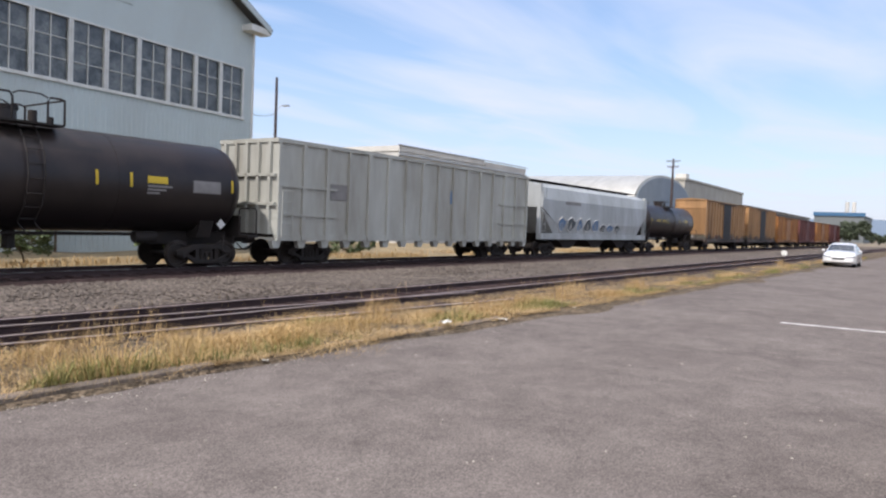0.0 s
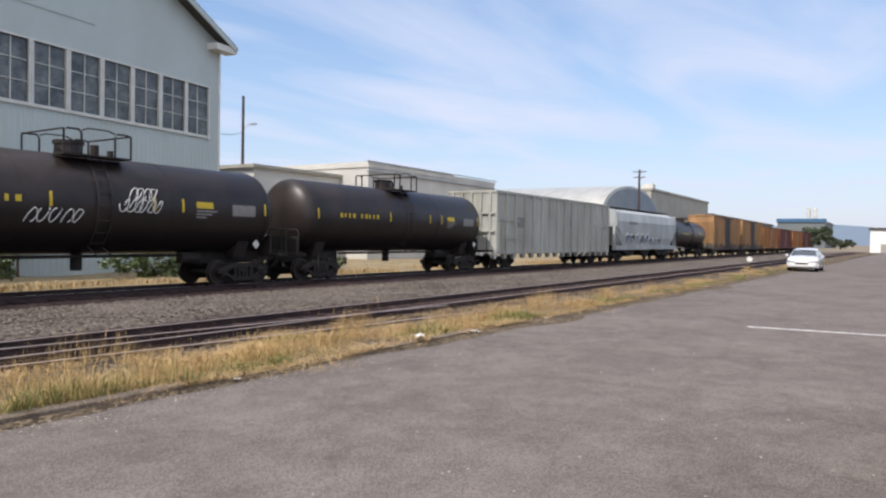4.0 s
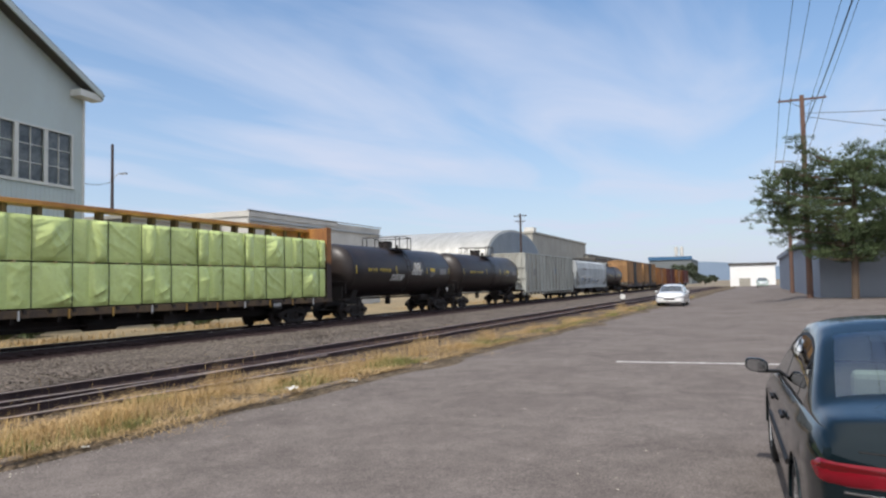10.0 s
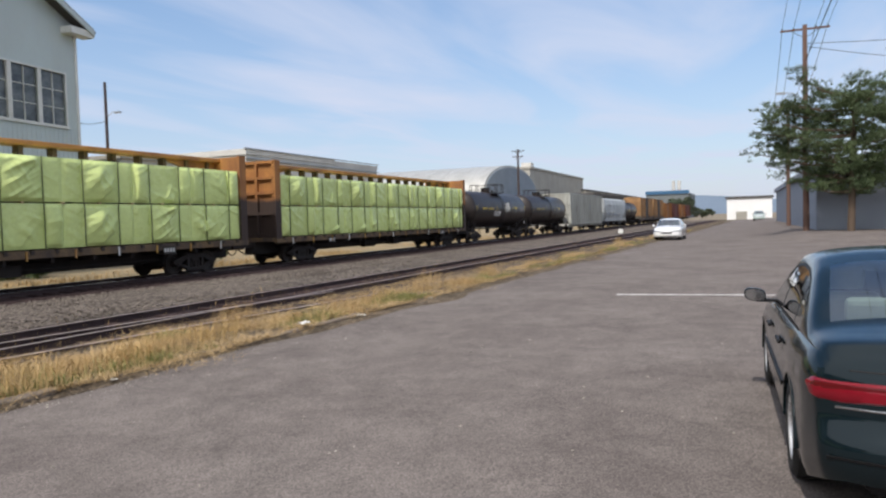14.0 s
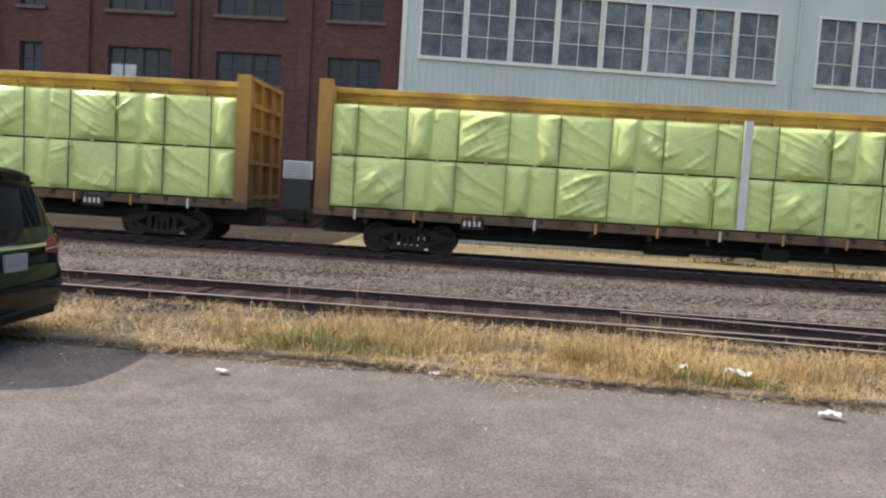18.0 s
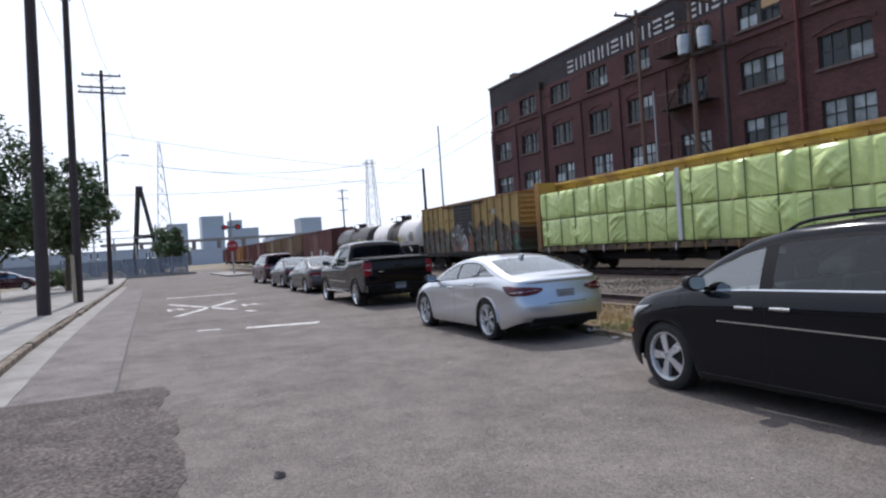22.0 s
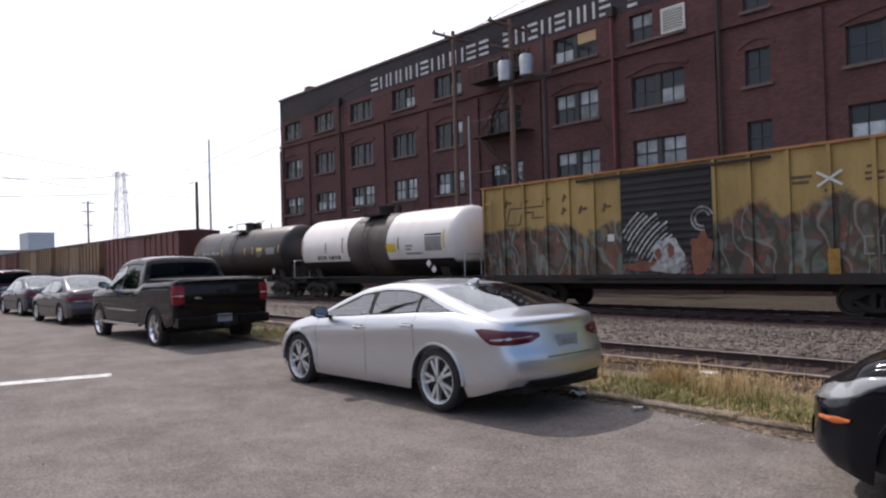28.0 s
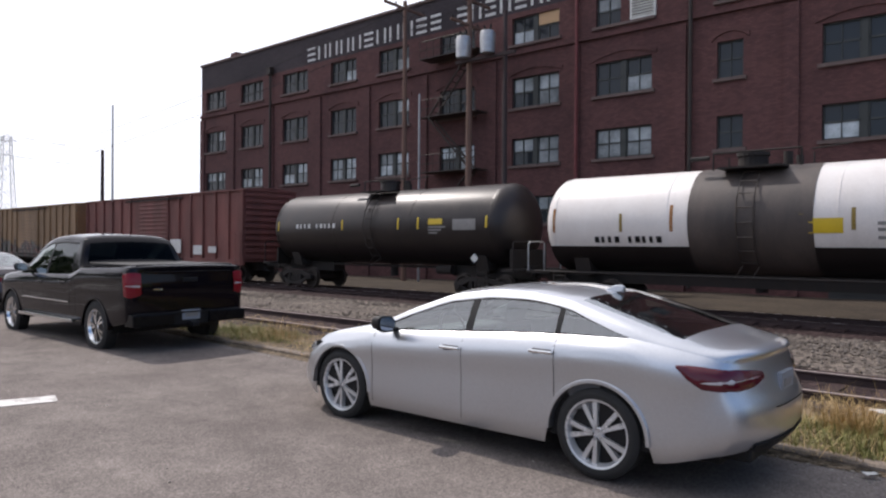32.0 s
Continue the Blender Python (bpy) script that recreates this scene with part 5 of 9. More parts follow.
            bm_path(bm, [(-cage * 0.5, yy, top + 0.62), (-cage * 0.3, yy, top + 0.7), (cage * 0.3, yy, top + 0.7), (cage * 0.5, yy, top + 0.62)], 0.022, 6)
            part("gate_bar", bm, FRAME, c)
    else:
        for p, q, rr in [((xx, yy, top - 0.05), (xx, yy, top + 0.4), 0.025) for xx in (-1.1, 1.1) for yy in (-0.6, 0.6)] + [((-1.1, -0.6, top + 0.4), (1.1, -0.6, top + 0.4), 0.025), ((-1.6, -0.9, top + 0.25), (-1.1, -0.9, top + 0.25), 0.06), ((1.3, -0.5, top + 0.35), (2.2, -0.4, top + 0.45), 0.02)]:
            part("safety_rail", tubes([(p, q, rr)], 8), FRAME, c)
    # side ladder bent round the shell
    steel = STEEL_DARK if band else FRAME
    for xx in (-0.2, 0.22):
        pts = [(xx, -1.48, 1.05)] + [(xx, -(r + 0.12) * math.cos(a), zc + (r + 0.12) * math.sin(a)) for a in (-0.9, -0.5, 0, 0.4, 0.8, 1.05)]
        bm = bmesh.new()
        bm_path(bm, pts, 0.02, 6)
        part("ladder_stile", bm, steel, c)
    for k in range(8):
        a = -0.8 + k * 0.25
        part("ladder_rung", tubes([((-0.2, -(r + 0.12) * math.cos(a), zc + (r + 0.12) * math.sin(a)), (0.22, -(r + 0.12) * math.cos(a), zc + (r + 0.12) * math.sin(a)), 0.016)], 6), steel, c)
    part("outlet", tubes([((0, 0, zc - r - 0.5), (0, 0, zc - r + 0.1), 0.16)], 12), FRAME, c)
    # marks follow the shell, as short curved plates
    def curved(name, x0, x1, a0, a1, mat, label=""):
        bm = bmesh.new()
        for i in range(4):
            p, q = a0 + (a1 - a0) * i / 4, a0 + (a1 - a0) * (i + 1) / 4
            vs = [bm.verts.new((x, -rr * math.cos(a), zc + rr * math.sin(a))) for x, a, rr in ((x0, p, r + 0.03), (x1, p, r + 0.03), (x1, q, r + 0.03), (x0, q, r + 0.03))]
            bm.faces.new(vs)
        part(name, bm, mat, c, label)
    if band:
        for lo_, hi_ in ((-h + d * 0.7, band[0]), (band[1], h - d * 0.7)):
            for far in (0, 1):
                bm = bmesh.new()
                sg = -1 if not far else 1
                angs = [-0.5 - 1.05 * i / 8 for i in range(9)]
                vs_ = [[bm.verts.new((x, sg * (r + 0.031) * math.cos(a), zc + (r + 0.031) * math.sin(a))) for a in angs] for x in (lo_, hi_)]
                for i in range(8):
                    bm.faces.new((vs_[0][i], vs_[0][i + 1], vs_[1][i + 1], vs_[1][i]))
                part("lower_shell", bm, TANK_BLACK, c, "black lower part of the tank shell", smooth=True)
        curved("placard_panel", 1.47, 2.21, -0.25, 0.0, YELLOW_MARK, "yellow marked panel")
        curved("data_panel", 4.2, 5.23, -0.27, 0.14, GREY_MARK, "grey data panel")
        curved("data_line", 4.2, 5.23, 0.17, 0.22, BLACK_TRIM)
        for a_, w_ in ((-0.09, 0.5), (-0.19, 0.4), (-0.32, 1.1)):
            curved("data_line", 2.9, 2.9 + w_, a_ - 0.035, a_ + 0.02, GREY_MARK)
        for xx, mt in ((1.3, MUSTARD), (2.42, MUSTARD), (-1.92, RUSTY_MARK), (-3.4, MUSTARD), (-5.6, RUSTY_MARK), (5.38, YELLOW_MARK)):
            curved("reflector", xx - 0.045, xx + 0.045, -0.2, 0.16 if mt is MUSTARD else 0.3, mt)
    else:
        for xx in (-h + 0.75, -1.5, 1.6, 2.6, h - 0.75):
            curved("reflector", xx - 0.04, xx + 0.04, -0.08, 0.2, YELLOW_MARK)
        curved("placard_panel", 3.1, 3.75, 0.02, 0.16, YELLOW_MARK, "yellow marked panel")
        for k in range(3):
            curved("data_line", 3.1, 3.9 - 0.2 * k, -0.06 - 0.07 * k, -0.02 - 0.07 * k, GREY_MARK)
        curved("data_panel", h - 2.2, h - 1.2, -0.12, 0.14, GREY_MARK, "grey data panel")
    mk = BLACK_TRIM if band else (YELLOW_MARK if head_mat is None else WHITE_MARK)
    x = -h + 2.0
    for k in range(10):
        if k != 4:
            curved("stencil", x, x + (0.1 if k % 3 else 0.15), -0.42 if band else -0.02, -0.29 if band else 0.1, mk)
        x += 0.21 if band else 0.26
    bm = bmesh.new()
    for px, pz in ((4.5, 1.62), (4.82, 1.38)) if band else ((h - 1.2, 1.4),):
        bm_prism(bm, [(px - 0.16, pz), (px, pz - 0.16), (px + 0.16, pz), (px, pz + 0.16)], "y", -1.5, -1.48)
    part("placard", bm, WHITE_MARK, c, "white diamond placard")
    couplers(c, h + 0.35)
    return c


def gondola(u0, u1):
    c = car_thing("high_gondola", "tall grey ribbed gondola car with rusty streaks", u0, u1)
    h, t = (u1 - u0) / 2, 4.3
    bm = bmesh.new()
    bm_box(bm, -h, h, -1.5, -1.42, 1.1, t)
    bm_box(bm, -h, h, 1.42, 1.5, 1.1, t)
    bm_box(bm, -h, -h + 0.08, -1.42, 1.42, 1.1, t)
    bm_box(bm, h - 0.08, h, -1.42, 1.42, 1.1, t)
    part("body", bm, GREY_CAR, c)
    part("floor", boxes((-h, h, -1.45, 1.45, 1.0, 1.1)), FRAME, c)
    part("top_rail", boxes((-h - 0.05, h + 0.05, -1.58, -1.42, t - 0.02, t + 0.12), (-h - 0.05, h + 0.05, 1.42, 1.58, t - 0.02, t + 0.12), (-h - 0.05, -h + 0.1, -1.42, 1.42, t - 0.02, t + 0.12), (h - 0.1, h + 0.05, -1.42, 1.42, t - 0.02, t + 0.12)), GREY_CAR, c)
    part("side_sill", boxes((-h, h, -1.56, -1.4, 0.88, 1.12), (-h, h, 1.4, 1.56, 0.88, 1.12)), GREY_CAR, c)
    n = 15
    for k in range(n + 1):
        x = -h + 0.06 + k * (2 * h - 0.12) / n
        for y0, y1 in ((-1.6, -1.5), (1.5, 1.6)):
            w = 0.09 if k % 3 else 0.06
            ob = part("side_rib", boxes((x - w, x + w, y0, y1, 0.9, t)), GREY_CAR, c)
        bm = bmesh.new()
        bm_prism(bm, [(x - 0.22, 0.88), (x + 0.22, 0.88), (x + 0.12, 0.62), (x - 0.12, 0.62)], "y", -1.5, -1.3)
        part("gusset", bm, GREY_CAR, c)
    for s in (-1, 1):
        a, b = sorted((s * h, s * (h + 0.12)))
        for yy in (-1.2, -0.6, 0, 0.6, 1.2):
            part("end_rib", boxes((a, b, yy - 0.07, yy + 0.07, 1.1, t)), GREY_CAR, c)
        for zz in (2.1, 3.1):
            part("end_rib", boxes((a, b, -1.5, 1.5, zz, zz + 0.1)), GREY_CAR, c)
        bogie(c, s * (h - 2.1))
        x = s * (h - 0.9)
        ladder(c, x - 0.75, -1.64, 1.0, 2.6, 0.5, GREY_CAR)
        for zz in (1.75, 2.75):
            part("belt_rail", boxes((min(s * (h - 0.1), s * (h - 2.9)), max(s * (h - 0.1), s * (h - 2.9)), -1.58, -1.5, zz, zz + 0.08)), GREY_CAR, c)
    part("data_panel", boxes((-h + 2.6, -h + 3.7, -1.515, -1.5, 2.4, 3.0)), GREY_MARK, c, "stencilled data lines")
    part("paint_dab", boxes((1.6, 1.85, -1.515, -1.5, 2.6, 3.2)), material("blue_dab", (0.1, 0.22, 0.42), 0.6), c)
    couplers(c, h)


def hopper(u0, u1):
    c = car_thing("covered_hopper", "pale grey covered hopper with sprayed lettering shapes", u0, u1)
    h = (u1 - u0) / 2
    bm = bmesh.new()
    sec = [(-1.45, 1.35), (-1.58, 2.0), (-1.58, 3.3), (-1.4, 4.0), (-0.7, 4.3), (0.7, 4.3), (1.4, 4.0), (1.58, 3.3), (1.58, 2.0), (1.45, 1.35)]
    rings = []
    for x, cut in ((-h + 0.05, 1.5), (-h + 1.7, 0), (h - 1.7, 0), (h - 0.05, 1.5)):
        rings.append([bm.verts.new((x, y, max(z, 1.35 + cut))) for y, z in sec])
    for a, b in zip(rings, rings[1:]):
        for k in range(len(sec)):
            bm.faces.new((a[k], a[(k + 1) % len(sec)], b[(k + 1) % len(sec)], b[k]))
    bm.faces.new(rings[0][::-1]); bm.faces.new(rings[-1])
    part("body", bm, PALE_CAR, c)
    part("roof_walk", boxes((-h, h, -0.75, 0.75, 4.42, 4.46)), FRAME, c)
    part("hatch", boxes(*[(-h + 1 + k * 1.6, -h + 2.2 + k * 1.6, -0.4, 0.4, 4.3, 4.42) for k in range(int(2 * h / 1.6) - 1)]), FRAME, c)
    part("side_sill", boxes((-h, h, -1.55, -1.35, 1.0, 1.35), (-h, h, 1.35, 1.55, 1.0, 1.35)), PALE_CAR, c)
    for s in (-1, 1):
        for y in (-1.45, 1.25):
            part("end_frame", boxes((min(s * h, s * (h - 0.15)), max(s * h, s * (h - 0.15)), y, y + 0.2, 1.0, 4.2)), PALE_CAR, c)
        ladder(c, s * (h - 0.3) - 0.2, -1.56, 1.0, 4.1, 0.4, PALE_CAR)
        bogie(c, s * (h - 1.8))
    for k in range(3):
        x = -h / 2 + k * h / 2
        bm = bmesh.new()
        bm_prism(bm, [(x - 2.2, 1.35), (x + 2.2, 1.35), (x + 0.5, 0.45), (x - 0.5, 0.45)], "y", -1.2, 1.2)
        part("hopper_bay", bm, FRAME, c)
    dark = material("spray_dark", (0.1, 0.12, 0.13), 0.7, bump=0)
    blue = material("spray_blue", (0.1, 0.19, 0.34), 0.7, second=(0.2, 0.26, 0.32), scale=3, spread=0.6, bump=0)
    side = lambda z: -1.45 - 0.2 * (z - 1.35)
    for k in range(8):
        x, w, up = -h + 2.6 + k * 1.25, 0.5 + 0.1 * math.sin(k * 2.3), 0.95 if k < 5 else 0.65
        fill = bmesh.new()
        ring = [(x + w * (1 + 0.2 * math.sin(3 * a + k)) * math.cos(a), 1.42 + up * 0.5 * (1 + math.sin(a) * (1 + 0.12 * math.sin(4 * a + k)) * 0.86)) for a in (2 * math.pi * q / 20 for q in range(20))]
        fill.faces.new([fill.verts.new((px, side(pz) - 0.008, pz)) for px, pz in ring])
        part("spray_shape", fill, dark if k % 2 else blue, c)
        line = bmesh.new()
        bm_path(line, [(px, side(pz) - 0.012, pz) for px, pz in ring[2:17]], 0.035, 5)
        bm_path(line, [(x - 0.3 * w, side(1.5) - 0.012, 1.5), (x + 0.1 * w * math.sin(k), side(1.42 + up * 0.6) - 0.012, 1.42 + up * 0.6), (x + 0.35 * w, side(1.55) - 0.012, 1.55)], 0.03, 5)
        part("spray_outline", line, WHITE_MARK, c)
    bars(c, [(-h + 3.0, -h + 5.2, 3.1, 3.3, -1.584)], GREY_MARK)
    couplers(c, h)


def mural_paint(name, base, seed, rise):
    """Old tan paint, the lower half covered by many layers of spray can colour with dark outlines."""
    m = material(name, base, 0.65, second=tuple(c * 0.5 for c in base), scale=0.7, stretch=(1, 1, 0.3), spread=0.5, bump=0.1)
    n, l = m.node_tree.nodes, m.node_tree.links
    b = n["Principled BSDF"]
    tc = n.new("ShaderNodeTexCoord")
    mp = n.new("ShaderNodeMapping"); mp.inputs["Location"].default_value = (seed, 0, 0); mp.inputs["Scale"].default_value = (1, 0, 0.75); mp.inputs["Rotation"].default_value = (0, 0.3, 0)
    l.new(tc.outputs["Object"], mp.inputs[0])

    def noise(scale, detail, distort, lo, hi, a, c, shift=0.0):
        t = n.new("ShaderNodeTexNoise"); t.noise_dimensions = "4D"; t.inputs["W"].default_value = seed + shift
        t.inputs["Scale"].default_value, t.inputs["Detail"].default_value, t.inputs["Distortion"].default_value = scale, detail, distort
        l.new(mp.outputs[0], t.inputs["Vector"])
        r = n.new("ShaderNodeMapRange"); r.inputs[1].default_value, r.inputs[2].default_value, r.inputs[3].default_value, r.inputs[4].default_value = lo, hi, a, c
        l.new(t.outputs[0], r.inputs[0])
        return r.outputs[0]

    def over(below, colour, share):
        x = n.new("ShaderNodeMixRGB"); x.inputs[2].default_value = (*colour, 1)
        l.new(share, x.inputs[0]); l.new(below, x.inputs[1])
        return x.outputs[0]

    def curls(scale, twist, lo, hi, strength, shift):
        """Curling spray strokes: the crests of a strongly bent wave."""
        w = n.new("ShaderNodeTexWave"); w.inputs["Scale"].default_value = scale; w.inputs["Distortion"].default_value = twist
        w.inputs["Detail"].default_value = 2.5; w.inputs["Detail Scale"].default_value = 1.1; w.inputs["Phase Offset"].default_value = shift
        l.new(mp.outputs[0], w.inputs["Vector"])
        r = n.new("ShaderNodeMapRange"); r.inputs[1].default_value, r.inputs[2].default_value, r.inputs[4].default_value = lo, hi, strength
        l.new(w.outputs["Fac"], r.inputs[0])
        return r.outputs[0]

    ramp = n.new("ShaderNodeValToRGB")
    cols = ((0.0, (0.022, 0.02, 0.02)), (0.16, (0.03, 0.07, 0.045)), (0.3, (0.06, 0.06, 0.07)), (0.42, (0.15, 0.035, 0.024)), (0.54, (0.04, 0.03, 0.03)), (0.66, (0.09, 0.1, 0.11)), (0.78, (0.05, 0.12, 0.085)), (0.9, (0.2, 0.09, 0.04)), (1.0, (0.15, 0.025, 0.025)))
    el = ramp.color_ramp.elements
    el[0].color = (*cols[0][1], 1); el[1].position, el[1].color = cols[1][0], (*cols[1][1], 1)
    for p, c in cols[2:]:
        e = el.new(p); e.color = (*c, 1)
    l.new(noise(1.25, 3, 0.9, 0.32, 0.68, 0, 1), ramp.inputs[0])
    fill = over(ramp.outputs[0], (0.02, 0.018, 0.018), noise(1.9, 4, 0.5, 0.5, 0.62, 0, 0.75, 3.0))
    fill = over(fill, (0.2, 0.19, 0.17), noise(2.3, 3, 1.0, 0.6, 0.68, 0, 0.6, 9.0))
    fill = over(fill, (0.012, 0.012, 0.013), curls(0.62, 17, 0.66, 0.88, 0.85, 0.0))
    inked = n.new("ShaderNodeMixRGB"); inked.inputs[2].default_value = (0.3, 0.32, 0.3, 1)
    l.new(curls(0.5, 16, 0.93, 1.0, 0.4, 2.0), inked.inputs[0]); l.new(fill, inked.inputs[1])
    sp = n.new("ShaderNodeSeparateXYZ"); l.new(tc.outputs["Object"], sp.inputs[0])
    hgt = n.new("ShaderNodeTexNoise"); hgt.inputs["Scale"].default_value = 0.9; hgt.inputs["Detail"].default_value = 4
    l.new(mp.outputs[0], hgt.inputs["Vector"])
    ad = n.new("ShaderNodeMath"); ad.operation = "MULTIPLY_ADD"; ad.inputs[1].default_value = 2.6
    l.new(hgt.outputs[0], ad.inputs[0]); l.new(sp.outputs[2], ad.inputs[2])
    mr = n.new("ShaderNodeMapRange"); mr.inputs[1].default_value, mr.inputs[2].default_value, mr.inputs[3].default_value, mr.inputs[4].default_value = rise + 1.15, rise + 1.4, 0.9, 0.0
    l.new(ad.outputs[0], mr.inputs[0])
    mx = n.new("ShaderNodeMixRGB")
    l.new(mr.outputs[0], mx.inputs[0]); l.new(b.inputs["Base Color"].links[0].from_socket, mx.inputs[1]); l.new(inked.outputs[0], mx.inputs[2])
    l.new(mx.outputs[0], b.inputs["Base Color"])
    return m


MURAL = mural_paint("sprayed_tan_paint", (0.42, 0.28, 0.09), 3.0, 2.75)
MURAL_LOW = mural_paint("part_sprayed_tan_paint", (0.25, 0.15, 0.075), 11.0, 1.9)


def boxcar(u0, u1, paint, tag, door_mat=None, roof_mat=None, detail=True, mural=False, top=4.42):
    c = car_thing("boxcar", tag, u0, u1)
    h = (u1 - u0) / 2
    part("body", boxes((-h + 0.08, h - 0.08, -1.42, 1.42, 1.0, top - 0.1)), paint, c)
    bm = bmesh.new()
    bm_prism(bm, [(-1.52, top - 0.12), (1.52, top - 0.12), (1.52, top - 0.05), (0, top + 0.06), (-1.52, top - 0.05)], "x", -h, h)
    part("roof", bm, roof_mat or paint, c)
    part("side_sill", boxes((-h, h, -1.5, -1.38, 0.85, 1.12), (-h, h, 1.38, 1.5, 0.85, 1.12)), paint if not mural else FRAME, c)
    part("underframe", boxes((-h + 0.3, h - 0.3, -0.4, 0.4, 0.6, 1.0)), FRAME, c)
    d = 1.55
    n = 6
    for lo, hi in ((-h + 0.1, -d), (d, h - 0.1)):
        for k in range(n + 1):
            x = lo + (hi - lo) * k / n
            for y0, y1 in ((-1.5, -1.42), (1.42, 1.5)):
                part("side_post", boxes((x - 0.05, x + 0.05, y0, y1, 1.1, top - 0.12)), paint, c)
    door = part("door", boxes((-d + 0.05, d - 0.05, -1.5, -1.42, 1.12, top - 0.2)), door_mat or paint, c, "dark ribbed sliding door" if mural else "")
    for k in range(14):
        bm = bmesh.new()
        z = 1.25 + k * 0.215
        bm_prism(bm, [(-1.5, z), (-1.5, z + 0.12), (-1.53, z + 0.09), (-1.53, z + 0.03)], "x", -d + 0.1, d - 0.1)
        part("door_rib", bm, door_mat or paint, door)
    part("door_rail", boxes((-d - 1.6, d + 1.6, -1.56, -1.5, 1.0, 1.1), (-d - 1.6, d + 1.6, -1.56, -1.5, top - 0.3, top - 0.22)), FRAME, c)
    for s in (-1, 1):
        for k in range(11):
            z = 1.15 + k * 0.29
            part("end_rib", boxes((*sorted((s * (h - 0.09), s * h)), -1.38, 1.38, z, z + 0.16)), paint, c)
        ladder(c, s * (h - 0.35) - 0.22, -1.55, 0.6, 2.4 if s > 0 else 3.9, 0.44, paint)
        bogie(c, s * (h - 2.0))
    couplers(c, h)
    return c


BLACK_DOOR = material("black_door_paint", (0.012, 0.012, 0.013), 0.6, second=(0.035, 0.03, 0.028), scale=1.5, spread=0.4, bump=0.1, spec=0.25)
centerbeam(-34.2, -12.27, False, False, ORANGE, "orange centerbeam flatcar stacked with lime-green wrapped lumber")
centerbeam(-58.1, -36.1, False, False, ORANGE, "orange centerbeam flatcar stacked with lime-green wrapped lumber")
centerbeam(-82.2, -59.75, True, True, YELLOW, "yellow centerbeam flatcar stacked with lime-green wrapped lumber")
centerbeam(-106.0, -84.05, True, False, YELLOW, "yellow centerbeam flatcar stacked with lime-green wrapped lumber")
centerbeam(-129.8, -107.85, True, True, YELLOW, "yellow centerbeam flatcar stacked with lime-green wrapped lumber")
tank(4.1, 17.75, TANK_BLACK, "black tank car with yellow reflectors and a railed platform", cage=0.86)
tank(-10.6, 2.87, TANK_BLACK, "black tank car with white sprayed tags and a railed platform")
gondola(18.8, 36.5)
hopper(38.3, 55.5)
tank(56.6, 69.3, TANK_BLACK, "small black tank car behind the hopper", r=1.35, cage=0)
PALE_SPRAY = material("thin_pale_spray", (0.42, 0.43, 0.42), 0.6, second=(0.08, 0.08, 0.08), scale=4, spread=0.75, bump=0)
SPRAY_GREY = material("uneven_grey_spray", (0.3, 0.29, 0.28), 0.6, second=(0.03, 0.03, 0.03), scale=3.5, spread=0.6, bump=0)
BLACK_SPRAYED = mural_paint("sprayed_black_door", (0.014, 0.013, 0.014), 7.0, 1.55)
graffiti_car = boxcar(-146.95, -131.7, MURAL, "tan boxcar covered with sprayed colour", BLACK_SPRAYED, ORANGE, mural=True)
tank(-160.85, -148.35, TANK_WHITE, "white tank car with a dark stained middle band", r=1.42, band=(-1.475, 1.575), cage=0)
tank(-174.9, -162.05, TANK_BLACK, "dark grey-black tank car with a yellow placard", r=1.42, cage=0, head_mat=1)
red_car = boxcar(-193.9, -176.8, RUST_RED, "dark red ribbed boxcar with pale paint patches")
bars(red_car, [(1.9, 3.0, 1.35, 2.05, -1.512), (4.2, 5.0, 1.3, 1.75, -1.512), (5.6, 6.3, 1.4, 1.7, -1.512), (-3.4, -2.4, 1.3, 1.9, -1.512)], WHITE_MARK, "faded white patch")
boxcar(-211.5, -195.5, MURAL_LOW, "tan boxcar with sprayed colour along the side")
u = -213.1
for k, mt in enumerate((MURAL_LOW, RUST_RED, RUST_RED, ORANGE, RUST_RED, RUST_RED)):
    boxcar(u - 16.3, u, mt, "weathered %s boxcar far down the train" % {MURAL_LOW: "tan sprayed", ORANGE: "orange", RUST_RED: "dark red"}[mt])
    u -= 17.9
u = 72.2
ORANGE_SPRAYED = mural_paint("sprayed_orange_paint", (0.42, 0.235, 0.1), 5.0, 1.45)
for k, mt in enumerate((ORANGE_SPRAYED, ORANGE_SPRAYED, ORANGE, RUST_RED, ORANGE, RUST_RED)):
    boxcar(u, u + 16.3, mt, "weathered %s boxcar towards the head of the train" % {ORANGE_SPRAYED: "sprayed orange", ORANGE: "orange", RUST_RED: "dark red"}[mt], BLACK_DOOR if k < 2 else None, top=5.0 if k < 2 else 4.45)
    u += 17.9

# spray shapes on the black door: a dome of slanting pale stripes, a pale blotch, rings and a rusty patch
def blob(x, z, rx, rz, wob, seed, n=36):
    return [(x + rx * (1 + wob * bump_noise(math.cos(a) * 1.6 + seed, math.sin(a) * 1.6)) * math.cos(a), z + rz * (1 + wob * bump_noise(math.cos(a) * 1.6 + seed, math.sin(a) * 1.6)) * math.sin(a)) for a in (2 * math.pi * j / n for j in range(n))]


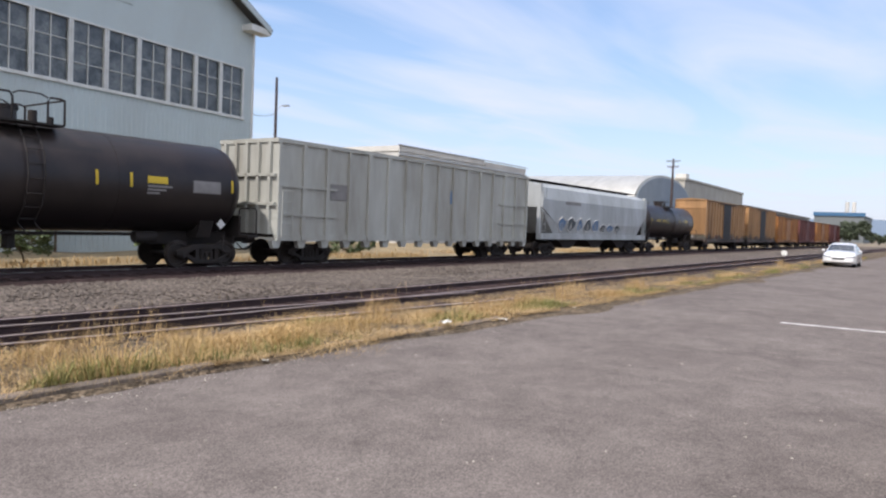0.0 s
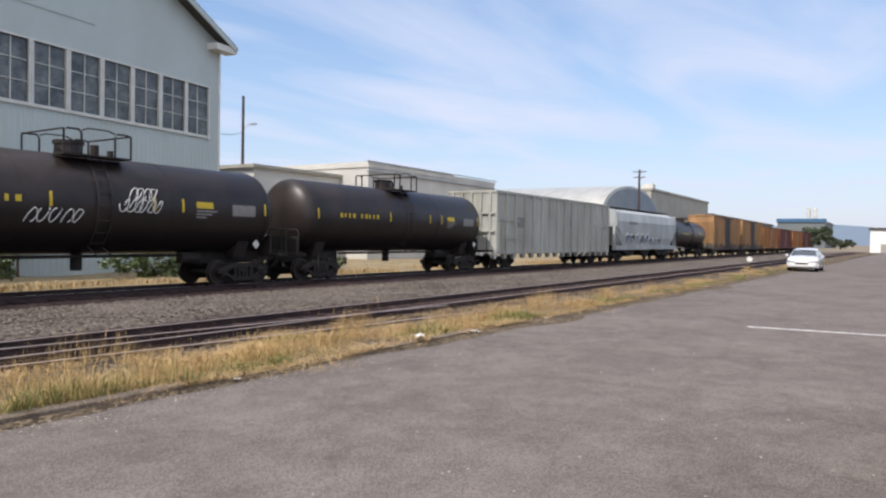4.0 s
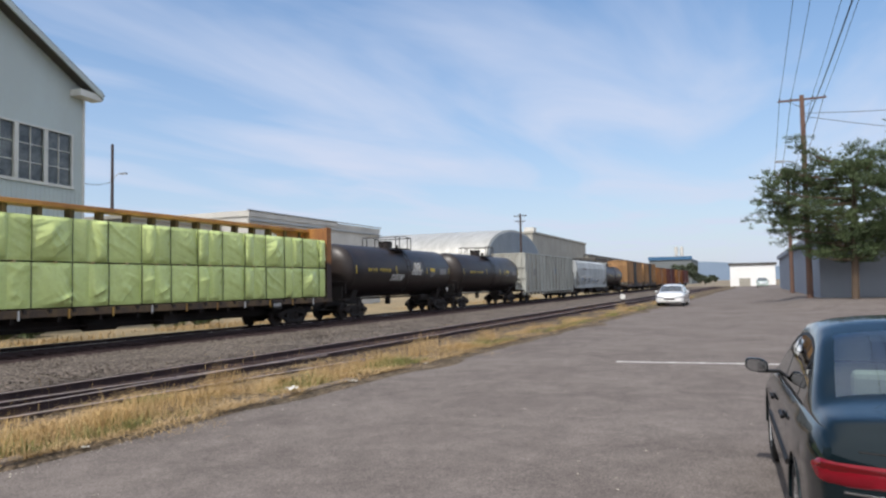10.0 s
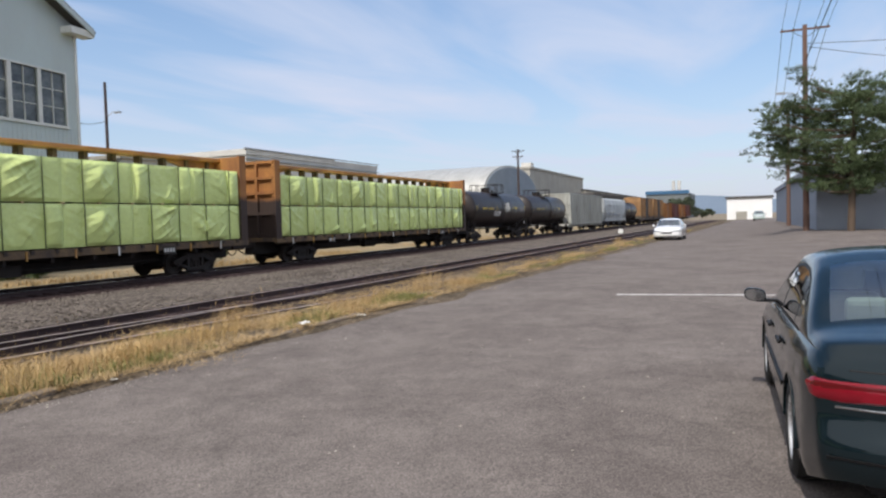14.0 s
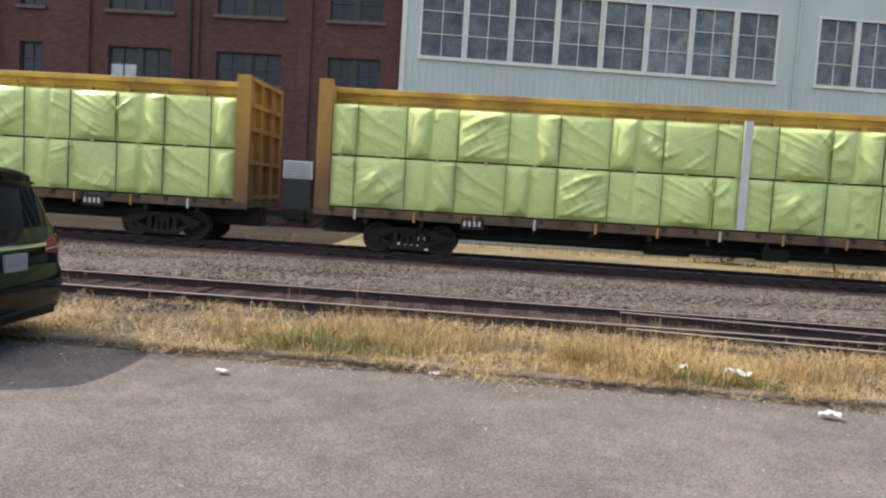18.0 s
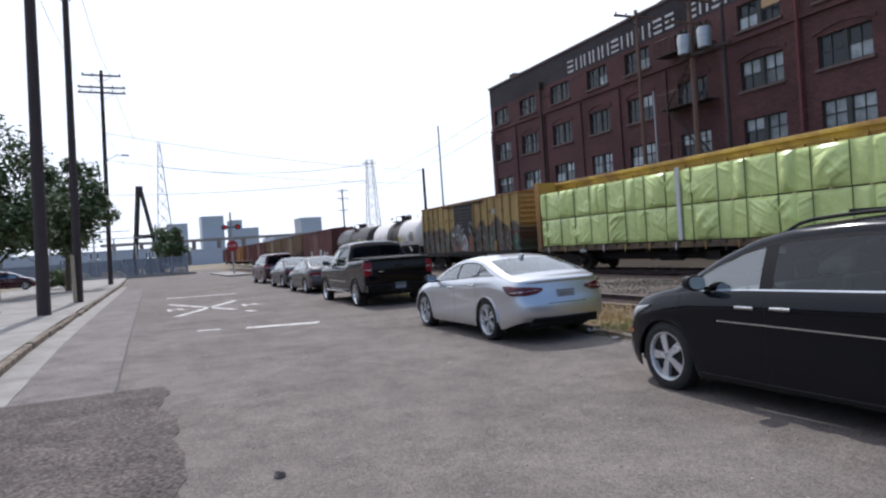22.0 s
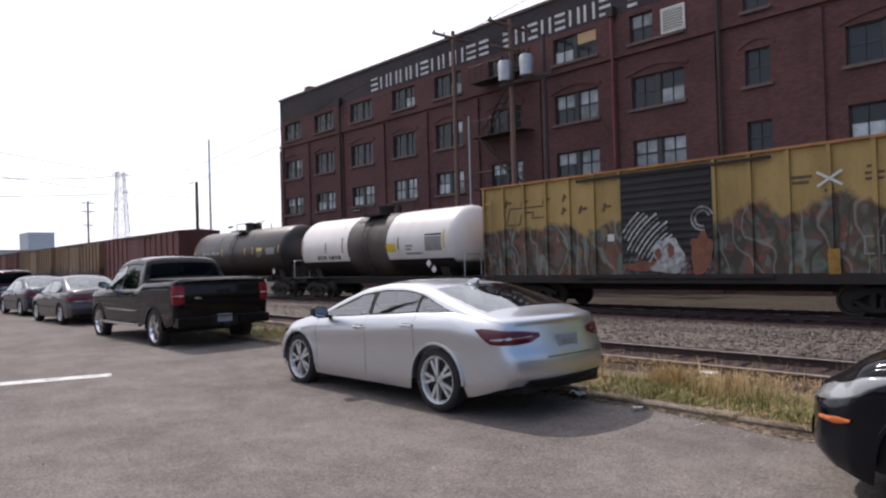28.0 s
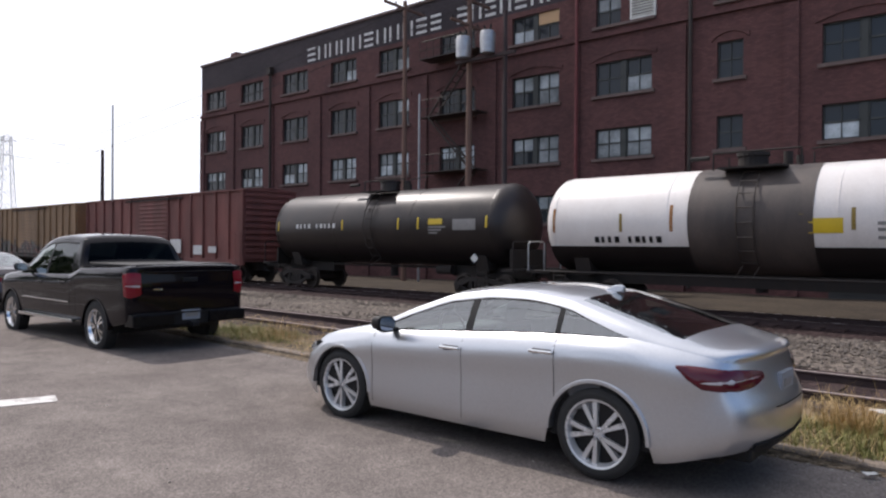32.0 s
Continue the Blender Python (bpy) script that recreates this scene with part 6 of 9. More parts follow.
for k in range(11):
    off = -0.74 + 0.145 * k
    half_ = math.sqrt(max(0.0, 0.84 ** 2 - off ** 2)) * (0.86 + 0.14 * math.sin(k * 2.1))
    c_, s_ = math.cos(radians(48)), math.sin(radians(48))
    mid_x, mid_z = -0.62 - off * s_, 2.28 + off * c_ * 0.92
    pts = []
    for w_, rng_ in ((-0.028, range(7)), (0.028, range(6, -1, -1))):
        for j in rng_:
            f = (j / 3 - 1) * half_
            bend = 0.1 * (f / 0.8) ** 2
            pts.append((mid_x + f * c_ - (w_ - bend) * s_, mid_z + f * s_ * 0.92 + (w_ - bend) * c_))
    bm = bmesh.new()
    bm_prism(bm, pts, "y", -1.545, -1.533)
    part("spray_stripe", bm, PALE_SPRAY if k % 3 else SPRAY_GREY, graffiti_car)
RUSTY_ORANGE = material("orange_spray", (0.2, 0.07, 0.03), 0.6, second=(0.1, 0.03, 0.02), scale=3, spread=0.6)
for nm, out, mt, depth in (("spray_blotch", blob(0.12, 1.72, 0.42, 0.52, 0.45, 2.0), PALE_SPRAY, -1.541), ("spray_blotch", blob(0.1, 1.34, 0.5, 0.2, 0.5, 5.0), SPRAY_GREY, -1.539),
                            ("spray_dab", blob(-0.22, 1.72, 0.11, 0.16, 0.4, 8.0), RUSTY_ORANGE, -1.546), ("spray_dab", blob(0.2, 1.8, 0.12, 0.2, 0.4, 9.0), RUSTY_ORANGE, -1.546),
                            ("spray_patch", blob(1.15, 1.75, 0.34, 0.62, 0.5, 12.0), RUSTY_ORANGE, -1.54), ("spray_patch", blob(-0.75, 1.36, 0.68, 0.14, 0.6, 15.0), RUSTY_ORANGE, -1.538)):
    bm = bmesh.new()
    bm_prism(bm, out, "y", depth, -1.532)
    part(nm, bm, mt, graffiti_car)
for r_ in (0.3, 0.19):
    bm = bmesh.new()
    arc = [0.3 + 0.42 * j for j in range(12)]
    bm_arc(bm, [(1.2 + r_ * math.cos(a), 2.68 + r_ * math.sin(a)) for a in arc], [(1.2 + (r_ + 0.06) * math.cos(a), 2.68 + (r_ + 0.06) * math.sin(a)) for a in arc], -1.545, -1.533)
    part("spray_ring", bm, SPRAY_GREY, graffiti_car)
INK = material("faded_black_stencil", (0.035, 0.028, 0.02), 0.7, second=(0.16, 0.11, 0.04), scale=6, spread=0.45, bump=0)


def slanted(car, x, z, w, h, t, mat, name="marking"):
    """An upright bar that leans to the right."""
    bm = bmesh.new()
    bm_prism(bm, [(x, z), (x + t, z), (x + t + 0.3 * h, z + h), (x + 0.3 * h, z + h)] if w <= t else [(x, z), (x + w, z), (x + w + 0.3 * t, z + t), (x + 0.3 * t, z + t)], "y", -1.434, -1.418)
    part(name, bm, mat, car)


# seven letter-sized marks and a bracket outline below them, then small stencils
for x, z in ((-6.5, 3.55), (-5.72, 3.55), (-4.72, 3.55), (-3.86, 3.55), (-3.9, 3.12), (-3.18, 3.12), (-2.24, 3.12)):
    slanted(graffiti_car, x, z, 0.09, 0.26, 0.09, INK)
    slanted(graffiti_car, x + 0.13, z + 0.11, 0.2, 0, 0.08, INK)
for x, z, w in ((-6.43, 2.87, 0.68), (-5.62, 3.28, 0.5), (-5.2, 3.08, 0.52), (-6.26, 3.46, 1.75)):
    slanted(graffiti_car, x, z, w, 0, 0.05, INK)
for x, z, h in ((-6.43, 2.92, 0.54), (-5.8, 2.92, 0.36), (-5.2, 3.13, 0.15), (-4.68, 3.13, 0.33)):
    slanted(graffiti_car, x, z, 0.05, h, 0.05, INK)
for x, z, w in ((3.6, 3.52, 0.5), (3.62, 3.38, 0.4), (5.35, 3.62, 0.14), (5.3, 3.46, 0.42), (5.3, 3.32, 0.4), (4.4, 3.14, 0.2), (4.45, 3.04, 0.16)):
    slanted(graffiti_car, x, z, w, 0, 0.07, INK)
bars(graffiti_car, [(-2.06, -1.82, 2.16, 2.38, -1.425)], WHITE_MARK, "pale placard")
bars(graffiti_car, [(5.23, 5.67, 1.97, 2.01, -1.425), (5.23, 5.67, 1.56, 1.6, -1.425), (5.23, 5.27, 1.6, 1.97, -1.425), (5.63, 5.67, 1.6, 1.97, -1.425)], GREY_MARK)
TEAL = material("teal_spray", (0.08, 0.24, 0.17), 0.6, second=(0.04, 0.09, 0.07), scale=3, spread=0.5, bump=0)
for out in ([(6.98, 2.2), (7.12, 2.14), (7.5, 1.62), (7.3, 1.56), (7.08, 1.72)], [(6.72, 1.62), (7.16, 1.78), (7.34, 1.34), (7.48, 1.14), (6.9, 1.14), (7.02, 1.34)]):
    bm = bmesh.new()
    bm_prism(bm, out, "y", -1.428, -1.418)
    part("spray_patch", bm, TEAL, graffiti_car, "teal sprayed letter shape")
bm = bmesh.new()
bm_prism(bm, blob(6.95, 2.12, 0.3, 0.14, 0.4, 3.0), "y", -1.424, -1.418)
part("spray_patch", bm, material("crimson_spray", (0.24, 0.03, 0.025), 0.6, second=(0.1, 0.02, 0.02), scale=3, spread=0.5, bump=0), graffiti_car)
for q in (45, -45):
    part("sign_stroke", boxes((-0.34, 0.34, -1.512, -1.504, -0.032, 0.032)), WHITE_MARK, graffiti_car, at=pose(4.55, 0, 3.45, 0, q * 0.7, 0))
bars(graffiti_car, [(4.45, 4.73, 1.1, 1.72, -1.508)], material("mustard_panel", (0.36, 0.2, 0.02), 0.6, second=(0.16, 0.08, 0.02), scale=5, spread=0.5), "yellow panel with worn paint")

# ---- parked vehicles: x forward, y to the left, wheels on z = 0 ----


def lerp_table(table):
    table = sorted(table)
    xs, vs = [a for a, _ in table], [b for _, b in table]
    return lambda x: float(np.interp(x, xs, vs))


def smooth_table(table, span=0.16):
    f = lerp_table(table)
    return lambda x: sum(f(x + d * span) for d in (-1, -0.5, 0, 0.5, 1)) / 5


def spokes_mesh(n, r, split):
    bm = bmesh.new()
    bm_lathe(bm, [(-0.02, 0.05), (0.05, 0.05), (0.06, 0.035)], 14, "y")
    for k in range(n):
        a = 2 * math.pi * k / n
        for off in ((-0.21, 0.21) if split else (0.0,)):
            c, s = math.cos(a), math.sin(a)
            c2, s2 = math.cos(a + off), math.sin(a + off)
            w0, w1 = (0.013, 0.021) if split else (0.03, 0.05)
            px, pz = -s, c
            vs = []
            for rr, w, cc, ss in ((0.03, w0, c, s), (r, w1, c2, s2)):
                for yy in (0.02, 0.075 if rr < 0.1 else 0.06):
                    for sg in (-1, 1):
                        vs.append(bm.verts.new((cc * rr + px * w * sg, yy, ss * rr + pz * w * sg)))
            for f in ((0, 1, 3, 2), (4, 6, 7, 5), (0, 4, 5, 1), (2, 3, 7, 6), (0, 2, 6, 4), (1, 5, 7, 3)):
                bm.faces.new([vs[i] for i in f])
    return bm


MIRROR = material("mirror_glass", (0.5, 0.52, 0.54), 0.05, metal=1.0, spread=0.05, bump=0)


def add_wheel(car, x, y, R, side, n, split, rim_r, rim_mat):
    """side: 1 when the outer face looks to +y."""
    m = pose(x, y, R, 0, 0, 0 if side > 0 else 180)
    bm = bmesh.new()
    bm_lathe(bm, [(-0.1, rim_r * 0.9), (-0.1, rim_r), (0.02, rim_r), (0.02, rim_r * 0.9)], 28, "y")
    w = part("wheel", bm, BLACK_TRIM, car, at=m)
    bm = bmesh.new()
    prof = [(-0.11, rim_r), (-0.12, rim_r + 0.03), (-0.115, R - 0.03), (-0.09, R), (0.07, R), (0.095, R - 0.03), (0.1, rim_r + 0.04), (0.085, rim_r)]
    n2 = 32
    bm_lathe(bm, prof, n2, "y", False)
    part("tyre", bm, RUBBER, w, smooth=True)
    bm = bmesh.new()
    bm_lathe(bm, [(0.03, rim_r * 0.9), (0.085, rim_r * 0.98), (0.09, rim_r * 1.04), (0.08, rim_r * 1.06), (0.02, rim_r * 1.0)], 32, "y", False)
    part("rim", bm, rim_mat, w, smooth=True)
    part("spokes", spokes_mesh(n, rim_r * 0.97, split), rim_mat, w)


def cabin_glass(name, tint, gloss=0.06):
    """Thin tinted pane: what lies behind shows through, the sky mirrors in it."""
    m = bpy.data.materials.new(name)
    m.use_nodes = True
    n, l = m.node_tree.nodes, m.node_tree.links
    n.clear()
    out = n.new("ShaderNodeOutputMaterial")
    tr = n.new("ShaderNodeBsdfTransparent"); tr.inputs[0].default_value = (*tint, 1)
    gl = n.new("ShaderNodeBsdfGlossy"); gl.inputs["Roughness"].default_value = 0.02; gl.inputs["Color"].default_value = (0.92, 0.95, 0.96, 1)
    fr = n.new("ShaderNodeFresnel"); fr.inputs["IOR"].default_value = 1.42
    ad = n.new("ShaderNodeMath"); ad.operation = "ADD"; ad.use_clamp = True; ad.inputs[1].default_value = gloss
    mx = n.new("ShaderNodeMixShader")
    l.new(fr.outputs[0], ad.inputs[0]); l.new(ad.outputs[0], mx.inputs[0])
    l.new(tr.outputs[0], mx.inputs[1]); l.new(gl.outputs[0], mx.inputs[2]); l.new(mx.outputs[0], out.inputs[0])
    return m


CLEAR_GLASS = cabin_glass("tinted_car_glass", (0.66, 0.76, 0.73), 0.19)
PRIVACY_GLASS = cabin_glass("privacy_car_glass", (0.08, 0.095, 0.1), 0.0)
SMOKE_GLASS = cabin_glass("smoked_car_glass", (0.2, 0.235, 0.24), 0.02)
BLACK_GLASS = cabin_glass("black_car_glass", (0.015, 0.018, 0.02), -0.025)
SEAT_CLOTH = material("seat_cloth", (0.16, 0.16, 0.165), 0.9, scale=5, spread=0.3, bump=0.2, grain=120)
PALE_CLOTH = material("pale_seat_cloth", (0.42, 0.45, 0.4), 0.9, scale=5, spread=0.25, bump=0.2, grain=120)


def vehicle(name, label, m, spec, paint):
    """A car from smooth tables: one shell of cross-sections with real window openings, and what sits on it."""
    car = thing(name, label, spec.get("category", "car"), m)
    xf, xr, wb, W, R = spec["xf"], spec["xr"], spec["wb"], spec["W"], spec["R"]
    zt, zb, hw, zl = (smooth_table(spec[k], 0.07) for k in ("top", "zb", "w", "zl"))
    gt = lerp_table(spec.get("gtop", [(0, 0.92)]))
    lean, crown = spec["lean"], spec.get("crown", 0.11)
    back, nose = lerp_table(spec["back"]), lerp_table(spec["nose"])
    Ra = R + spec.get("arch", 0.06)
    wheels = (wb / 2, -wb / 2)
    hg = spec.get("side", (0.95, 0.98, 0.99, 0.978, 1.0, 0.984, 0.945))
    QS = (0.04, 0.085, 0.15, 0.27, 0.45, 0.7, 1.0)

    def low(x):
        z = zl(x)
        for c in wheels:
            d = abs(x - c)
            if d < Ra:
                z = max(z, R + math.sqrt(Ra * Ra - d * d) - 0.02)
        return z

    def sec(x):
        """Half a cross-section from the sill to the centre line: 13 points of the side, 4 of the glass, the rail, 7 of the top."""
        w, b, l0 = hw(x), zb(x), zl(x)
        t = max(zt(x), b + 0.035)
        hgt = [l0, l0 + 0.07, l0 + (b - l0) * 0.34, l0 + (b - l0) * 0.58, b - 0.17, b - 0.08, b]
        l = min(low(x), b - 0.06)
        pts = [(w * float(np.interp(z, hgt, hg)), z) for z in (l + (b - l) * q for q in (0, 0.07, 0.18, 0.3, 0.41, 0.52, 0.6, 0.68, 0.76, 0.82, 0.88, 0.94, 1))]
        y0, z0 = w * hg[-1] - 0.012, b + 0.008
        h = t - z0
        ce = min(h * 0.92, crown)
        H = h - ce
        yr = y0 - lean * H
        for u in (0, 0.33, 0.66, 1):
            f = u * gt(x)
            pts.append((y0 + (yr - y0) * f + 0.03 * H * math.sin(math.pi * f), z0 + H * f))
        pts.append((yr, z0 + H))
        for q in QS:
            pts.append((yr * (1 - q), z0 + H + ce * (1 - (1 - q) ** 2.5) ** 0.4))
        return pts

    def rf(x):
        """Rounding of the two ends."""
        d = min(x - xr, xf - x)
        return float(np.interp(d, (0, 0.013, 0.037, 0.055), (0.9, 0.955, 0.985, 1.0)))

    def warp(x, y, z):
        y = min(1.0, abs(y) / W)
        e0, e1 = max(0, min(1, (xr + 0.6 - x) / 0.6)) ** 1.5, max(0, min(1, (x - xf + 0.6) / 0.6)) ** 1.5
        bow = y ** 2.6
        return x + (back(z) + spec.get("bow", 0.2) * bow) * e0 - (nose(z) + spec.get("bow_front", 0.3) * bow) * e1

    def ring(x):
        f = rf(x)
        h = sec(x)
        zm = (h[0][1] + h[-1][1]) / 2
        return [(y * f, zm + (z - zm) * (0.5 + 0.5 * f)) for y, z in h]

    def skin(x, z):
        h = ring(x)[:13]
        return float(np.interp(z, [p[1] for p in h], [p[0] for p in h]))

    def topz(x, y):
        h = ring(x)[17:]
        return float(np.interp(-abs(y), [-p[0] for p in h], [p[1] for p in h]))

    glass, screen, rear = spec["glass"], spec["screen"], spec.get("rear")
    edges = [e for g in glass for e in g] + list(screen) + list(rear or ())
    n = 104
    xs = [xr + (xf - xr) * k / n for k in range(n + 1)] + [xr + d for d in (0.006, 0.013, 0.025, 0.037)] + [xf - d for d in (0.006, 0.013, 0.025, 0.037)]
    xs = [x for x in xs if min(abs(x - e) for e in edges) > 0.012] + edges
    xs = sorted(set(xs + [c + s * Ra * q for c in wheels for s in (-1, 1) for q in (0.999, 0.97, 0.9)]))
    groups = {}

    def face(key, pts):
        bm, seen = groups.setdefault(key, (bmesh.new(), {}))
        vs = []
        for p in pts:
            q = tuple(round(c, 5) for c in p)
            if q not in seen:
                seen[q] = bm.verts.new(q)
            if seen[q] not in vs:
                vs.append(seen[q])
        if len(vs) > 2 and bm.faces.get(vs) is None:
            bm.faces.new(vs)

    rings = [[(warp(x, y, z), y, z) for y, z in ring(x)] for x in xs]
    flip = lambda p: (p[0], -p[1], p[2])
    for i in range(len(xs) - 1):
        x = (xs[i] + xs[i + 1]) / 2
        H = sec(x)[17][1] - sec(x)[13][1]
        for k in range(24):
            key = "body"
            if 13 <= k <= 15 and H > 0.03:
                for j, (a, b) in enumerate(glass):
                    if b < x < a:
                        key = ("side_window", j)
                if key == "body" and glass[-1][1] < x < glass[0][0]:
                    key = ("window_pillar", sum(x < b for _, b in glass))
            elif k >= 19 and screen[1] < x < screen[0]:
                key = "windscreen"
            elif rear and k >= 20 and rear[1] < x < rear[0]:
                key = "rear_window"
            quad = (rings[i][k], rings[i][k + 1], rings[i + 1][k + 1], rings[i + 1][k])
            for s in (1, -1):
                kk = (*key, s) if isinstance(key, tuple) else key
                face(kk, quad if s > 0 else [flip(p) for p in reversed(quad)])
    cols = (1, 0.93, 0.8, 0.6, 0.35, 0.12, -0.12, -0.35, -0.6, -0.8, -0.93, -1)
    for x, r in ((xr, rings[0]), (xf, rings[-1])):
        rows = [[(warp(x, p[1] * q, p[2]), p[1] * q, p[2]) for q in cols] for p in r]
        for k in range(24):
            for j in range(len(cols) - 1):
                key = "rear_window" if spec.get("cap_glass") and x == xr and 13 <= k <= 17 else "body"
                face(key, (rows[k][j], rows[k][j + 1], rows[k + 1][j + 1], rows[k + 1][j]))
    side_glass = spec.get("side_glass", CLEAR_GLASS)
    for key, (bm, _) in groups.items():
        kind = key[0] if isinstance(key, tuple) else key
        mat = {"body": paint, "window_pillar": BLACK_TRIM, "windscreen": CLEAR_GLASS, "rear_window": spec.get("rear_glass", CLEAR_GLASS)}.get(kind)
        if kind == "side_window":
            mat = side_glass if key[1] > 0 else CLEAR_GLASS
        part(kind, bm, mat, car, smooth=True)

    def side_patch(nm, x0, x1, lo, hi, mat, s, off=0.006, k=14):
        rows = []
        for i in range(k + 1):
            x = x0 + (x1 - x0) * i / k
            a, b = (f(x) if callable(f) else f for f in (lo, hi))
            rows.append([(warp(x, skin(x, z), z), s * (skin(x, z) + o), z) for z, o in ((a, 0.0005), (a + (b - a) * 0.15, off), (a + (b - a) * 0.85, off), (b, 0.0005))])
        return part(nm, sheet(rows), mat, car, smooth=True)

    def end_patch(nm, y0, y1, z0, z1, mat, off=0.006, end=xr):
        sg = -1 if end == xr else 1
        rows = []
        for i in range(13):
            y = y0 + (y1 - y0) * i / 12
            rows.append([(warp(end, y, z) + sg * o, y, z) for z, o in ((z0, 0.0005), (z0 + (z1 - z0) * 0.12, off), ((z0 + z1) / 2, off * 1.15), (z1 - (z1 - z0) * 0.12, off), (z1, 0.0005))])
        return part(nm, sheet(rows), mat, car, smooth=True)

    def corner_lens(nm, mat, s, x1, y1, table, end, off=0.01):
        """A lens from x1 on the side round the corner to y1 on the end face; table: share of the way, lower and upper edge."""
        us = [p[0] for p in table]
        rows = []
        for i in range(25):
            u = i / 24
            a, b = (float(np.interp(u, us, [p[k] for p in table])) for k in (1, 2))
            row = []
            for q, o in ((0, 0.0005), (0.1, off), (0.5, off * 1.4), (0.9, off), (1, 0.0005)):
                z = a + (b - a) * q
                share = abs(x1 - end) / (abs(x1 - end) + 0.87 * W - y1)
                if u < share:
                    x = x1 + (end - x1) * u / share
                    y = skin(x, z)
                    row.append((warp(x, y, z) + (o * 0.6 if end > 0 else -o * 0.6), s * (y + o), z))
                else:
                    y = skin(end, z) + (y1 - skin(end, z)) * (u - share) / (1 - share)
                    row.append((warp(end, y, z) + (o if end > 0 else -o), s * (y + o * 0.3 * (1 - u)), z))
            rows.append(row)
        return part(nm, sheet(rows), mat, car, smooth=True)

    def glass_point(x, f, s, out):
        h = ring(x)
        a, c = h[13], h[17]
        return (warp(x, a[0], a[1]), s * (a[0] + (c[0] - a[0]) * f + 0.03 * (c[1] - a[1]) * math.sin(math.pi * f) + out), a[1] + (c[1] - a[1]) * f)

    # underside and wheels
    part("floor_pan", boxes((xr + 0.34, xf - 0.34, -W * 0.62, W * 0.62, spec["clear"], 0.5)), BLACK_TRIM, car)
    for c in wheels:
        part("wheel_well", boxes((c - Ra, c + Ra, -W * 0.92, W * 0.92, R * 0.8, R + Ra * 0.985)), BLACK_TRIM, car)
        for s in (-1, 1):
            bm = bmesh.new()
            arc = [math.pi * i / 20 for i in range(21)]
            lip = 0.02 if not spec.get("dark_arch") else 0.07
            bm_arc(bm, [(c + (Ra - 0.012) * math.cos(a), R - 0.02 + (Ra - 0.012) * math.sin(a)) for a in arc], [(c + (Ra + lip) * math.cos(a), R - 0.02 + (Ra + lip) * math.sin(a)) for a in arc], *sorted((s * (hw(c) * 0.9), s * (hw(c) * 0.994 + (0.03 if spec.get("dark_arch") else 0.0)))))
            part("arch_lip", bm, paint if not spec.get("dark_arch") else BLACK_TRIM, car, bevel=0.006)
            add_wheel(car, c, s * (hw(c) - 0.115), R, s, *spec["rim"])
    # what shows through the glass
    g0, g1 = screen[0] - 0.25, spec.get("cabin_end", glass[-1][1])
    cloth = spec.get("cloth", SEAT_CLOTH)
    part("headliner", sheet([[(g, y, topz(g, y) - 0.035) for y in (-0.5, -0.25, 0, 0.25, 0.5)] for g in (screen[1] - 0.05 + (g1 + 0.95 - screen[1]) * k / 8 for k in range(9))]), cloth, car)
    part("cabin_floor", boxes((g1 - 0.2, g0, -W * 0.8, W * 0.8, 0.5, 0.54)), SEAT_CLOTH, car)
    part("dashboard", boxes((screen[0] - 0.5, screen[0] - 0.12, -W * 0.78, W * 0.78, 0.6, zb(screen[0] - 0.3) - 0.02)), SEAT_CLOTH, car, bevel=0.05)
    for s in (-1, 1):
        part("door_lining", sheet([[(g1 + (g0 - g1) * k / 10, s * (skin(g1 + (g0 - g1) * k / 10, z) - 0.06), z) for z in (0.5, 0.7, zb(g1 + (g0 - g1) * k / 10) - 0.01)] for k in range(11)]), SEAT_CLOTH, car)
        for row, x in enumerate(spec.get("seats", (0.05, -0.9))):
            seat = part("seat", boxes((x, x + 0.52, s * 0.4 - 0.25, s * 0.4 + 0.25, 0.5, 0.68)), cloth, car, bevel=0.05)
            foot = min(0.62, topz(x - 0.3, 0.5) - 0.88)
            part("backrest", boxes((-0.12, 0.0, -0.24, 0.24, 0.0, 0.58)), cloth, seat, at=pose(x, s * 0.4, foot, 0, -14, 0), bevel=0.05)
            part("headrest", boxes((-0.1, 0.0, -0.13, 0.13, 0.6, 0.78)), cloth, seat, at=pose(x, s * 0.4, foot, 0, -14, 0), bevel=0.04)
    sw = bmesh.new()
    ringpts = [(screen[0] - 0.62 + 0.06 * math.sin(a), 0.38 + 0.18 * math.cos(a), zb(screen[0] - 0.3) + 0.0 + 0.17 * math.sin(a)) for a in (2 * math.pi * k / 18 for k in range(19))]
    bm_path(sw, ringpts, 0.015, 6)
    part("steering_wheel", sw, BLACK_TRIM, car, smooth=True)
    if spec.get("fin"):
        fx = spec["fin"]
        z = topz(fx, 0) - 0.008
        bm = bmesh.new()
        bm_prism(bm, [(fx + 0.15, z), (fx - 0.09, z), (fx - 0.1, z + 0.05), (fx - 0.06, z + 0.07), (fx - 0.01, z + 0.062)], "y", -0.025, 0.025)
        part("roof_fin", bm, paint, car, bevel=0.012)
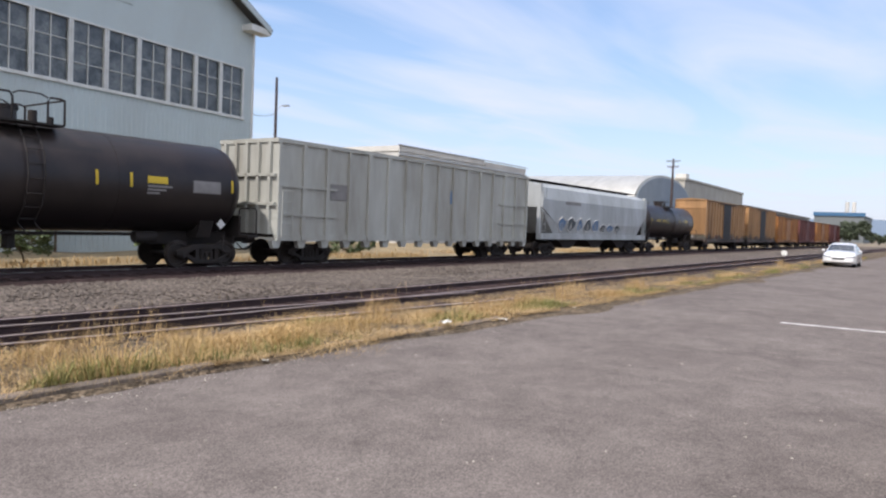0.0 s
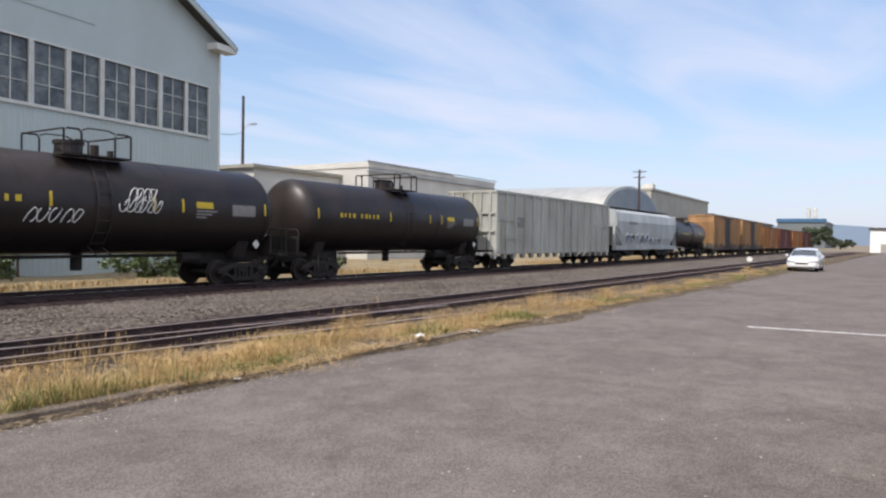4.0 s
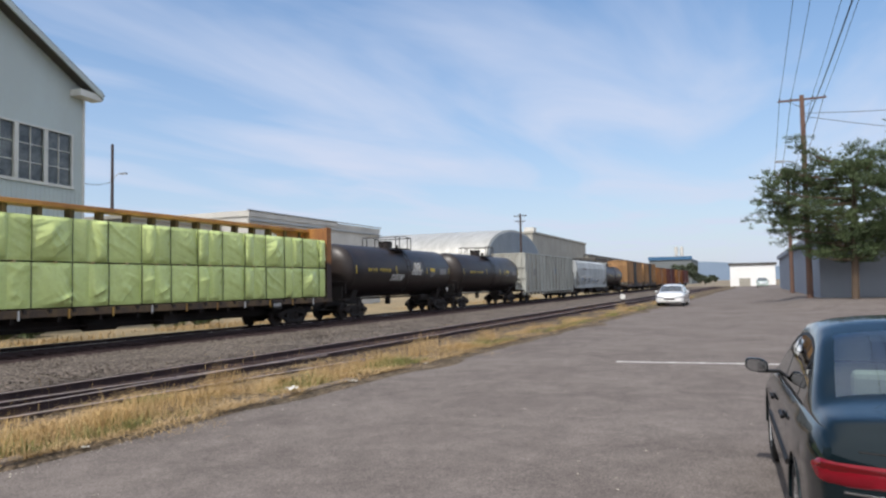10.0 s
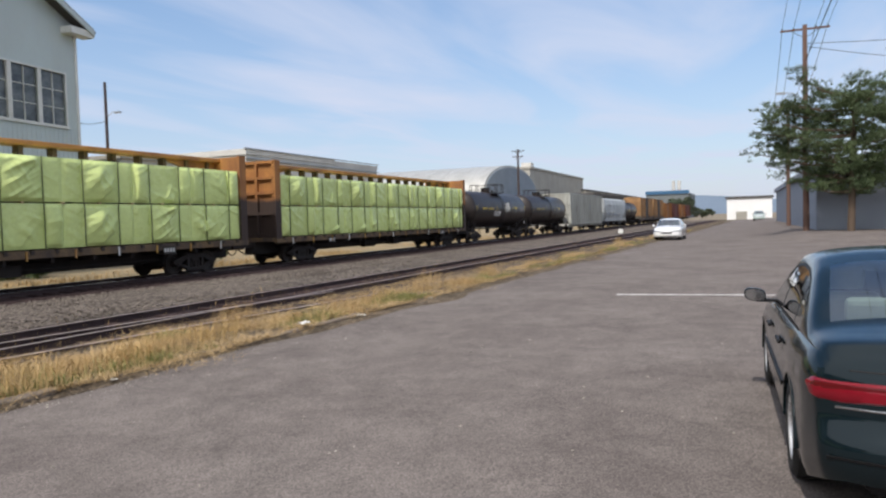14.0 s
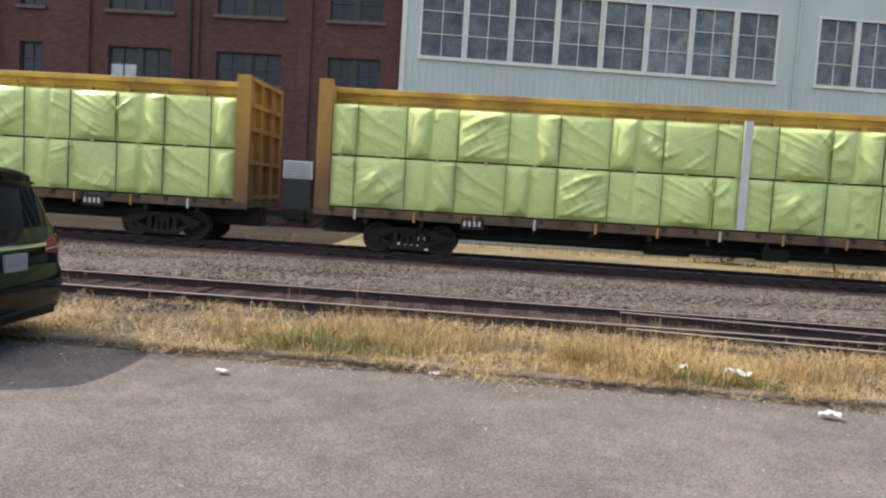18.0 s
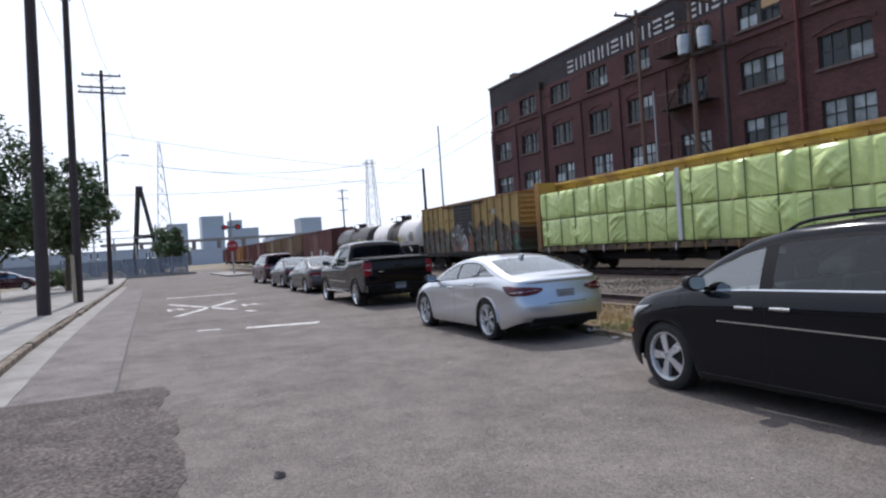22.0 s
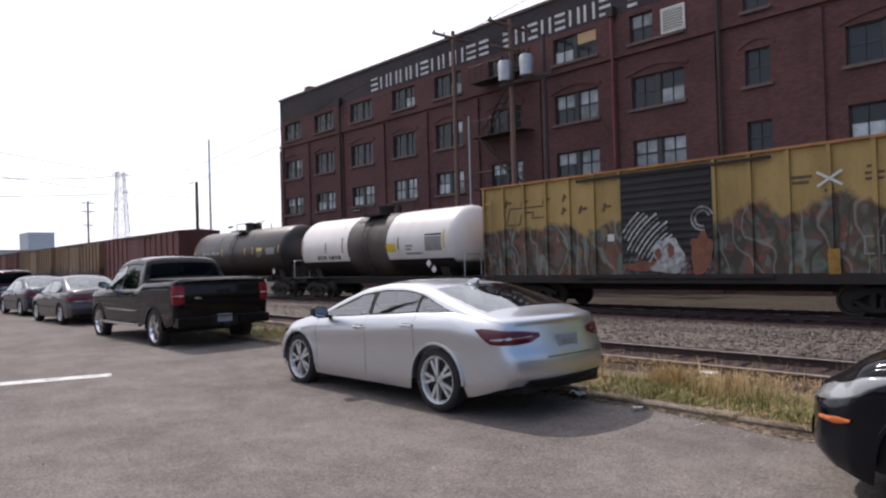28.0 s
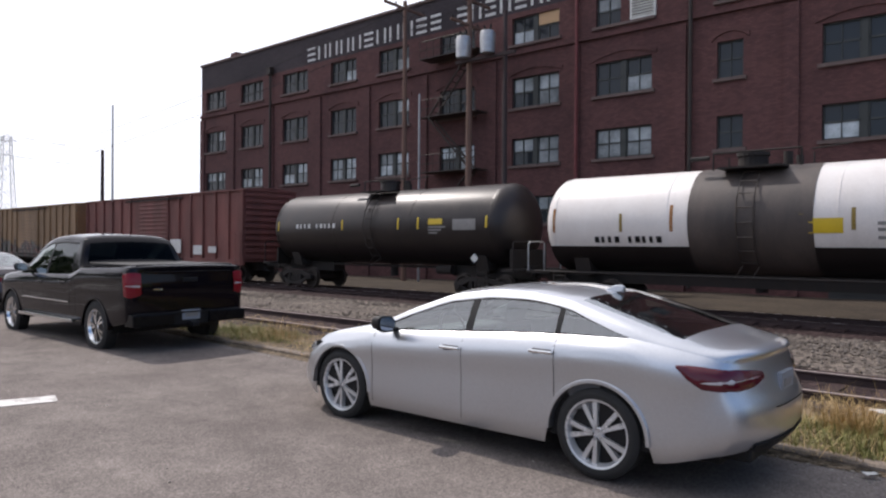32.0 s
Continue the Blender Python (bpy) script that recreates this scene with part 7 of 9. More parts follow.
    for s in (-1, 1):
        if spec.get("rails"):
            r0, r1 = spec["rails"]
            bm = bmesh.new()
            wy = s * spec.get("rail_y", 0.6)
            bm_path(bm, [(r0 + (r1 - r0) * k / 14, wy, topz(r0 + (r1 - r0) * k / 14, wy) + (0.05 if 1 < k < 13 else (0.035 if k in (1, 13) else -0.01))) for k in range(15)], 0.017, 8)
            part("roof_rail", bm, BLACK_TRIM, car, smooth=True)
            for k in range(spec.get("cross_bars", 0)):
                if s > 0:
                    xx = r0 + (r1 - r0) * (0.3 + 0.4 * k)
                    part("cross_bar", boxes((xx - 0.025, xx + 0.025, -abs(wy), abs(wy), topz(xx, 0.3) + 0.045, topz(xx, 0.3) + 0.07)), BLACK_TRIM, car, bevel=0.006)
        a0, a1 = glass[0][0], glass[-1][1]
        if spec.get("belt_trim"):
            part("belt_trim", sheet([[glass_point(a0 + (a1 - a0) * k / 40, f, s, 0.005) for f in spec.get("trim_band", (-0.03, 0.035))] for k in range(41)]), spec["belt_trim"], car)
        part("window_gasket", sheet([[glass_point(a0 + (a1 - a0) * k / 40, gt(a0 + (a1 - a0) * k / 40) + d, s, 0.003) for d in (-0.01, 0.045)] for k in range(41)]), spec.get("gasket", BLACK_TRIM), car)
        # shut lines of the doors
        for x in spec["seams"]:
            h0, h1 = low(x) + 0.05, zb(x) - 0.005
            part("door_seam", sheet([[(xx, s * (skin(xx, z) + 0.0015), z) for z in (h0 + (h1 - h0) * k / 12 for k in range(13))] for xx in (x - 0.003, x + 0.003)]), BLACK_TRIM, car)
        for x in spec["handles"]:
            z = zb(x) - spec.get("handle_drop", 0.13)
            y = skin(x, z)
            part("handle_cup", boxes(*[(x - 0.085, x + 0.085, *sorted((s * (y - 0.006), s * (y + 0.003))), z - 0.028, z + 0.022)]), BLACK_TRIM, car, bevel=0.003)
            part("door_handle", boxes((x - 0.11, x + 0.11, *sorted((s * (y + 0.006), s * (y + 0.032))), z - 0.014, z + 0.016)), spec.get("handle", CHROME), car, bevel=0.011)
        # door mirror: a rounded shell on a short stalk
        x = spec["mirror"]
        y, z = s * (hw(x) + 0.1), zb(x) + spec.get("mirror_up", 0.1)
        ms = spec.get("mirror_size", 1.0)
        bm = bmesh.new()
        loops = [[bm.verts.new((x + dx, y + 0.115 * ms * f * math.copysign(abs(math.cos(a)) ** 0.75, math.cos(a)), z + 0.075 * ms * f * math.copysign(abs(math.sin(a)) ** 0.75, math.sin(a)) + 0.012 * f * math.cos(a) * s)) for a in (2 * math.pi * i / 20 for i in range(20))] for dx, f in ((-0.06, 0.93), (-0.05, 1.0), (0.0, 0.98), (0.05, 0.84), (0.085, 0.55), (0.1, 0.18))]
        for a, b in zip(loops, loops[1:]):
            for i in range(20):
                bm.faces.new((a[i], a[(i + 1) % 20], b[(i + 1) % 20], b[i]))
        bm.faces.new(loops[0][::-1]); bm.faces.new(loops[-1])
        mir = part("mirror", bm, spec.get("mirror_mat", paint), car, smooth=True)
        bm = bmesh.new()
        bm_prism(bm, [(y + 0.1 * ms * math.copysign(abs(math.cos(a)) ** 0.75, math.cos(a)), z + 0.062 * ms * math.copysign(abs(math.sin(a)) ** 0.75, math.sin(a)) + 0.01 * math.cos(a) * s) for a in (2 * math.pi * i / 20 for i in range(20))], "x", x - 0.064, x - 0.059)
        part("mirror_glass", bm, MIRROR, mir)
        part("mirror_stalk", boxes((x - 0.03, x + 0.05, min(y, s * hw(x) * 0.9), max(y, s * hw(x) * 0.9), z - 0.085 * ms, z - 0.05 * ms)), BLACK_TRIM, mir, bevel=0.01)
        # lamps
        for x1, y1, table, mat, nm in spec["rear_lamps"]:
            corner_lens(nm, mat, s, x1, y1, table, xr)
        for x1, y1, table, mat, nm in spec["front_lamps"]:
            corner_lens(nm, mat, s, x1, y1, table, xf)
        for x0, x1, lo, hi, mat, nm in spec.get("side_trim", ()):
            side_patch(nm, x0, x1, lo, hi, mat, s, 0.012)
    for y0, y1, z0, z1, mat, nm, off in spec.get("rear_trim", ()):
        end_patch(nm, y0, y1, z0, z1, mat, off)
    for y0, y1, z0, z1, mat, nm, off in spec.get("front_trim", ()):
        end_patch(nm, y0, y1, z0, z1, mat, off, xf)
    pz = spec["plate"]
    pw = spec.get("plate_out", 0.0)
    px = warp(xr, 0, pz) - pw
    pl = part("number_plate", boxes((px - 0.016, px + 0.02, -0.155, 0.155, pz - 0.078, pz + 0.078)), PLATE, car, bevel=0.004)
    part("plate_bar", boxes((px - 0.02, px - 0.0165, -0.11, 0.11, pz - 0.03, pz + 0.03)), GREY_MARK, pl)
    for row, mat, nm in spec.get("extra", ()):
        part(nm, boxes(row), mat, car, bevel=0.015)
    return car


SMOKED = material("dark_red_lens", (0.085, 0.004, 0.012), 0.15, spread=0.1, bump=0, coat=0.5, spec=0.3)
CLEAR_LENS = material("clear_lamp_lens", (0.5, 0.48, 0.48), 0.15, spread=0.1, bump=0, coat=0.6)
AMBER = material("amber_lens", (0.5, 0.12, 0.02), 0.25, spread=0.1, bump=0, coat=0.5)
SEDAN = dict(side=(0.95, 0.985, 0.985, 0.985, 1.0, 0.982, 0.915), xf=2.33, xr=-2.56, wb=2.83, W=0.925, R=0.34, clear=0.2, arch=0.07, lean=0.5, crown=0.095, bow=0.26, bow_front=0.36, cabin_end=-1.9,
             top=[(2.33, 0.6), (2.2, 0.67), (1.9, 0.8), (1.6, 0.885), (1.2, 0.97), (1.05, 1.0), (0.6, 1.19), (0.15, 1.345), (-0.3, 1.405), (-0.7, 1.405), (-1.1, 1.36), (-1.6, 1.225), (-2.05, 1.09), (-2.2, 1.055), (-2.45, 1.03), (-2.53, 1.02), (-2.56, 0.98)],
             zb=[(2.33, 0.54), (2.1, 0.66), (1.6, 0.82), (1.0, 0.92), (0.4, 0.955), (-0.3, 1.0), (-1.0, 1.045), (-1.65, 1.065), (-2.1, 1.0), (-2.45, 0.96), (-2.56, 0.93)],
             w=[(2.33, 0.76), (2.1, 0.85), (1.6, 0.912), (0, 0.918), (-1.4, 0.925), (-1.9, 0.908), (-2.3, 0.86), (-2.56, 0.8)],
             zl=[(2.33, 0.24), (1.9, 0.19), (-1.85, 0.2), (-2.1, 0.25), (-2.56, 0.33)],
             gtop=[(0.9, 0.85), (0.2, 0.9), (-0.9, 0.92), (-1.15, 0.86), (-1.4, 0.66), (-1.58, 0.3), (-1.64, 0.08)],
             back=[(0.2, 0.2), (0.33, 0.06), (0.42, 0.0), (0.6, 0.0), (0.66, 0.015), (0.72, 0.05), (0.95, 0.11), (1.04, 0.07)], nose=[(0.2, 0.1), (0.35, 0.0), (0.6, 0.03), (0.8, 0.2)],
             glass=[(0.86, -0.12), (-0.2, -1.02), (-1.07, -1.64)], screen=(1.0, 0.12), rear=(-1.16, -2.0), seams=(0.95, -0.14, -1.06), handles=(-0.02, -0.95), mirror=0.7, mirror_mat=BLACK_TRIM, mirror_up=0.08,
             rim=(5, True, 0.25, ALLOY), gasket=BLACK_TRIM, seats=(-0.15, -1.0),
             rear_lamps=[(-2.02, 0.4, [(0, 0.905, 0.92), (0.12, 0.83, 0.925), (0.3, 0.765, 0.92), (0.6, 0.755, 0.9), (0.85, 0.775, 0.885), (1, 0.82, 0.87)], SMOKED, "tail_light"), (-2.3, 0.45, [(0, 0.81, 0.815), (0.3, 0.8, 0.84), (0.9, 0.815, 0.86), (1, 0.835, 0.84)], CLEAR_LENS, "lamp_insert")],
             front_lamps=[(1.82, 0.3, [(0, 0.72, 0.735), (0.3, 0.63, 0.72), (0.7, 0.58, 0.66), (1, 0.58, 0.62)], LAMP_LENS, "headlight")],
             rear_trim=[(-0.36, 0.36, 0.615, 0.625, BLACK_TRIM, "boot_seam", 0.002), (-0.6, 0.6, 0.31, 0.4, BLACK_TRIM, "rear_valance", 0.012)],
             front_trim=[(-0.4, 0.4, 0.3, 0.5, BLACK_TRIM, "front_grille", 0.01)],
             plate=0.75, belt_trim=BLACK_TRIM, fin=-1.12,
             extra=[((-2.44, -2.05, -0.62, 0.62, 0.26, 0.38), BLACK_TRIM, "rear_undertray")])
DIM_RED = material("clouded_red_lens", (0.1, 0.006, 0.008), 0.2, spread=0.1, bump=0, coat=0.3, spec=0.2)
OLD_SEDAN = dict(SEDAN, side=(0.95, 0.98, 0.995, 0.99, 1.0, 0.98, 0.93), crown=0.11, xf=2.28, xr=-2.475, wb=2.67, W=0.91, R=0.315, lean=0.4, bow=0.22, bow_front=0.3, cabin_end=-1.6, cloth=PALE_CLOTH, seats=(0.0, -0.85),
                 top=[(2.28, 0.62), (2.1, 0.73), (1.6, 0.88), (1.2, 0.96), (1.05, 0.99), (0.5, 1.31), (0.15, 1.42), (-0.25, 1.455), (-0.65, 1.44), (-0.95, 1.375), (-1.35, 1.225), (-1.7, 1.08), (-1.85, 1.06), (-2.3, 1.035), (-2.42, 1.01), (-2.475, 0.95)],
                 zb=[(2.28, 0.56), (2.0, 0.7), (1.5, 0.82), (1.0, 0.88), (0, 0.91), (-1.4, 0.95), (-2.2, 0.95), (-2.475, 0.9)],
                 w=[(2.28, 0.76), (2.1, 0.84), (1.6, 0.9), (0, 0.905), (-1.4, 0.908), (-2.0, 0.89), (-2.475, 0.83)],
                 zl=[(2.28, 0.26), (1.9, 0.2), (-1.9, 0.2), (-2.475, 0.3)],
                 gtop=[(0.9, 0.85), (0.3, 0.9), (-0.9, 0.91), (-1.2, 0.82), (-1.35, 0.6)],
                 back=[(0.2, 0.16), (0.3, 0.07), (0.38, 0.022), (0.46, 0.0), (0.52, 0.006), (0.565, 0.03), (0.6, 0.075), (0.62, 0.088), (0.7, 0.09), (0.84, 0.1), (0.9, 0.125), (0.98, 0.2)], nose=[(0.2, 0.1), (0.35, 0.0), (0.6, 0.04), (0.8, 0.2)],
                 glass=[(0.92, 0.05), (-0.02, -0.95), (-1.0, -1.34)], screen=(1.08, 0.4), rear=(-0.9, -1.66), seams=(0.95, 0.01, -0.98), handles=(0.22, -0.8), handle=BLACK_TRIM, mirror=0.72, mirror_mat=None,
                 rim=(7, False, 0.2, ALLOY),
                 rear_lamps=[(-2.2, 0.08, [(0, 0.775, 0.8), (0.1, 0.73, 0.83), (0.3, 0.72, 0.83), (1, 0.75, 0.84)], RED_LENS, "tail_light"), (-2.3, 0.42, [(0, 0.775, 0.79), (0.15, 0.775, 0.822), (1, 0.785, 0.825)], DIM_RED, "lamp_insert")],
                 front_lamps=[(1.85, 0.35, [(0, 0.64, 0.68), (0.3, 0.57, 0.68), (1, 0.54, 0.64)], LAMP_LENS, "headlight")],
                 rear_trim=[(-0.75, 0.75, 0.69, 0.702, CHROME, "lamp_trim", 0.008), (-0.8, 0.8, 0.44, 0.455, BLACK_TRIM, "bumper_strip", 0.006), (-0.68, 0.68, 0.885, 0.892, BLACK_TRIM, "boot_seam", 0.003), (0.12, 0.3, 0.846, 0.864, material("badge_gold", (0.5, 0.4, 0.2), 0.3, metal=1.0), "badge", 0.008)],
                 front_trim=[(-0.34, 0.34, 0.44, 0.56, BLACK_TRIM, "front_grille", 0.01)], side_trim=[(-0.95, 0.95, 0.5, 0.54, BLACK_TRIM, "rub_strip")],
                 plate=0.5, mirror_size=0.82, fin=None, extra=[((-2.2, -1.9, -0.6, 0.6, 0.24, 0.36), BLACK_TRIM, "rear_undertray")])
VAN = dict(category="minivan", xf=2.5, xr=-2.66, wb=3.0, W=0.97, R=0.365, clear=0.22, arch=0.055, lean=0.36, crown=0.11, bow=0.13, bow_front=0.4, cap_glass=True, cabin_end=-2.3, side_glass=SMOKE_GLASS, rear_glass=BLACK_GLASS, seats=(0.35, -0.65),
           top=[(2.5, 0.74), (2.3, 0.9), (1.8, 1.05), (1.5, 1.12), (1.3, 1.18), (0.8, 1.46), (0.4, 1.62), (0.0, 1.695), (-0.6, 1.735), (-1.6, 1.73), (-2.3, 1.7), (-2.66, 1.66)],
           zb=[(2.5, 0.68), (2.15, 0.86), (1.6, 1.0), (1.1, 1.07), (0.4, 1.1), (-0.6, 1.12), (-1.6, 1.14), (-2.66, 1.13)],
           w=[(2.5, 0.78), (2.2, 0.9), (1.7, 0.955), (0, 0.962), (-1.6, 0.97), (-2.2, 0.955), (-2.66, 0.9)],
           zl=[(2.5, 0.26), (1.9, 0.2), (-1.9, 0.21), (-2.66, 0.3)],
           gtop=[(1.2, 0.86), (0.4, 0.9), (-2.66, 0.9)],
           back=[(0.2, 0.12), (0.36, 0.02), (0.5, 0.0), (0.66, 0.0), (0.7, 0.04), (0.95, 0.06), (1.13, 0.11), (1.55, 0.3), (1.66, 0.26)], nose=[(0.2, 0.12), (0.35, 0.0), (0.65, 0.02), (0.9, 0.2)],
           side=(0.955, 0.985, 0.995, 0.985, 1.0, 0.988, 0.95),
           glass=[(1.05, 0.24), (0.09, -0.96), (-1.1, -2.42)], screen=(1.3, 0.36), seams=(1.25, 0.15, -1.02), handles=(0.36, -0.04), handle_drop=0.15, mirror=0.9, mirror_mat=BLACK_TRIM, mirror_up=0.1,
           rim=(5, False, 0.25, ALLOY),
           rear_lamps=[(-1.98, 0.48, [(0, 1.075, 1.085), (0.2, 0.99, 1.08), (0.45, 0.9, 1.07), (0.75, 0.86, 1.03), (1, 0.89, 0.98)], RED_LENS, "tail_light"), (-2.55, 0.5, [(0, 0.93, 0.935), (0.3, 0.9, 0.96), (1, 0.9, 0.94)], CLEAR_LENS, "lamp_insert")],
           front_lamps=[(1.7, 0.5, [(0, 0.9, 0.91), (0.3, 0.76, 0.87), (0.7, 0.68, 0.8), (1, 0.66, 0.74)], LAMP_LENS, "headlight"), (2.14, 0.8, [(0, 0.58, 0.6), (0.5, 0.55, 0.6), (1, 0.56, 0.58)], AMBER, "side_marker")],
           rear_trim=[(-0.52, 0.52, 0.945, 0.985, CHROME, "tailgate_trim", 0.016), (-0.78, 0.78, 0.68, 0.69, BLACK_TRIM, "tailgate_seam", 0.002), (0.35, 0.6, 0.74, 0.76, CHROME, "badge", 0.006), (-0.72, 0.72, 0.3, 0.38, BLACK_TRIM, "rear_valance", 0.01)],
           front_trim=[(-0.5, 0.5, 0.3, 0.52, BLACK_TRIM, "front_grille", 0.01)],
           side_trim=[(-1.15, 0.72, lambda x: 0.79 + 0.01 * x, lambda x: 0.806 + 0.01 * x, CHROME, "side_trim"), (-1.0, 1.0, 0.22, 0.27, BLACK_TRIM, "sill_trim")],
           plate=0.83, plate_out=0.01, belt_trim=CHROME, trim_band=(-0.03, 0.02), rails=(0.2, -2.0), rail_y=0.56, cross_bars=2, fin=-2.1,
           extra=[((-2.6, -2.1, -0.66, 0.66, 0.27, 0.36), BLACK_TRIM, "rear_undertray")])
STEEL_GLOSS = material("black_bumper_paint", (0.006, 0.006, 0.007), 0.3, spread=0.1, bump=0, coat=0.1, spec=0.1)
PICKUP = dict(category="pickup truck", xf=2.8, xr=-3.0, wb=3.7, W=1.03, R=0.41, clear=0.4, arch=0.06, lean=0.32, crown=0.1, bow=0.03, bow_front=0.15, cabin_end=-0.9, rear_glass=BLACK_GLASS, side_glass=PRIVACY_GLASS, seats=(0.35, -0.6),
              top=[(2.8, 0.95), (2.65, 1.13), (1.7, 1.24), (1.45, 1.28), (1.1, 1.52), (0.75, 1.78), (0.4, 1.9), (-0.2, 1.93), (-0.85, 1.9), (-1.0, 1.8), (-1.12, 1.37), (-1.2, 1.37), (-2.95, 1.42), (-3.0, 1.4)],
              zb=[(2.8, 0.9), (2.5, 1.1), (1.3, 1.17), (-0.8, 1.21), (-1.2, 1.32), (-2.9, 1.375), (-3.0, 1.36)],
              w=[(2.8, 0.88), (2.6, 0.96), (2.2, 1.015), (0, 1.02), (-2.8, 1.02), (-3.0, 1.005)],
              zl=[(2.8, 0.45), (-2.5, 0.46), (-3.0, 0.55)], gtop=[(0, 0.88)],
              back=[(0.5, 0.03), (0.9, 0.0), (1.1, 0.0), (1.3, 0.02)], nose=[(0.5, 0.0), (1.2, 0.06)],
              side=(0.955, 0.975, 0.985, 0.98, 1.0, 0.99, 0.95),
              glass=[(1.12, 0.25), (0.18, -0.82)], screen=(1.4, 0.66), rear=(-0.98, -1.11), seams=(1.25, 0.22, -0.88, -1.1), handles=(0.4, -0.66), handle=BLACK_TRIM, mirror=1.02, mirror_mat=BLACK_TRIM, mirror_up=0.13,
              rim=(5, True, 0.27, CHROME),
              rear_lamps=[(-2.86, 0.8, [(0, 0.94, 1.28), (0.5, 0.92, 1.3), (1, 0.96, 1.29)], RED_LENS, "tail_light"), (-2.93, 0.82, [(0, 1.06, 1.14), (1, 1.06, 1.14)], CLEAR_LENS, "lamp_insert")],
              front_lamps=[(2.4, 0.55, [(0, 0.92, 1.06), (1, 0.86, 1.0)], LAMP_LENS, "headlight")],
              rear_trim=[(-0.76, 0.76, 1.3, 1.315, BLACK_TRIM, "tailgate_seam", 0.003), (-0.13, 0.13, 1.14, 1.21, BLACK_TRIM, "tailgate_handle", 0.012), (0.46, 0.6, 1.03, 1.05, CHROME, "badge", 0.006)],
              side_trim=[(-0.85, 1.2, 0.74, 0.765, CHROME, "side_trim")],
              front_trim=[(-0.6, 0.6, 0.7, 1.0, CHROME, "front_grille", 0.02)],
              plate=0.62, plate_out=0.05, belt_trim=None,
              extra=[((-3.08, -2.8, -0.97, -0.3, 0.48, 0.66), STEEL_GLOSS, "rear_bumper"), ((-3.08, -2.8, 0.3, 0.97, 0.48, 0.66), STEEL_GLOSS, "rear_bumper"), ((-3.04, -2.8, -0.31, 0.31, 0.46, 0.67), BLACK_TRIM, "bumper_step"), ((-3.07, -2.95, -0.9, 0.9, 0.655, 0.675), BLACK_TRIM, "step_pad"), ((-2.9, -1.25, -0.84, 0.84, 1.385, 1.425), BLACK_TRIM, "bed_cover"), ((-1.1, 1.3, 0.97, 1.07, 0.42, 0.48), CHROME, "side_step"), ((-1.1, 1.3, -1.07, -0.97, 0.42, 0.48), CHROME, "side_step"), ((-3.2, -3.0, -0.06, 0.06, 0.44, 0.52), BLACK_TRIM, "tow_hitch")])
OLD_SEDAN.pop("mirror_mat")


def car_paint(name, color, metal=0.4, rough=0.3, coat=1.0):
    return material(name, color, rough, metal=metal, second=tuple(c * 0.9 for c in color), scale=1, spread=0.06, bump=0, coat=coat, spec=0.5 if sum(color) > 0.6 else 0.1)


SILVER_P = car_paint("silver_paint", (0.53, 0.55, 0.58), 0.95, 0.36)
vehicle("sedan", "silver four-door sedan parked by the kerb", pose(-13.66, 4.66, 0.075, 0, 0, 180.3), SEDAN, SILVER_P)
vehicle("minivan", "glossy black minivan parked by the kerb", pose(-6.05, 4.5, 0.02, 0, 0, 180.5), VAN, car_paint("black_paint", (0.006, 0.007, 0.01), 0.1, 0.14, 0.32))
vehicle("sedan", "dark green four-door sedan seen from behind", pose(7.82, -3.04, 0, 0, 0, 1.5), OLD_SEDAN, car_paint("dark_green_paint", (0.006, 0.014, 0.018), 0.25, 0.18, 0.5))
vehicle("pickup_truck", "black crew-cab pickup truck parked by the kerb", pose(-23.13, 5.08, 0.07, 0, 0, 179.6), PICKUP, car_paint("black_truck_paint", (0.004, 0.003, 0.005), 0.0, 0.1, 0.25))
vehicle("sedan", "grey sedan parked beyond the pickup", pose(-31.2, 5.3, 0.14, 0, 0, 181), OLD_SEDAN, car_paint("grey_brown_paint", (0.06, 0.052, 0.056), 0.4, 0.3, 0.5))
vehicle("sedan", "dark blue sedan parked in the row", pose(-37.6, 5.55, 0.14, 0, 0, 181), OLD_SEDAN, car_paint("dark_blue_paint", (0.013, 0.016, 0.034), 0.3, 0.3, 0.5))
vehicle("minivan", "dark red van at the end of the row", pose(-45.5, 5.85, 0.14, 0, 0, 181), VAN, car_paint("dark_red_paint", (0.05, 0.012, 0.016), 0.3, 0.3, 0.5))
vehicle("sedan", "white sedan parked facing the camera", pose(52.3, 2.55, 0, 0, 0, 179), OLD_SEDAN, car_paint("white_paint", (0.75, 0.75, 0.74), 0.0))
vehicle("pickup_truck", "pale green pickup far down the street", pose(150, -5.2, 0, 0, 0, 180), PICKUP, car_paint("pale_green_paint", (0.45, 0.55, 0.5), 0.0))

# ---- poles, cables, trees, far skyline ----


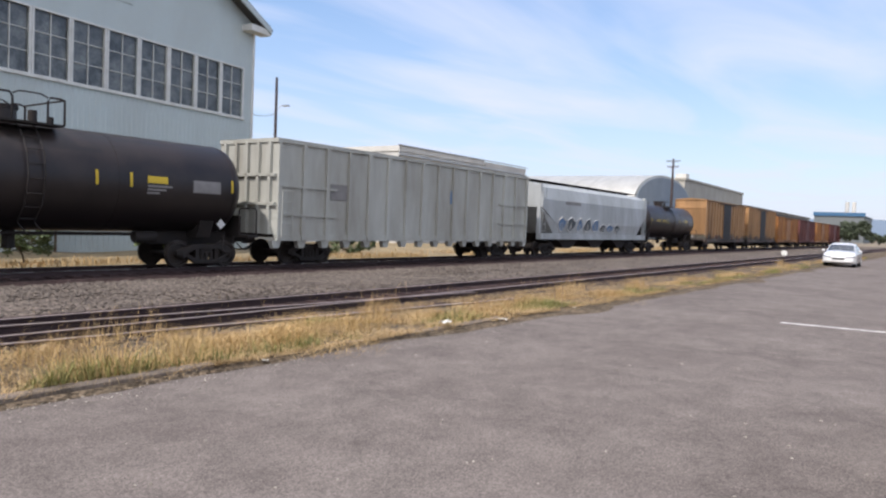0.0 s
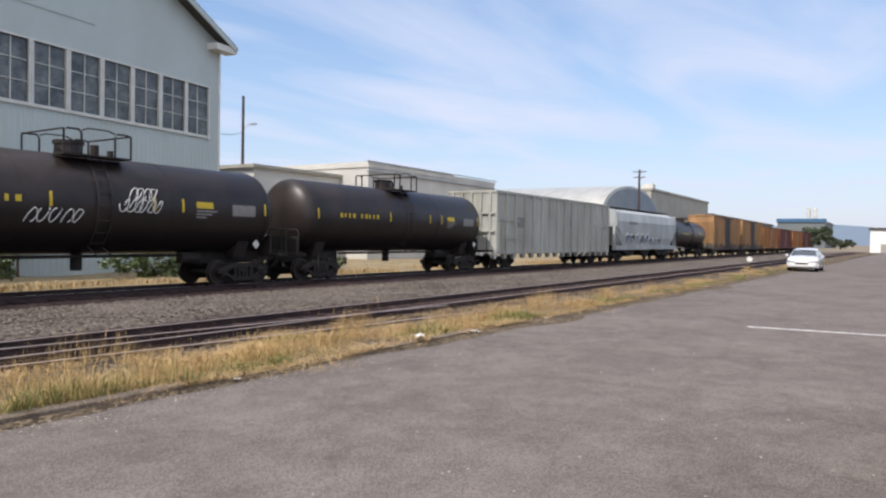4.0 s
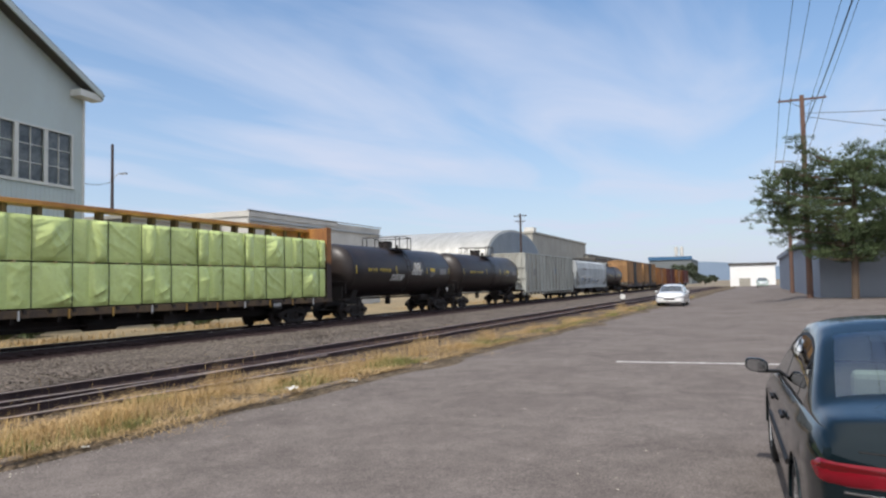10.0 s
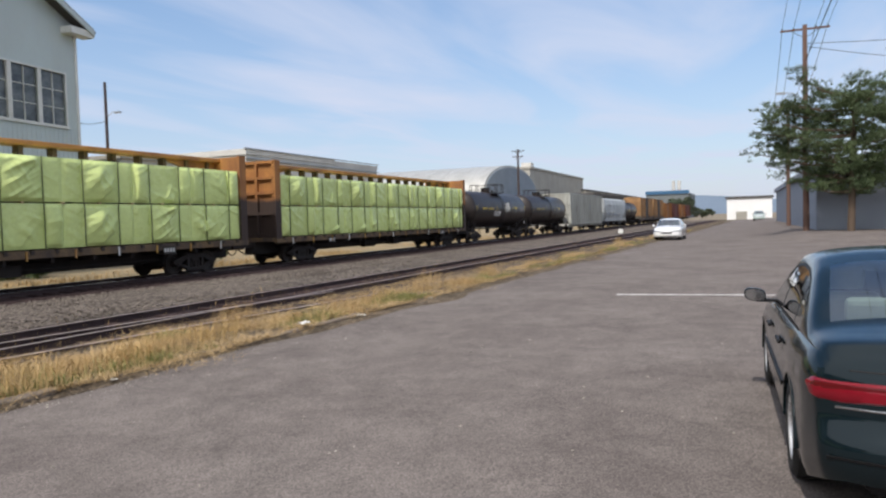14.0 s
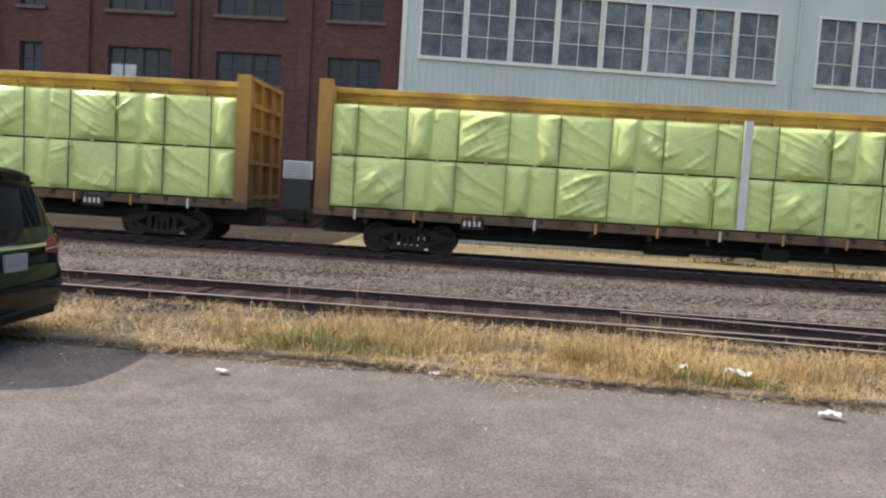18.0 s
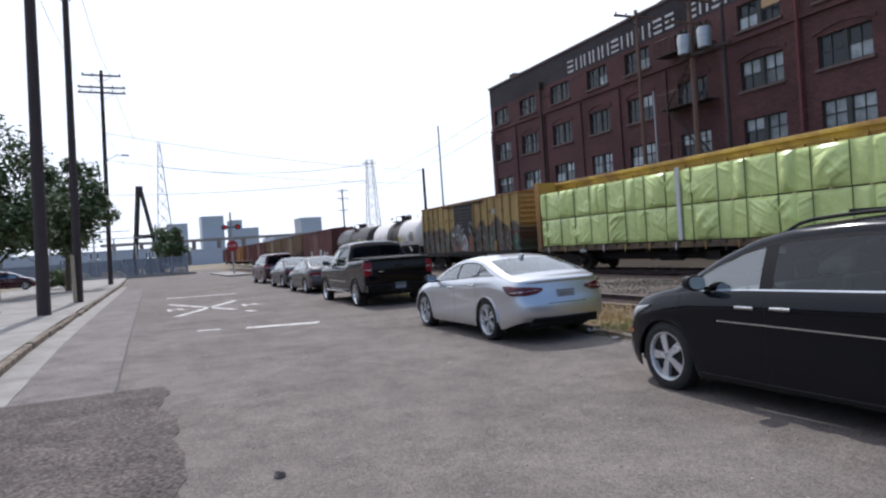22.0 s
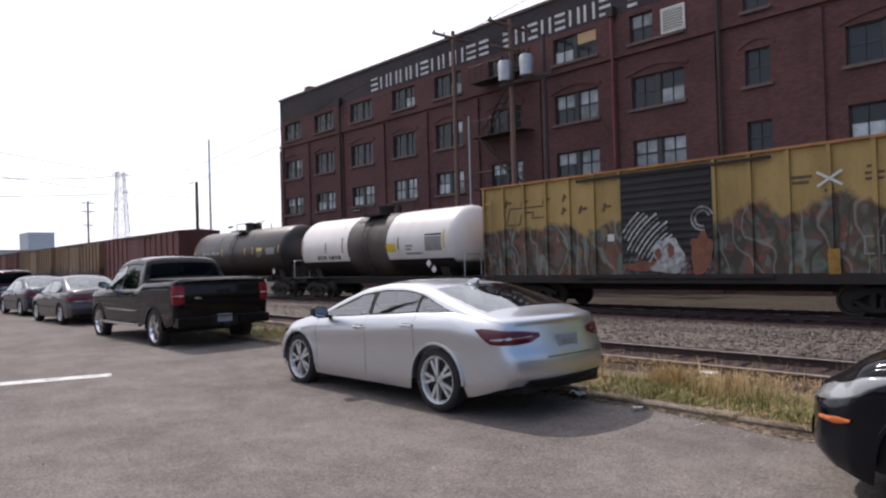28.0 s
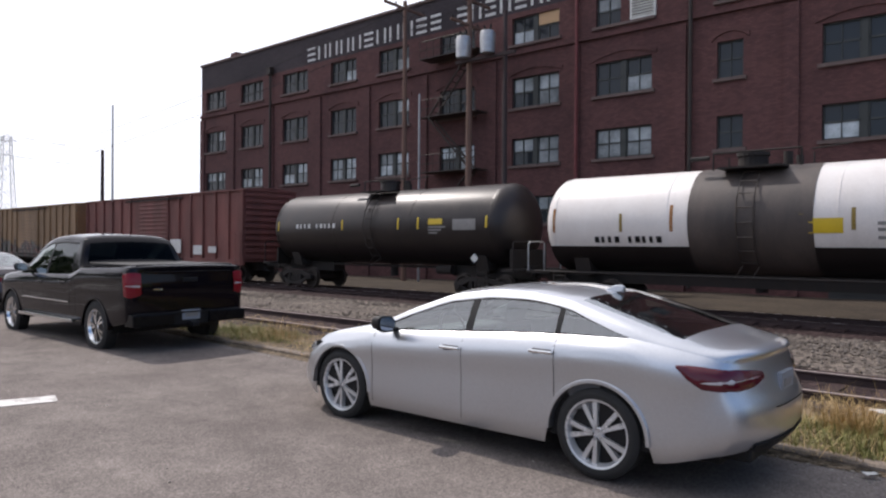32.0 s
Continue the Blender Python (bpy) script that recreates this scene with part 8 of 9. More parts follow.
def pole(name, label, x, y, z0, h, r=0.16, mat=None, arms=(), lamp=None, tilt=0.0):
    p = thing(name, label, "utility pole", pose(x, y, z0, tilt), "utility poles")
    bm = bmesh.new()
    bm_tube(bm, (0, 0, -0.3), (0, 0, h), r, r * 0.66, 14)
    part("shaft", bm, mat or POLE_WOOD, p)
    for z, half in arms:
        arm = part("crossarm", boxes((-0.07, 0.07, -half, half, z - 0.06, z + 0.06)), mat or POLE_WOOD, p, bevel=0.01)
        part("brace", tubes([((0.06, -half * 0.55, z - 0.05), (0.06, 0, z - 0.6), 0.018), ((0.06, half * 0.55, z - 0.05), (0.06, 0, z - 0.6), 0.018)], 6), STEEL_DARK, arm)
        for k in (-0.92, -0.45, 0.45, 0.92):
            part("insulator", tubes([((0, half * k, z + 0.06), (0, half * k, z + 0.2), 0.045)], 8), BLACK_TRIM, arm)
    if lamp:
        z, dx, dy = lamp
        arm = part("lamp_arm", tubes([((0, 0, z), (dx * 0.6, dy * 0.6, z + 0.5), 0.03), ((dx * 0.6, dy * 0.6, z + 0.5), (dx, dy, z + 0.5), 0.03)], 8), GALV, p)
        part("lamp_head", boxes((dx - 0.12, dx + 0.12, dy - 0.3, dy + 0.3, z + 0.42, z + 0.54)), GALV, arm)
    return p


pole("utility_pole", "tall weathered utility pole with a crossarm", 57.4, -6.2, 0.3, 14.4, 0.22, POLE_WOOD, [(14.1, 1.55)], (9.2, -0.6, 1.6))
pole("utility_pole", "pale utility pole beyond the tree", 77, -6.2, 0.3, 12.0, 0.2, POLE_WOOD, [(11.4, 1.2)])
pole("utility_pole", "dark timber utility pole at the kerb", -28.83, -4.68, 0.15, 17.6, 0.22, POLE_DARK, [(17.0, 1.2)], tilt=-1.4)
pole("utility_pole", "dark timber utility pole at the kerb with one crossarm", -37.3, -4.24, 0.1, 15.0, 0.19, POLE_DARK, [(14.25, 1.28)], tilt=-1.4)
pole("utility_pole", "dark timber utility pole with two crossarms and a lamp", -66.84, -4.0, 0.05, 18.15, 0.2, POLE_DARK, [(17.75, 1.5), (16.75, 1.83), (16.3, 1.83)], (10.6, -0.1, 1.55), tilt=-1.4)
pole("utility_pole", "slim pole with a lamp beyond the hall", 43.4, 44.7, -0.1, 13.6, 0.16, POLE_DARK, (), (10.8, 0.7, -0.5))
pole("utility_pole", "far pole beside the arched hall", 126.2, 35.4, -0.2, 14.6, 0.25, POLE_DARK, [(14.2, 1.2), (13.2, 1.0)])
pole("utility_pole", "dark pole past the brick warehouse", -73.4, 27.5, -0.2, 10.3, 0.2, POLE_DARK)
pole("radio_mast", "slender steel mast beyond the warehouse", -117.4, 48.7, -0.2, 23.0, 0.2, GALV)
pole("utility_pole", "far pole with several crossarms", -147.6, 38.6, -0.2, 15.0, 0.2, POLE_DARK, [(14.6, 1.2), (13.0, 1.2), (10.5, 1.0)])
pole("utility_pole", "slim pole in front of the brick warehouse", -36.4, 27.3, -0.2, 15.4, 0.16, POLE_WOOD, [(15.0, 1.6)])
pole("conduit_pole", "slender grey conduit riser", -35.4, 27.4, -0.2, 10.2, 0.07, GALV)
tp = pole("utility_pole", "pole carrying two grey transformers", -31.9, 27.3, -0.2, 14.9, 0.19, POLE_WOOD, [(14.5, 1.7), (13.2, 1.5)])
pole("utility_pole", "twin pole of the transformer rack", -29.9, 27.6, -0.2, 13.6, 0.15, POLE_DARK)
for dx in (0.04, 1.55):
    can = bmesh.new()
    bm_lathe(can, [(11.4, 0.27), (11.42, 0.36), (12.35, 0.39), (12.48, 0.33), (12.52, 0.1)], 20, "z")
    bmesh.ops.translate(can, verts=can.verts, vec=(-0.0 + dx, -0.55, 0))
    t = part("transformer", can, GALV, tp, "pale grey transformer can", smooth=True)
    part("bushing", tubes([((dx - 0.15, -0.55, 12.45), (dx - 0.2, -0.55, 12.8), 0.05), ((dx + 0.15, -0.55, 12.45), (dx + 0.2, -0.55, 12.8), 0.05)], 8), BLACK_TRIM, t)
part("rack_beam", boxes((-0.6, 3.0, -0.35, -0.2, 11.25, 11.4)), POLE_DARK, tp)

for k in (-0.95, 0.45):
    wire("cable", (-37.3, -3.88 + 1.28 * k, 14.5), (-66.84, -3.57 + 1.5 * k, 18.0), 0.7, 0.012)
    wire("cable", (-66.84, -3.6 + 1.83 * k, 17.0), (-150, 2 + 1.7 * k, 16), 1.2, 0.014)
for k in (-0.95, -0.45, 0.45, 0.95):
    wire("cable", (57.4, -6.2 + 1.5 * k, 14.6), (-28.83, -4.26 + 1.1 * k, 17.3), 1.7, 0.014, n=24)
    wire("cable", (57.4, -6.2 + 1.5 * k, 14.6), (110, -7 + 1.2 * k, 13), 1.0, 0.02)
wire("cable", (57.4, -6.2, 12.2), (-28.83, -4.38, 12.0), 1.4, 0.025, n=24)
wire("cable", (57.4, -6.2, 13.2), (70, -40, 11.0), 1.0, 0.02)
wire("cable", (57.4, -6.2, 13.4), (48, -40, 12.5), 1.0, 0.02)
for k in range(2):
    wire("cable", (-30, 27, 15.3 - k * 1.2), (-147.6, 38.6, 14.6 - k * 2.4), 1.6, 0.018, "thin dark overhead cable in the haze", 16)
    wire("cable", (-260, 80, 34 - k * 6), (-303, 8 - k * 60, 40 - k * 8), 3, 0.08, "thin dark overhead cable in the haze", 14)
    wire("cable", (-64, -3.6, 12.5 - k * 2.2), (-74, 27.5, 10.0 - k * 1.4), 0.5, 0.015, "thin dark overhead cable in the haze", 14)
wire("cable", (43.4, 44.7, 10.5), (25.5, 30, 8.5), 0.8, 0.02)


def tree(name, label, x, y, z0, trunk_h, crown, seed, n_leaf, size, mat=None, r=0.22):
    """A tapered trunk, limbs that fork, and a crown of many small leaf cards in clumps round the limbs' ends."""
    rnd = random.Random(seed)
    t = thing(name, label, "tree", pose(x, y, z0))
    bm = bmesh.new()
    top = Vector((rnd.uniform(-0.3, 0.3), rnd.uniform(-0.3, 0.3), trunk_h))
    bm_tube(bm, (0, 0, -0.2), (top.x * 0.5, top.y * 0.5, trunk_h * 0.55), r, r * 0.8, 10)
    bm_tube(bm, (top.x * 0.5, top.y * 0.5, trunk_h * 0.55), top, r * 0.8, r * 0.6, 10)
    part("trunk", bm, BARK, t)
    cx, cy, cz, rx, ry, rz = crown
    clumps = []
    pine = mat is PINE
    if pine:
        for k in range(64):
            f = (k + 0.5) / 64
            a = 2.4 * k + rnd.uniform(-0.8, 0.8)
            reach = math.sqrt(max(0.05, 1 - (1.7 * f - 0.8) ** 2)) * rnd.uniform(0.6, 1.02)
            z = cz - 0.72 * rz + 1.65 * rz * f + rnd.uniform(-0.4, 0.4)
            root = Vector((top.x * 0.8, top.y * 0.8, min(max(z - 0.8, trunk_h * 0.3), trunk_h)))
            tip = Vector((cx + rx * reach * math.cos(a), cy + ry * reach * math.sin(a), z + rnd.uniform(-0.5, 0.6)))
            mid = root.lerp(tip, 0.55) + Vector((0, 0, -0.25))
            bm = bmesh.new()
            bm_tube(bm, root, mid, r * 0.34, r * 0.22, 6, False)
            bm_tube(bm, mid, tip, r * 0.22, r * 0.05, 6, False)
            part("limb", bm, BARK, t)
            for q in (-0.35, 0.1, 0.4, 0.7, 1.0):
                p = mid.lerp(tip, q)
                clumps.append((p + Vector((rnd.uniform(-0.5, 0.5), rnd.uniform(-0.5, 0.5), rnd.uniform(-0.2, 0.4))), rnd.uniform(0.45, 0.95)))
    else:
        for k in range(46):
            while True:
                p = Vector((rnd.uniform(-1, 1), rnd.uniform(-1, 1), rnd.uniform(-1, 1)))
                if 0.25 < p.length < 1.0:
                    break
            p = Vector((cx + p.x * rx, cy + p.y * ry, cz + p.z * rz * (1 if p.z > 0 else 0.7)))
            clumps.append((p, rnd.uniform(0.55, 1.15) * min(rx, ry, rz) * 0.36))
        for k in range(0, 46, 2):
            p = clumps[k][0]
            bm = bmesh.new()
            base = top * rnd.uniform(0.6, 1.0)
            mid = base.lerp(p, 0.5) + Vector((0, 0, rnd.uniform(-0.2, 0.5)))
            bm_tube(bm, base, mid, r * 0.32, r * 0.2, 6, False)
            bm_tube(bm, mid, p, r * 0.2, r * 0.05, 6, False)
            part("limb", bm, BARK, t)
    verts, faces = [], []
    k = 0
    while k < n_leaf:
        c, rad = clumps[rnd.randrange(len(clumps))]
        d = Vector((rnd.gauss(0, 1), rnd.gauss(0, 1), rnd.gauss(0, 0.75))).normalized() * rad * rnd.uniform(0.3, 1.1)
        if pine:
            d.z *= 0.55
        p = c + d
        for q in range(9 if pine else 1):
            u = Vector((rnd.uniform(-1, 1) + d.x * 0.6, rnd.uniform(-1, 1) + d.y * 0.6, rnd.uniform(0.0, 1.5))).normalized() if pine else Vector((rnd.uniform(-1, 1), rnd.uniform(-1, 1), rnd.uniform(-0.6, 0.6))).normalized()
            v = u.cross(Vector((rnd.uniform(-1, 1), rnd.uniform(-1, 1), rnd.uniform(-1, 1)))).normalized()
            s = size * rnd.uniform(0.6, 1.3)
            o = p + u * s if pine else p
            i = len(verts)
            wd = 0.13 if pine else 0.45
            verts += [o - u * s, o + v * s * wd, o + u * s, o - v * s * wd]
            faces.append((i, i + 1, i + 2, i + 3))
            k += 1
    me = bpy.data.meshes.new("crown")
    me.from_pydata([tuple(v) for v in verts], [], faces)
    me.materials.append(mat or LEAF)
    ob = part("crown", me, LEAF, t)
    ob["kind"] = "stuff"
    return t


FAR_LEAF = material("dull_far_leaves", (0.075, 0.095, 0.055), 0.8, second=(0.045, 0.06, 0.04), scale=0.2, spread=0.5, bump=0, islands=0.4)
PINE = material("pine_needles", (0.085, 0.12, 0.045), 0.7, second=(0.035, 0.06, 0.025), scale=0.5, spread=0.5, bump=0, islands=0.5)
tree("pine_tree", "dark green pine leaning over the yard", 54.5, -8.6, 0.3, 8.6, (0.5, 1.1, 6.0, 3.4, 4.9, 3.9), 4, 62000, 0.15, PINE, 0.24)
tree("pine_tree", "dark green pine beside the blue-grey warehouse", 55.5, -15.0, 0.3, 10.6, (0, 0.4, 8.0, 3.4, 4.6, 4.8), 9, 62000, 0.15, PINE, 0.26)
tree("street_tree", "leafy green tree behind the kerb poles", -50, -9.5, 0.25, 3.0, (0, 0, 5.7, 3.6, 3.6, 4.2), 12, 12000, 0.2)
tree("street_tree", "leafy green tree beside the fence", -58, -6.4, 0.25, 3.0, (0, 0.4, 5.4, 2.8, 2.8, 3.8), 21, 10000, 0.2)
tree("street_tree", "leafy green tree near the footway", -44, -12.6, 0.25, 3.0, (0, 0, 5.9, 3.6, 3.6, 4.4), 33, 10000, 0.2)
tree("street_tree", "small dark tree beyond the fence", -112, 2.5, -0.2, 2.0, (0, 0, 4.4, 2.6, 2.3, 3.2), 5, 5000, 0.24)
tree("street_tree", "dark tree far down the tracks", 300, 21, -0.2, 3.0, (0, 0, 4.6, 6.0, 6.5, 4.0), 6, 8000, 0.5, FAR_LEAF)
tree("street_tree", "low green tree near the white warehouse", 320, 13, -0.2, 1.5, (0, 0, 2.4, 5.0, 5.0, 2.0), 16, 4000, 0.5, FAR_LEAF)
tree("ivy_bush", "green creeper growing against the pale hall", 16.6, 28.0, -0.1, 1.2, (0, 0, 2.6, 0.9, 0.5, 2.2), 7, 5000, 0.09, None, 0.06)
tree("weed_bush", "dark green weeds behind the track", 9.5, 23.6, -0.1, 0.4, (0, 0, 0.7, 1.6, 0.7, 0.7), 8, 3500, 0.07, None, 0.04)
tree("weed_bush", "dark green weeds behind the track", 13.2, 23.2, -0.1, 0.4, (0, 0, 0.6, 1.3, 0.6, 0.5), 18, 2500, 0.07, None, 0.04)


def lattice(name, label, x, y, h, w0, w1, arms, r):
    t = thing(name, label, "pylon", pose(x, y, -0.2))
    c = [(-1, -1), (1, -1), (1, 1), (-1, 1)]
    rows = []
    n = 9
    for k in range(n):
        za, zb_ = h * k / n, h * (k + 1) / n
        wa, wb_ = w0 + (w1 - w0) * k / n, w0 + (w1 - w0) * (k + 1) / n
        for i in range(4):
            a, b = c[i], c[(i + 1) % 4]
            rows.append(((a[0] * wa, a[1] * wa, za), (a[0] * wb_, a[1] * wb_, zb_), r))
            rows.append(((a[0] * wa, a[1] * wa, za), (b[0] * wb_, b[1] * wb_, zb_), r * 0.6))
            rows.append(((b[0] * wa, b[1] * wa, za), (a[0] * wb_, a[1] * wb_, zb_), r * 0.6))
    part("lattice", tubes(rows, 5), GALV, t)
    for z, half in arms:
        part("arm", tubes([((0, -half, z), (0, half, z), r), ((0, -half, z), (0, 0, z + 1.5), r * 0.6), ((0, half, z), (0, 0, z + 1.5), r * 0.6)], 5), GALV, t)


lattice("lattice_tower", "tall grey steel lattice tower in the haze", -303, 8.0, 50, 3.5, 0.4, (), 0.12)
lattice("lattice_tower", "grey steel transmission tower with arms", -260, 81, 36, 2.7, 1.1, ((34.5, 3.0),), 0.11)
af = thing("gantry_frame", "dark steel A-frame beyond the fence", "gantry", pose(-163, -0.5, -0.2))
part("leg", tubes([((0, -2.4, 0), (0, -0.6, 18), 0.5)], 8), STEEL_DARK, af)
part("leg", tubes([((0, 3.0, 0), (0, -0.2, 18), 0.4)], 8), STEEL_DARK, af)
part("cap", boxes((-0.6, 0.6, -1.1, 0.3, 17.2, 18.4)), STEEL_DARK, af)
part("tie_beam", boxes((-0.3, 0.3, -2.2, 2.4, 7.4, 8.2)), STEEL_DARK, af)

# distance haze is mixed into these pale blue-grey colours
HAZE = material("haze_tinted_wall", (0.46, 0.5, 0.55), 0.8, scale=0.05, spread=0.15, bump=0)
HAZE_GLASS = material("haze_tinted_glass", (0.42, 0.49, 0.56), 0.4, scale=0.05, spread=0.15, bump=0)


def tower_block(y0, y1, h, x=-898, mat=None):
    b = thing("tower_block", "distant city tower block with haze in its colour", "building", pose(x, (y0 + y1) / 2, 0))
    w = (y1 - y0) / 2
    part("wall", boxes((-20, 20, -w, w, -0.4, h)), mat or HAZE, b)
    for k in range(6, int(h / 4)):
        part("window_band", boxes((20, 20.3, -w * 0.94, w * 0.94, k * 4 + 0.8, k * 4 + 2.6)), HAZE_GLASS, b)
    part("roof", boxes((-20.5, 20.5, -w - 0.5, w + 0.5, h, h + 1.2)), HAZE, b)


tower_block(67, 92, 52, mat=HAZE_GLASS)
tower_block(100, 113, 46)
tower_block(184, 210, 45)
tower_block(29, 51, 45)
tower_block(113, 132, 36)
vd_ = thing("viaduct", "pale concrete road viaduct in the distance", "bridge", pose(-620, 60, 0))
part("deck", boxes((-6, 6, -90, 90, 17.5, 19.5)), CONCRETE, vd_)
for k in range(9):
    part("pier", boxes((-2, 2, -82 + k * 20, -79 + k * 20, -0.4, 17.5)), CONCRETE, vd_)
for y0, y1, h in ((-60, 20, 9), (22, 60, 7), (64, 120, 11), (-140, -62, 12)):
    block("far_building", "low building beyond the crossing, haze in its colour", -420, -380, y0, y1, h, HAZE)

# fence across the end of the street
fc = thing("mesh_fence", "dark slatted chain-link fence", "fence", pose(0, 0, 0))
SLATS = material("fence_slats", (0.16, 0.185, 0.22), 0.8, scale=3, spread=0.5, bump=0.2, islands=0.2)
for k in range(18):
    y = -26 + k * 1.75
    x = -101 + (y + 8.6) * 0.48
    x2 = x + 1.75 * 0.48
    part("post", tubes([((x, y, -0.3), (x, y, 2.75), 0.05)], 8), GALV, fc)
    if k < 17:
        bm = bmesh.new()
        for j in range(10):
            f0, f1 = j / 10, (j + 0.8) / 10
            bm_prism(bm, [(x + (x2 - x) * f0, y + 1.75 * f0), (x + (x2 - x) * f1, y + 1.75 * f1), (x + (x2 - x) * f1 + 0.03, y + 1.75 * f1), (x + (x2 - x) * f0 + 0.03, y + 1.75 * f0)], "z", 0.0, 2.5)
        part("slat_panel", bm, SLATS, fc)
hd = tree("hedge_bush", "low dark hedge on the footway", -66, -7.5, 0.25, 0.5, (0, 0, 0.9, 4.5, 1.2, 0.8), 55, 4000, 0.12, None, 0.06)

part("footing", boxes((-0.35, 0.0, -17.0, 0, -0.3, 0.42)), CONCRETE, fc, at=pose(-94.6, 4.6, 0, 0, 0, -25.6))
# switchyard behind the fence
sy = thing("switchyard", "grey steel switchyard equipment behind the fence", "electrical equipment", pose(-132, -6, -0.2))
for k in range(6):
    part("post", tubes([((k % 2 * 4, -9 + k * 3.2, 0), (k % 2 * 4, -9 + k * 3.2, 5.5 + (k * 7 % 4)), 0.12)], 8), GALV, sy)
for z, y0, y1 in ((5.4, -9, -2), (6.6, -3, 5), (7.8, -6, 3)):
    part("busbar", tubes([((0, y0, z), (0, y1, z), 0.07)], 6), GALV, sy)
for y0, h in ((-8, 2.6), (-3.5, 3.4), (1.5, 2.2), (5, 3.0)):
    tb = part("tank_box", boxes((-1, 1, y0, y0 + 1.8, 0, h)), GALV, sy, bevel=0.05)
    for q in (0.4, 0.9, 1.4):
        part("bushing", tubes([((0, y0 + q, h), (0, y0 + q, h + 0.9), 0.09)], 8), BLACK_TRIM, tb)
hd2 = tree("hedge_bush", "dark clipped hedge behind the footway trees", -56, -12.5, 0.25, 0.5, (0, 0, 1.1, 6.5, 1.4, 1.0), 61, 7000, 0.12, None, 0.06)
brl = thing("safety_barrel", "faded yellow plastic barrel on the footway", "barrel", pose(-33.3, -7.05, 0.27))
bm = bmesh.new()
bm_lathe(bm, [(0, 0.33), (0.04, 0.36), (0.24, 0.36), (0.26, 0.33), (0.46, 0.33), (0.48, 0.34), (0.68, 0.33), (0.75, 0.27), (0.76, 0.1)], 24, "z")
part("drum", bm, material("yellow_plastic", (0.5, 0.33, 0.06), 0.5, second=(0.25, 0.17, 0.05), scale=3, spread=0.4, bump=0.05), brl, smooth=True)
part("foot_ring", tubes([((0, 0, 0), (0, 0, 0.05), 0.4)], 20), RUBBER, brl)
vehicle("minivan", "dark maroon van parked beyond the footway", pose(-74, -12.6, 0.27, 0, 0, 95), VAN, car_paint("maroon_paint", (0.05, 0.012, 0.02)))
gd = thing("cable_guard", "pale timber cable guard strapped to a pole", "cable guard", pose(-37.06, -4.33, 0.1))
part("guard_board", boxes((0, 0.09, -0.11, 0.05, 0, 2.3)), material("pale_timber", (0.42, 0.36, 0.24), 0.8, scale=4, stretch=(3, 3, 0.4)), gd)
for z in (0.5, 1.2, 1.9):
    part("strap", boxes((-0.002, 0.096, -0.115, 0.055, z, z + 0.03)), GALV, gd)

# crossing signal with red lamps and a stop sign
RED_GLOW = material("red_signal", (0.6, 0.02, 0.025), 0.4, glow=0.25, bump=0)
RED_SIGN = material("red_sign", (0.4, 0.02, 0.025), 0.5, bump=0)
sg = thing("crossing_signal", "railway crossing signal with red lamps and a stop sign", "signal", pose(-72, 6.6, 0.1))
part("mast", tubes([((0, 0, -0.2), (0, 0, 6.1), 0.08)], 10), GALV, sg)
for s in (-1, 1):
    h = part("lamp_hood", tubes([((0.05, s * 0.62, 4.65), (0.3, s * 0.62, 4.65), 0.26)], 18), BLACK_TRIM, sg)
    part("lamp_lens", tubes([((0.3, s * 0.62, 4.65), (0.32, s * 0.62, 4.65), 0.13)], 18), RED_GLOW, h)
part("lamp_bar", boxes((-0.04, 0.04, -0.7, 0.7, 4.6, 4.7)), BLACK_TRIM, sg)
bm = bmesh.new()
bm_prism(bm, [(0.55 * math.cos(math.pi / 8 + math.pi / 4 * k), 2.85 + 0.55 * math.sin(math.pi / 8 + math.pi / 4 * k)) for k in range(8)], "x", 0.1, 0.13)
part("stop_sign", bm, RED_SIGN, sg, "red octagonal stop sign")
lettering("sign_word", "STOP", 0.34, pose(0.135, -0.42, 2.74, 90, 0, 90), TRIM, sg)
is_ = structure("traffic_island", boxes((-84, -66, 5.4, 7.6, -0.1, 0.28)), CONCRETE, "low concrete island at the crossing")

mk_ = thing("marker_post", "short post with a white disc between siding and street", "marker", pose(48, 5.25, 0))
part("stem", tubes([((0, 0, -0.1), (0, 0, 0.62), 0.035)], 8), STEEL_DARK, mk_)
part("disc", tubes([((-0.03, 0, 0.72), (0.0, 0, 0.72), 0.17)], 18), TRIM, mk_)

DUMP = material("dumpster_green", (0.1, 0.2, 0.15), 0.6, second=(0.06, 0.11, 0.08), scale=1.5, spread=0.4, bump=0.1)
dm = thing("dumpster", "dull green steel rubbish container by the yard wall", "dumpster", pose(52.8, -11.6, 0.3))
bm = bmesh.new()
bm_prism(bm, [(-0.8, 0.12), (0.7, 0.12), (0.85, 1.1), (-0.85, 1.35)], "y", -1.1, 1.1)
part("container", bm, DUMP, dm, bevel=0.02)
for s_ in (-0.55, 0.55):
    bm = bmesh.new()
    bm_prism(bm, [(-0.9, 1.36), (-0.9, 1.41), (0.9, 1.15), (0.9, 1.1)], "y", s_ - 0.53, s_ + 0.53)
    part("lid", bm, BLACK_TRIM, dm, "black plastic lid")
for s_ in (-0.95, -0.32, 0.32, 0.95):
    part("stiffener", boxes((-0.9, -0.83, s_ - 0.04, s_ + 0.04, 0.14, 1.3)), DUMP, dm)
part("fork_pocket", boxes((-0.3, 0.3, -1.2, -1.1, 0.6, 0.75)), DUMP, dm)
part("fork_pocket", boxes((-0.3, 0.3, 1.1, 1.2, 0.6, 0.75)), DUMP, dm)
